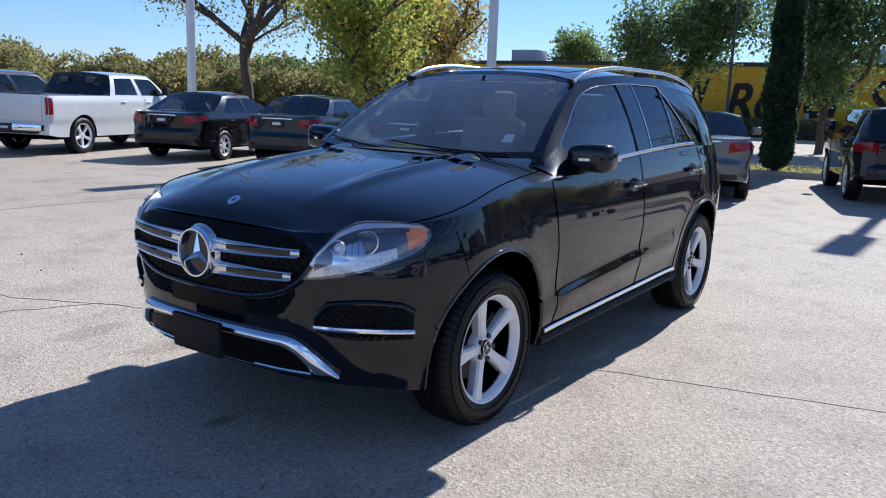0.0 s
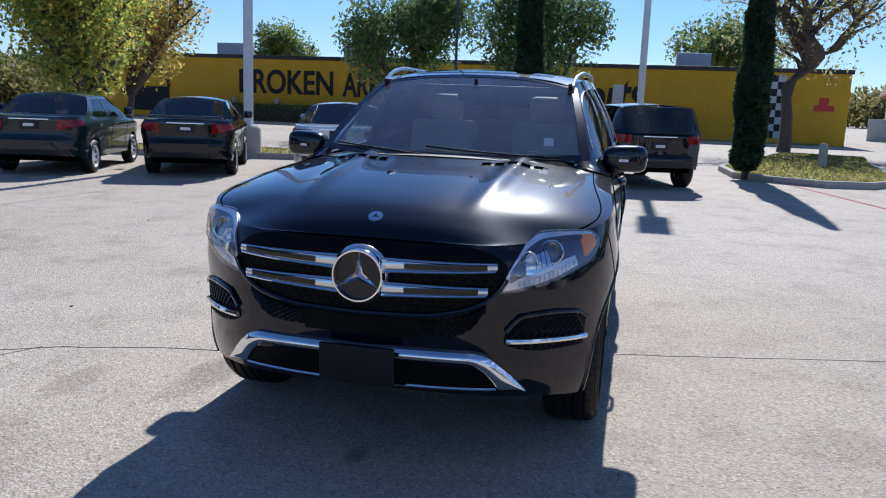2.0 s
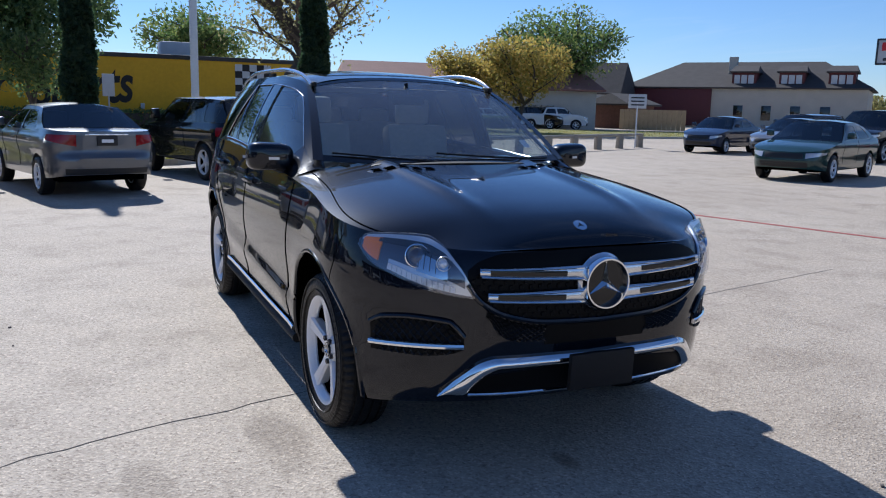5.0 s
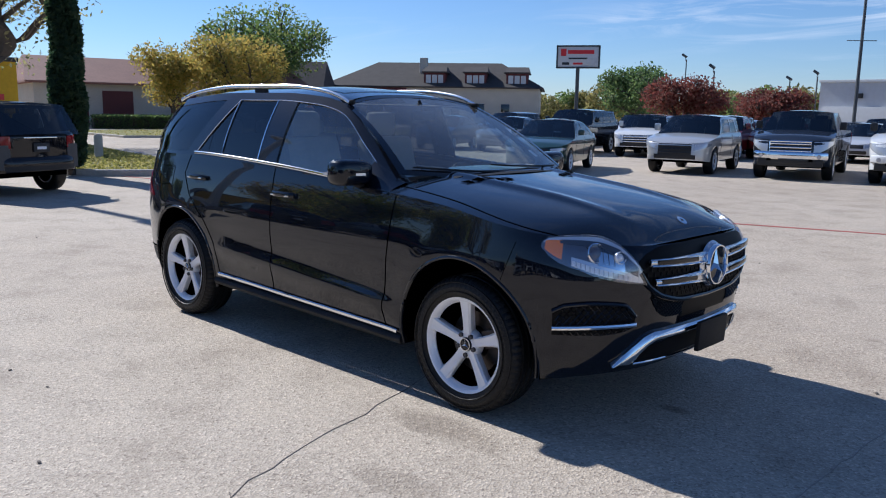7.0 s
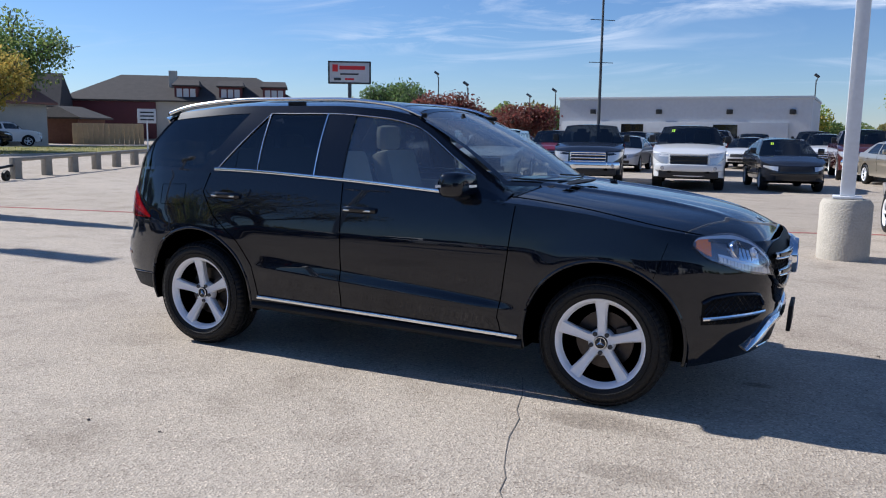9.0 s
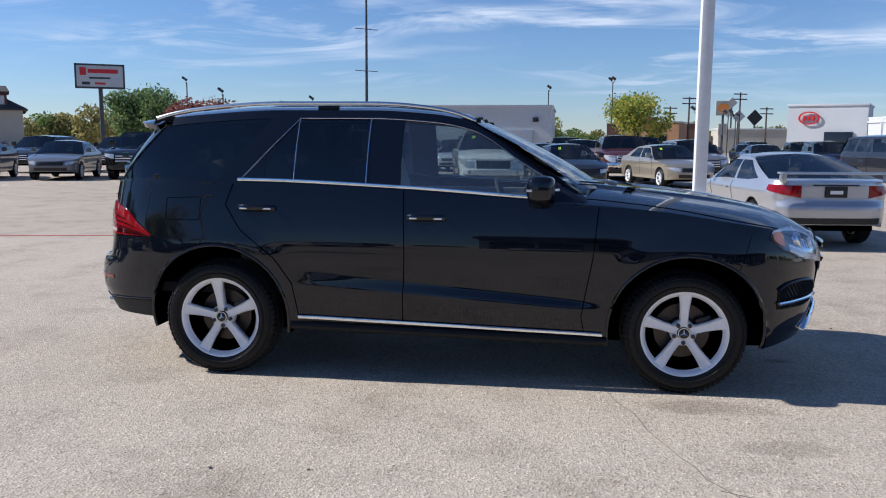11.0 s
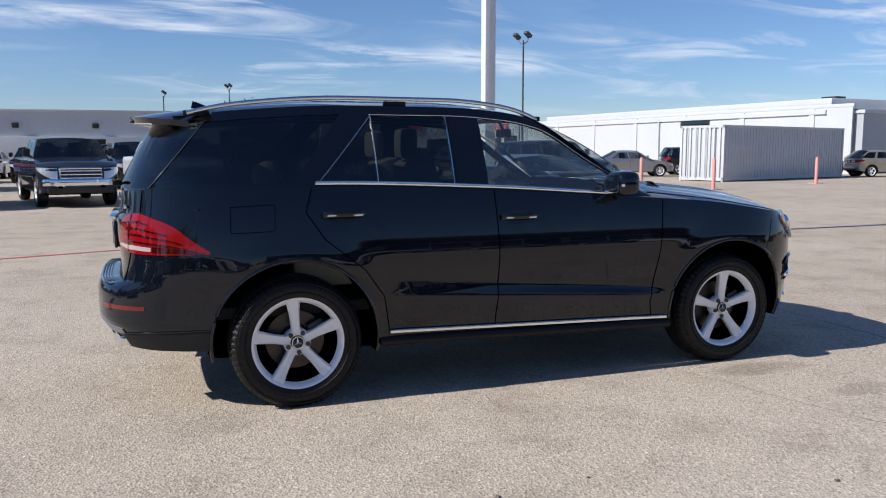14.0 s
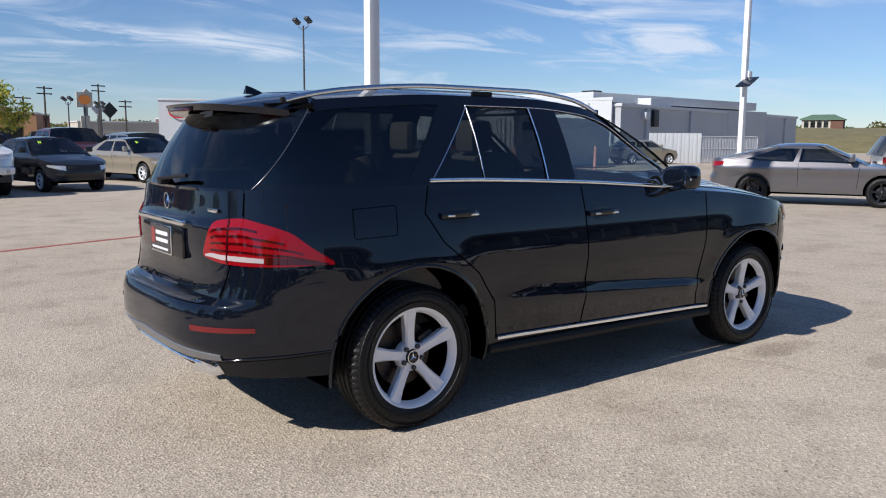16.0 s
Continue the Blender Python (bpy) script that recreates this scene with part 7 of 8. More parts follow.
far_woods("far_woods", "low distant woods on the horizon", (8, 40), 220, 5.5, (GREENL, FARL), 35, 0.5, 24, 500)
# out of view; added to close the horizon that the car reflects
far_woods("far_woods", "unseen distant woods added along the southern horizon", (260, 368), 190, 7.0, (GREENL, FARL), 37, 0.8, 46, 420)


# ---- buildings across the street ----
def house_roof(L, W, ze, zr, over, hip):
    a, b = -over, L + over
    c, d = -over, W + over
    y = W / 2
    v = [(a, c, ze), (b, c, ze), (b, d, ze), (a, d, ze), (hip, y, zr), (L - hip, y, zr), (a, c, ze - 0.15), (b, c, ze - 0.15), (b, d, ze - 0.15), (a, d, ze - 0.15)]
    return v, [(0, 1, 5, 4), (1, 2, 5), (2, 3, 4, 5), (3, 0, 4), (0, 6, 7, 1), (1, 7, 8, 2), (2, 8, 9, 3), (3, 9, 6, 0), (6, 9, 8, 7)]


shed = thing("warehouse", "low cream warehouse with a red-brown roof and maroon doors", "building", pose(-57.21, 18.15, 0, 0, 0, 78), kind="structure")
part("wall", box(0, 21, 0, 9, -0.2, 3.3), STUCCO, shed, "cream stucco wall")
part("roof", house_roof(21, 9, 3.3, 5.3, 0.6, 0.0), REDROOF, shed, "weathered red-brown roof", False)
for u, w_, h_ in ((1.0, 2.6, 2.4), (4.6, 2.2, 2.7), (9.6, 2.0, 2.6)):
    part("door", box(u, u + w_, -0.06, 0.02, 0.0, h_, 0.01), MAROON, shed, "maroon loading door", False)
for u in (15.0,):
    wd = part("window", box(u, u + 2.2, -0.05, 0.02, 0.6, 1.9, 0.01), WINDOW, shed, "dark window", False)
    for k in range(5):
        part("mullion", box(u + k * 0.54, u + 0.06 + k * 0.54, -0.08, -0.05, 0.55, 1.95), POLED, wd)
part("chimney", box(17.5, 18.9, 3.0, 4.2, 4.5, 6.0, 0.04), BRICK, shed, "brick chimney")
part("white_gate", box(-1.5, 0.4, -2.2, -2.0, 0, 1.5, 0.02), WHITEP, shed)
lodge = thing("log_house", "dark log house with a porch", "building", pose(-61.88, 47.68, 0, 0, 0, 112), kind="structure")
part("wall", box(-4, 1, -3.4, 0, -0.2, 2.3), BRICK, lodge)
part("roof", moved(house_roof(5.6, 4.4, 2.3, 3.3, 0.3, 0.6), Matrix.Translation((-4.3, -3.6, 0))), SHINGLE, lodge, "dark shingle roof", False)
for u in (-3.8, -2.2, -0.6, 0.8):
    part("porch_post", box(u, u + 0.15, 0.55, 0.7, 0, 2.3, 0.01), WOOD, lodge)
barn = thing("mansion", "large house with a dark hip roof and maroon dormers", "building", pose(-76.11, 59.33, 0, 0, 0, 36), kind="structure")
part("wall", box(0, 26, 0, 14, -0.2, 4.6), STUCCO, barn, "cream stucco wall")
part("roof", house_roof(26, 14, 4.6, 7.8, 0.5, 5.0), SHINGLE, barn, "dark shingle hip roof", False)
part("maroon_wing", box(1.0, 10.0, -0.25, 0.0, 0.2, 4.4, 0.02), MAROON, barn, "maroon boarded wall")
for u in (12.0, 17.0, 22.0):
    dm = part("dormer", box(u, u + 2.6, 0.6, 4.5, 4.7, 6.4, 0.02), MAROON, barn, "maroon dormer")
    part("dormer_roof", moved(house_roof(2.6, 4, 6.4, 7.1, 0.25, 0.0), Matrix.Translation((u, 0.5, 0))), SHINGLE, dm, "", False)
    for k in range(3):
        part("pane", box(u + 0.25 + k * 0.75, u + 0.85 + k * 0.75, 0.56, 0.62, 5.0, 6.0), WHITEP, dm)
for u in (12.5, 15.5, 18.5, 21.5):
    part("window", box(u, u + 1.0, -0.05, 0.02, 1.0, 2.6, 0.01), WINDOW, barn)
part("chimney", box(11.0, 11.9, 3.5, 4.4, 5.0, 8.2, 0.04), STUCCO, barn)
tudor = thing("tudor_house", "timbered gable house behind the trees", "building", pose(-77.12, 49.19, 0, 0, 0, 40), kind="structure")
part("wall", box(0, 8, 0, 8, -0.2, 3.6), GREYP, tudor)
part("roof", house_roof(8, 8, 3.6, 7.2, 0.4, 0.0), SHINGLE, tudor, "", False)
fence = thing("board_fence", "tan board fence panel", "fence", pose(-55.79, 43.42, 0, 0, 0, 60))
for k in range(14):
    part("board", box(k * 0.42, k * 0.42 + 0.40, -0.02, 0.02, 0, 1.8, 0.006), FENCEW, fence)
rail = thing("rail_fence", "low weathered post-and-rail fence along the lot", "fence")
pts = [(lerp(-18.9, -24.2, k / 6), lerp(10.6, 21.0, k / 6)) for k in range(7)]
for k, (x, y) in enumerate(pts):
    part("post", box(x - 0.12, x + 0.12, y - 0.12, y + 0.12, -0.05, 0.62, 0.02), WOOD, rail)
    if k:
        part("rail", tube([(pts[k - 1][0], pts[k - 1][1], 0.56), (x, y, 0.56)], 0.065, 8), WOOD, rail)
post2 = solid("fence_post", box(-0.16, 0.16, -0.16, 0.16, -0.05, 0.85, 0.03), WOOD, "short weathered timber post at the lot's edge", "post", pose(-32.42, 31.68, 0))
nsign = thing("notice_sign", "small white notice on a thin post", "sign", pose(-23.6, 20.3, 0, 0, 0, -30))
part("post", tube([(0, 0, -0.05), (0, 0, 2.0)], 0.03, 6), POLEW, nsign)
pn = part("panel", box(-0.02, 0.02, -0.38, 0.38, 1.7, 2.3, 0.01), WHITEP, nsign)
for z in (2.15, 2.0, 1.85):
    part("text_bar", box(0.02, 0.03, -0.28, 0.28, z - 0.03, z + 0.03), LAMPDK, pn)
axle = thing("trailer_dolly", "small wheeled trailer dolly at the fence end", "trailer", pose(-18.7, 10.1, 0, 0, 0, 115))
part("beam", tube([(-0.5, 0, 0.15), (-0.4, 0, 0.34), (0.9, 0, 0.42)], 0.04, 6), UNDER, axle)
for s in (-0.3, 0.3):
    part("wheel", moved(lathe([(0.05, -0.05), (0.15, -0.05), (0.15, 0.05), (0.05, 0.05)], 16), Matrix.Translation((-0.5, s, 0.15))), RUBBER, axle)
bol = solid("bollard", lathe([(0.0, 0.0), (0.12, 0.0), (0.12, 0.62), (0.09, 0.68), (0.0, 0.69)], 16, "z"), CEMENT, "short concrete bollard on the grass island", "bollard", pose(-19.18, 6.12, 0.1))
wsign = thing("parking_sign", "grey sign panel on a post beside the yellow hall", "sign", pose(-39.22, -0.13, 0.1, 0, 0, 20))
part("post", tube([(0, 0, -0.05), (0, 0, 2.6)], 0.04, 6), GREYP, wsign)
part("panel", box(-0.03, 0.03, -0.3, 0.3, 1.6, 2.7, 0.01), GREYP, wsign)

# ---- roadside signboard ----
sg = thing("signboard", "white roadside signboard with plain coloured bars on a post", "sign", pose(-26.10, 40.18, 0, 0, 0, 29))
part("post", tube([(0, 0, -0.1), (0, 0, 4.8)], 0.12, 8), POLED, sg)
pan = part("panel", box(-1.3, 1.3, -0.14, 0.14, 4.55, 5.85, 0.03), WHITEP, sg)
part("frame", join(box(-1.36, 1.36, -0.17, 0.17, 5.82, 5.92), box(-1.36, 1.36, -0.17, 0.17, 4.48, 4.58), box(-1.38, -1.28, -0.17, 0.17, 4.5, 5.9), box(1.28, 1.38, -0.17, 0.17, 4.5, 5.9)), LAMPDK, pan)
for a, b, c, d, m_ in ((-0.65, 1.0, 5.38, 5.62, REDSIGN), (-1.1, -0.75, 5.25, 5.7, REDSIGN), (-0.6, 0.6, 5.05, 5.15, LAMPDK), (-1.0, -0.55, 4.70, 4.86, LAMPDK), (0.5, 1.1, 4.68, 5.1, GREYP), (-0.3, 0.3, 4.72, 4.84, REDSIGN)):
    part("sign_bar", box(a, b, -0.16, -0.141, c, d), m_, pan)


# ---- showroom buildings ----
def slab(name, label, x0, y0, x1, y1, depth, h, material, ribs=0, cap=True):
    L, a = math.hypot(x1 - x0, y1 - y0), math.degrees(math.atan2(y1 - y0, x1 - x0))
    b = thing(name, label, "building", pose(x0, y0, 0, 0, 0, a), kind="structure")
    part("wall", box(0, L, 0, depth, -0.2, h), material, b)
    if cap:
        part("roof_edge", box(-0.1, L + 0.1, -0.12, depth + 0.1, h, h + 0.22, 0.02), WHITEP, b)
    for k in range(ribs):
        u = (k + 0.5) * L / ribs
        part("pier", box(u - 0.22, u + 0.22, -0.18, 0.0, 0, h - 0.02, 0.01), material, b)
    return b


gb = slab("grey_showroom", "long pale grey flat-roofed showroom", -21.0, 68.95, 0.7, 68.4, 14, 4.6, GREYP)
for u in (3, 9, 15, 20):
    part("wall_lamp", box(u, u + 0.5, -0.2, 0, 3.3, 3.7, 0.04), UNDER, gb)
part("lower_band", box(0.4, 20, -0.35, 0, -0.1, 2.6, 0.02), WHITEP, gb)
for u in (6.0, 14.0):
    part("door", box(u, u + 2.0, -0.40, -0.34, 0, 2.4), WINDOW, gb)
kb = slab("dealer_block", "white entrance block with a red oval sign", 26.78, 89.55, 34.08, 86.38, 8, 5.6, WHITEP, 0)
part("oval_sign", moved(lathe([(0.78, -0.10), (0.95, -0.10), (0.95, -0.2), (0.78, -0.2), (0.78, -0.10)], 28), Matrix.Translation((2.2, -0.05, 4.3)) @ Matrix.Diagonal((1.15, 1, 0.75, 1))), REDSIGN, kb, "red oval sign ring")
for u in (1.75, 2.2, 2.65):
    part("sign_bar", box(u - 0.14, u + 0.14, -0.22, -0.10, 4.02, 4.58, 0.02), REDSIGN, kb)
part("entrance", box(3.8, 6.6, -0.25, 0.0, 0.0, 2.8, 0.02), WINDOW, kb, "dark glass entrance")
wb_ = slab("white_showroom", "long white service building with shallow piers", 34.07, 85.86, 38.89, 33.02, -0.1, 4.1, WHITEP, 9)
# greyer than the white front: the shaded south end is put into the colour
part("hall_body", box(0, 51.2, 0, 26, -0.2, 4.0), SHADEDW, wb_)
part("upper_roof", box(18.0, 51.2, 0.3, 24, 4.1, 4.75, 0.03), WHITEP, wb_)
w = lettering("SERVICE", 1.15, REDSIGN, wb_, Matrix.Identity(4), 0.0, 0.06, "lettering", 0.02)
w_x0, w_x1 = min(v.co.x for v in w.data.vertices), max(v.co.x for v in w.data.vertices)
w.matrix_local = Matrix.Translation((6.9, -0.32, 3.55)) @ pose(0, 0, 0, 90, 0, 0) @ Matrix.Diagonal((4.6 / (w_x1 - w_x0), 1, 1, 1)) @ Matrix.Translation((-w_x0, 0, 0))
part("sign_panel", box(6.3, 12.2, -0.24, -0.1, 3.1, 4.62, 0.02), WHITEP, wb_, "white panel behind the red word")
part("service_door", box(6.5, 9.5, -0.25, -0.1, 0, 2.8, 0.02), WINDOW, wb_)
part("service_door", box(10.5, 13.0, -0.25, -0.1, 0, 3.0, 0.02), UNDER, wb_)
# thin grey strips that stand in for the shadow lines beside the piers
for u in (0, 3, 6):
    part("downpipe", box(3.0 + u * 5.4, 3.12 + u * 5.4, -0.26, -0.1, 0.0, 3.9), GREYP, wb_)
part("eave_band", box(0.0, 51.2, -0.22, -0.1, 3.72, 3.98), WHITEP, wb_, "white eave band")
part("high_window", box(38.0, 41.0, -0.24, -0.1, 3.2, 3.7, 0.02), WINDOW, wb_)
part("roof_vent", box(46.5, 47.7, 5.0, 6.0, 4.7, 5.2, 0.03), UNDER, wb_)
# this south-facing wall has its shade in the grey as well
eb = slab("grey_wing", "rear wing of the service building, coloured grey for shade", 39.28, 32.61, 76.41, 40.98, 3, 3.7, SHADEDW, 5)
part("upper_block", box(5.5, 9.0, 0.5, 6.0, 3.7, 4.5, 0.03), WHITEP, eb)
part("wall_fan", box(3.0, 3.6, -0.4, 0, 2.9, 3.4, 0.05), WHITEP, eb)
part("power_box", box(4.6, 5.4, -0.25, 0, 2.4, 3.6, 0.03), UNDER, eb)
ct = thing("shipping_container", "long white corrugated steel shipping container", "container", pose(22.71, 25.04, 0, 0, 0, 16))
CL = 10.6
# body and side ribs greyer than the doors: the long side's shade as colour
part("box_body", box(0.06, CL - 0.06, 0.06, 2.38, 0.12, 2.55, 0.02), GREYP, ct)
part("frame", join(*[box(a, a + 0.12, b, b + 0.12, 0.0, 2.6, 0.01) for a in (0, CL - 0.12) for b in (0, 2.32)], box(0, CL, 0, 0.1, 2.48, 2.6), box(0, CL, 0, 0.1, 0.05, 0.2), box(0, 0.1, 0, 2.44, 2.48, 2.6), box(0, 0.1, 0, 2.44, 0.05, 0.2)), WHITEP, ct)
for k in range(43):
    part("rib", box(0.2 + k * 0.238, 0.32 + k * 0.238, 0.035, 0.08, 0.2, 2.48, 0.012), GREYP, ct)
for k in range(8):
    part("door_rib", box(-0.01, 0.08, 0.2 + k * 0.27, 0.32 + k * 0.27, 0.2, 2.48, 0.012), WHITEP, ct)
for b in (0.5, 0.95, 1.5, 1.95):
    part("lock_rod", tube([(-0.03, b, 0.15), (-0.03, b, 2.5)], 0.022, 6), GREYP, ct)
PINK = mat("faded_red_bollard", (0.62, 0.30, 0.26), 0.7, vary=0.1)
for x, y in ((17.54, 19.25), (25.44, 22.27), (16.33, 22.11)):
    solid("bollard", join(lathe([(0.0, 0.0), (0.07, 0.0), (0.07, 1.1), (0.04, 1.16), (0.0, 1.17)], 12, "z"), box(-0.22, 0.22, -0.22, 0.22, -0.02, 0.03, 0.01)), PINK, "slim faded red traffic bollard", "bollard", pose(x, y, 0), group="bollards before the container")
wf = thing("metal_fence", "white ribbed metal fence", "fence", pose(38.14, 29.24, 0, 0, 0, -35))
for k in range(13):
    part("sheet", box(k * 0.26, k * 0.26 + 0.25, -0.03 - 0.02 * (k % 2), 0.02, 0, 1.9, 0.008), WHITEP, wf)
gf = thing("mesh_gate", "grey mesh gate beside the ribbed fence", "gate", pose(40.90, 27.29, 0, 0, 0, -10))
part("gate_frame", join(tube([(0, 0, 0.05), (0, 0, 1.7), (5, 0, 1.7), (5, 0, 0.05)], 0.04, 6), tube([(0, 0, 0.9), (5, 0, 0.9)], 0.03, 6)), GREYP, gf)
for k in range(20):
    part("slat", box(0.1 + k * 0.245, 0.27 + k * 0.245, -0.01, 0.01, 0.08, 1.66), GREYP, gf)
bikes = thing("motorcycle", "dark motorcycle parked by the container", "motorcycle", pose(35.12, 29.67, 0, 0, 0, 350))
for s in (-0.65, 0.65):
    part("wheel", moved(lathe([(0.2, -0.06), (0.31, -0.06), (0.31, 0.06), (0.2, 0.06)], 18), Matrix.Translation((s, 0, 0.31))), RUBBER, bikes)
part("frame", join(tube([(-0.65, 0, 0.31), (-0.2, 0, 0.75), (0.35, 0, 0.8), (0.65, 0, 0.31)], 0.07, 6), box(-0.35, 0.3, -0.13, 0.13, 0.35, 0.85, 0.05), tube([(0.35, -0.3, 1.05), (0.45, 0, 0.95), (0.35, 0.3, 1.05)], 0.02, 6)), UNDER, bikes)
# unseen dealership front and cars on the lot's open side, added for reflections
dl = slab("dealership", "unseen pale building with dark windows, added for door reflections", 44.0, -27.0, -2.0, -27.0, 12, 4.4, GREYP)
for k in range(11):
    wn_ = part("shop_window", box(1.0 + k * 4.1, 4.6 + k * 4.1, -0.06, 0.02, 0.3, 3.4, 0.01), WINDOW, dl, "dark shop window")
    part("mullion", box(2.75 + k * 4.1, 2.85 + k * 4.1, -0.10, -0.05, 0.3, 3.4), POLEW, wn_)
part("canopy", box(0.0, 46.0, -3.0, 0.0, 3.5, 3.9, 0.03), DARKCAP, dl, "dark flat canopy")
for k, (i_, x) in enumerate(((3, 0.5), (1, 3.6), (7, 6.8), (5, 10.0), (8, 13.2), (10, 16.4), (0, 19.6))):
    copy_thing(proto[i_], pose(x, -17.5 - 0.2 * (k % 2), 0, 0, 0, 88 + 2 * (k % 3)))
# roadside signs and shops far off
for x, y, h, w_, m_ in ((30.45, 135.98, 8.2, 0.9, STUCCO), (28.46, 121.55, 5.5, 1.0, WHITEP), (36.17, 144.14, 6.0, 1.4, UNDER)):
    s = thing("roadside_sign", "distant roadside sign on a tall post", "sign", pose(x, y, 0, 0, 0, 10), "roadside signs on the horizon")
    part("post", tube([(0, 0, -0.1), (0, 0, h)], 0.14, 6), POLED, s)
    part("panel", moved(lathe([(0.0, -0.15), (w_, -0.15), (w_, 0.15), (0.0, 0.15)], 20 if m_ is REDSIGN else 4), Matrix.Translation((0, 0, h))), m_, s)
for x, y, w_, d_, h, m_, lab in ((9.85, 132.12, 14, 8, 4.6, BRICK, "distant brick shop"), (26.54, 125.69, 22, 8, 3.6, STUCCO, "distant beige shop"), (49.42, 154.38, 16, 8, 5.0, BRICK, "distant brick restaurant")):
    slab("shop", lab + " along the road", x, y, x + w_, y - 1, d_, h, m_)

# grassy rise beyond the service building, with a small pavilion on it
PROFILE = curve((-20.0, -0.3), (-12.0, 1.3), (-4.0, 2.3), (10.0, 3.2), (22.0, 3.55), (60.0, 3.7))
bank = thing("grass_bank", "dry grassy rise beyond the lot", "bank", pose(115.9, 46.5, 0, 0, 0, -67), kind="structure")
part("turf_slope", grid(lambda i, j: (-20 + i * 2.5, -20 + j * 4.0, PROFILE(-20 + j * 4.0) * min(1, (40 - i) / 8) + 0.12 * math.sin(i * 1.7 + j)), 40, 20), mat("dry_brown_grass", (0.17, 0.145, 0.065), 0.95, vary=0.35, scale=0.4), bank, "dry brown grass")
pav = thing("pavilion", "small cream pavilion with a green hip roof on the rise", "building", pose(115.9, 46.5, 3.3, 0, 0, -67) @ Matrix.Translation((-16.0, 19.5, 0)), kind="structure")
part("wall", box(0, 6.2, 0, 4, -0.6, 1.75), STUCCO, pav)
part("end_wall", box(4.4, 6.3, -0.08, 4.1, -0.6, 1.75), BRICK, pav, "brick end wall")
part("roof", moved(house_roof(6.2, 4, 1.75, 2.55, 0.35, 1.4), Matrix.Identity(4)), mat("green_roof_sheet", (0.10, 0.17, 0.11), 0.6, vary=0.1), pav, "green sheet roof", False)
for u in (0.35, 1.35, 2.35, 3.35):
    part("window", join(box(u, u + 0.7, -0.05, 0.02, 0.35, 1.15), moved(lathe([(0.0, -0.05), (0.35, -0.05), (0.35, 0.02)], 16), Matrix.Translation((u + 0.35, 0, 1.15)))), WINDOW, pav, "arched dark window")

for x, y, h in ((17.94, 117.58, 6.8), (20.57, 117.38, 8.2), (28.45, 120.82, 9.0), (33.24, 124.57, 7.0)):
    p = thing("utility_pole", "distant wooden utility pole with cross arms", "utility pole", pose(x, y, 0, 0, 0, 20), "utility poles along the road")
    part("pole", tube([(0, 0, -0.1), (0, 0, h)], [0.16, 0.11], 7), BARK, p)
    for k in (0.25, 1.0):
        part("cross_arm", box(-1.1, 1.1, -0.06, 0.06, h - k - 0.08, h - k + 0.08), BARK, p)
s = thing("roadside_sign", "tall roadside sign with a pale panel and an orange oval", "sign", pose(24.15, 111.26, 0, 0, 0, 8), "roadside signs on the horizon")
part("post", tube([(0, 0, -0.1), (0, 0, 6.3)], 0.16, 6), POLED, s)
pn = part("panel", box(-1.05, 1.05, -0.12, 0.12, 5.3, 7.3, 0.05), STUCCO, s)
part("sign_oval", moved(lathe([(0.0, -0.16), (0.8, -0.16), (0.8, -0.1)], 20), Matrix.Translation((0, 0, 6.3)) @ Matrix.Diagonal((1, 1, 0.8, 1))), AMBER, pn)
part("lower_panel", box(-0.6, 0.6, -0.13, 0.1, 2.6, 4.2, 0.04), STUCCO, s)
TAN = mat("orange_stucco", (0.36, 0.20, 0.11), 0.85, vary=0.1, scale=0.7)
b = slab("shop", "distant orange stucco restaurant along the road", 11.42, 116.61, 18.81, 114.40, 8, 4.4, TAN)
part("gable", box(1.5, 4.5, -0.15, 2, 4.4, 5.2, 0.05), BRICK, b)
part("window", box(3.0, 6.0, -0.06, 0.0, 0.6, 2.6), WINDOW, b)

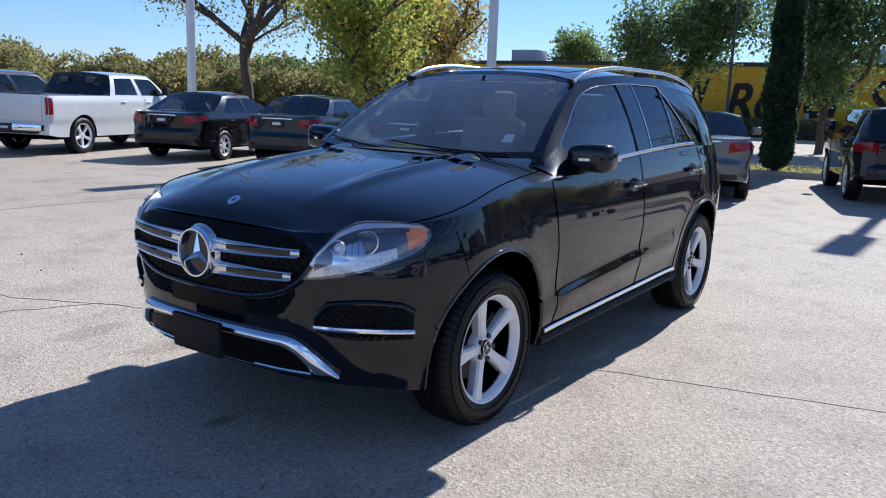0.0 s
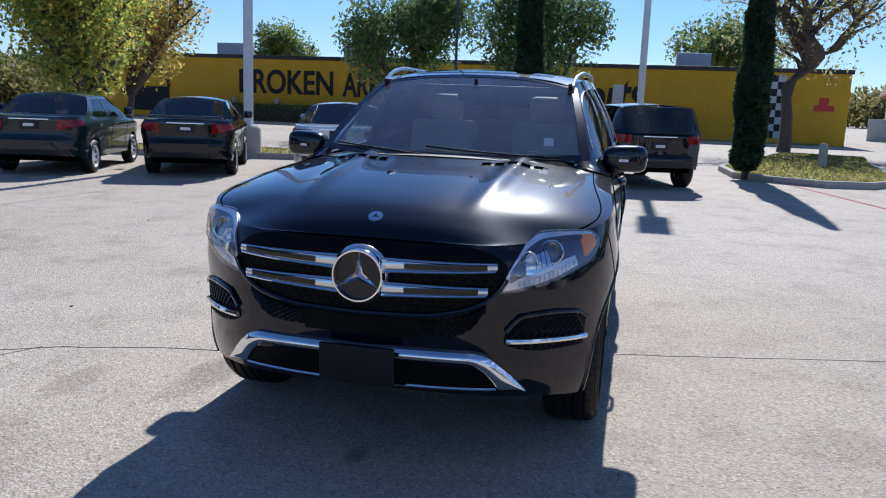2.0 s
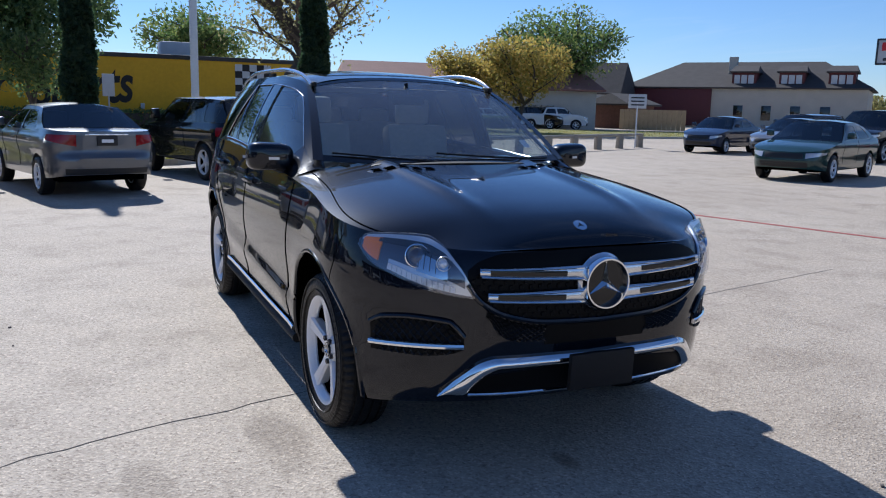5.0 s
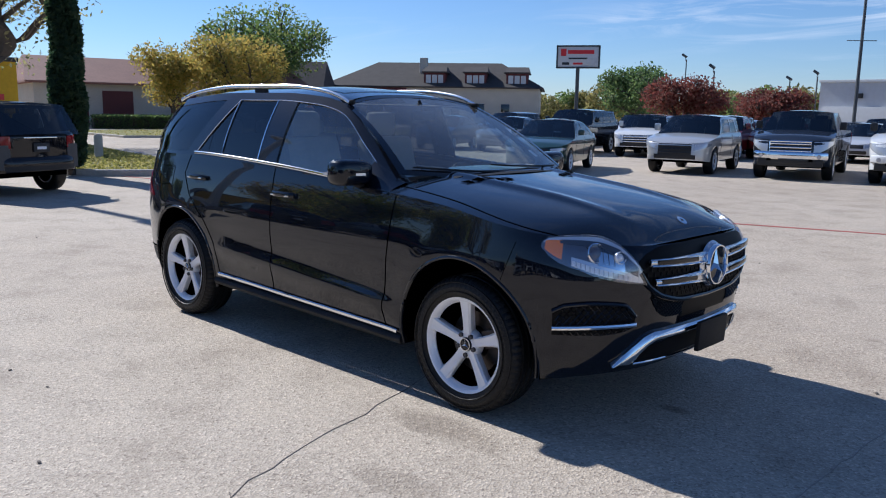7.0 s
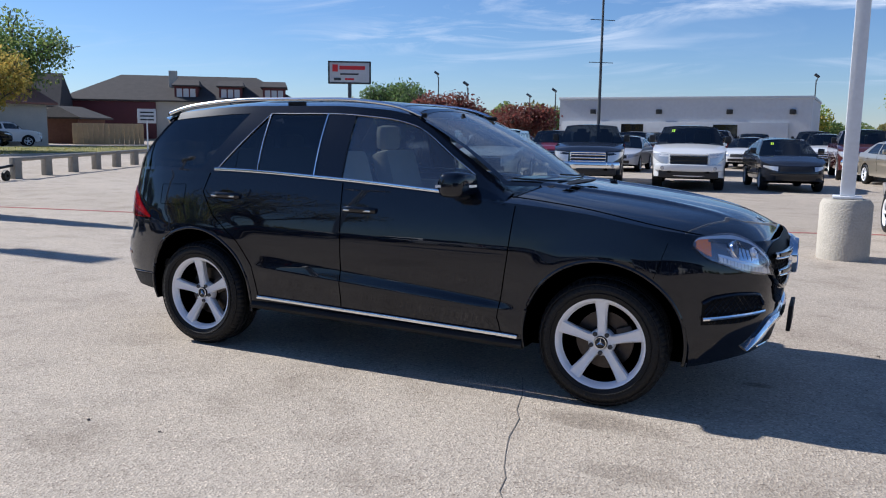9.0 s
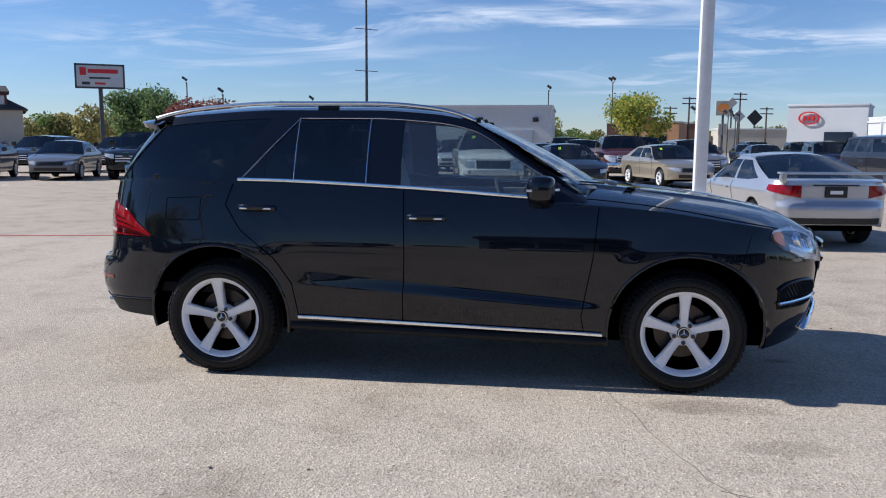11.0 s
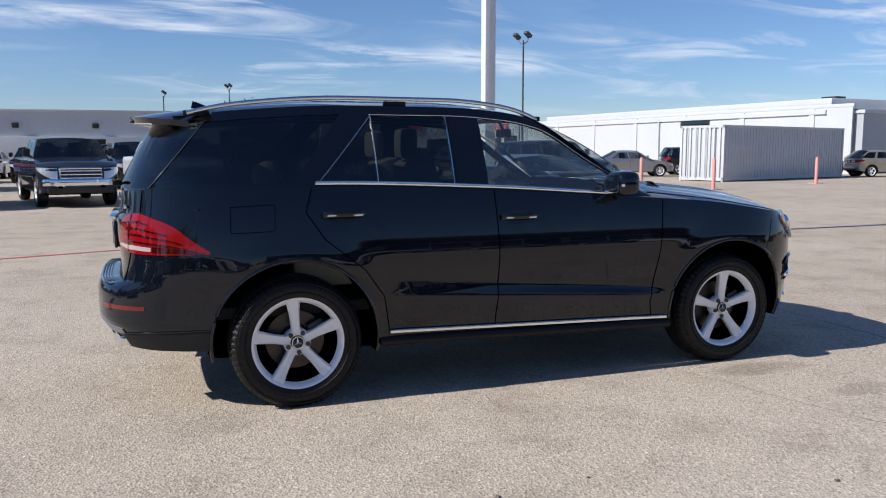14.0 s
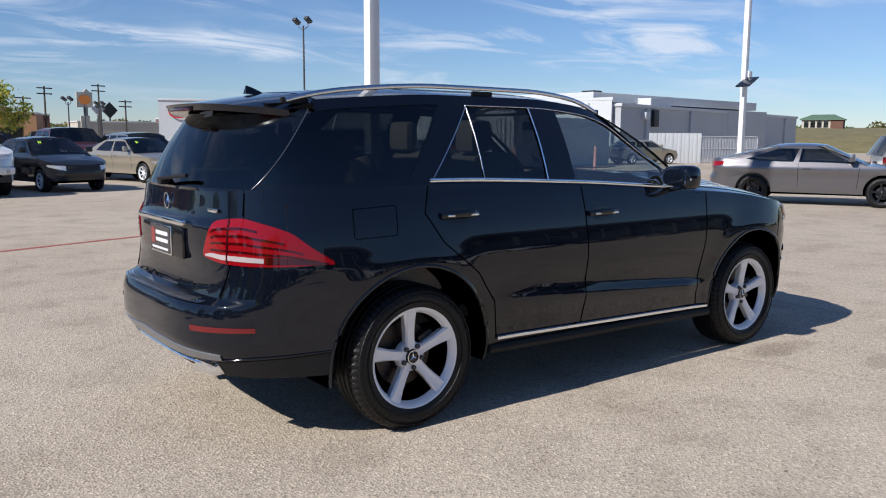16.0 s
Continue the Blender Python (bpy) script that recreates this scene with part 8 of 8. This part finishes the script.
# ---- marks on the ground ----
def ribbon(name, pts, w_, material, label, z=0.004, jag=0.0, seed=1):
    r = random.Random(seed)
    full = []
    for (a, b), (c, d) in zip(pts, pts[1:]):
        k = max(1, int(math.hypot(c - a, d - b) / (0.12 if jag else 3)))
        full += [(lerp(a, c, i / k) + r.uniform(-jag, jag), lerp(b, d, i / k) + r.uniform(-jag, jag)) for i in range(k)]
    full.append(pts[-1])
    vs, fs = [], []
    for i, p in enumerate(full):
        a, b = Vector(full[max(i - 1, 0)]), Vector(full[min(i + 1, len(full) - 1)])
        n = (b - a).normalized()
        ww = w_ * (r.uniform(0.4, 1.3) if jag else 1) / 2
        for s in (1, -1):
            q = Vector(p) + Vector((-n.y, n.x)) * ww * s
            vs += [(q.x, q.y, z), (q.x, q.y, -0.01)]
    for i in range(len(full) - 1):
        a, b = i * 4, i * 4 + 4
        fs += [(a, b, b + 2, a + 2), (a, a + 1, b + 1, b), (a + 2, b + 2, b + 3, a + 3)]
    return solid(name, (vs, fs), material, label, "ground marking", kind="structure", smooth=False)


CRACK = mat("crack_dirt", (0.21, 0.185, 0.155), 0.95)
JOINT = mat("sealed_joint", (0.34, 0.30, 0.25), 0.95, vary=0.2, scale=8)
ribbon("red_line", [(-14.12, 4.34), (-6.40, 6.02), (1.05, 8.46), (4.25, 9.53)], 0.10, REDLINE, "faded red painted line across the lot")
ribbon("crack", [(0.9, -0.6), (1.05, -1.05), (1.2, -1.7), (1.42, -2.3), (1.75, -2.9), (1.9, -3.6)], 0.004, CRACK, "thin jagged crack in the concrete", 0.003, 0.02, 3)
ribbon("crack", [(1.42, -2.3), (1.9, -2.55), (2.6, -2.7)], 0.004, CRACK, "thin jagged crack in the concrete", 0.003, 0.02, 4)
ribbon("joint", [(0.95, -0.4), (0.35, 1.07), (-0.1, 2.75), (-0.6, 5.0)], 0.005, JOINT, "dark joint between two pours of concrete", 0.003, 0.006, 5)
ribbon("joint", [(-9, -6.5), (-5.0, -6.9), (-1, -7.0), (6.0, -7.2)], 0.006, JOINT, "dark joint between two pours of concrete", 0.003, 0.006, 6)
ribbon("joint", [(3.9, 9.0), (3.3, 3.0), (3.0, -3.0), (3.3, -9.0)], 0.005, JOINT, "dark joint between two pours of concrete", 0.003, 0.01, 7)
PEB = mat("loose_gravel", (0.16, 0.14, 0.12), 0.95, vary=0.3, scale=10)
g_ = np.random.default_rng(9)
specks = []
for k in range(36):
    a, d = g_.uniform(0, 2 * math.pi), g_.uniform(2.3, 9)
    s = g_.uniform(0.004, 0.011)
    specks.append(moved(box(-s, s, -s * 0.7, s * 0.7, -0.002, s * 0.8, s * 0.3), pose(d * math.cos(a), d * math.sin(a), 0.001, 0, 0, math.degrees(a * 7))))
solid("loose_grit", join(*specks), PEB, "scattered grit and small leaves on concrete", "grit", kind="stuff")
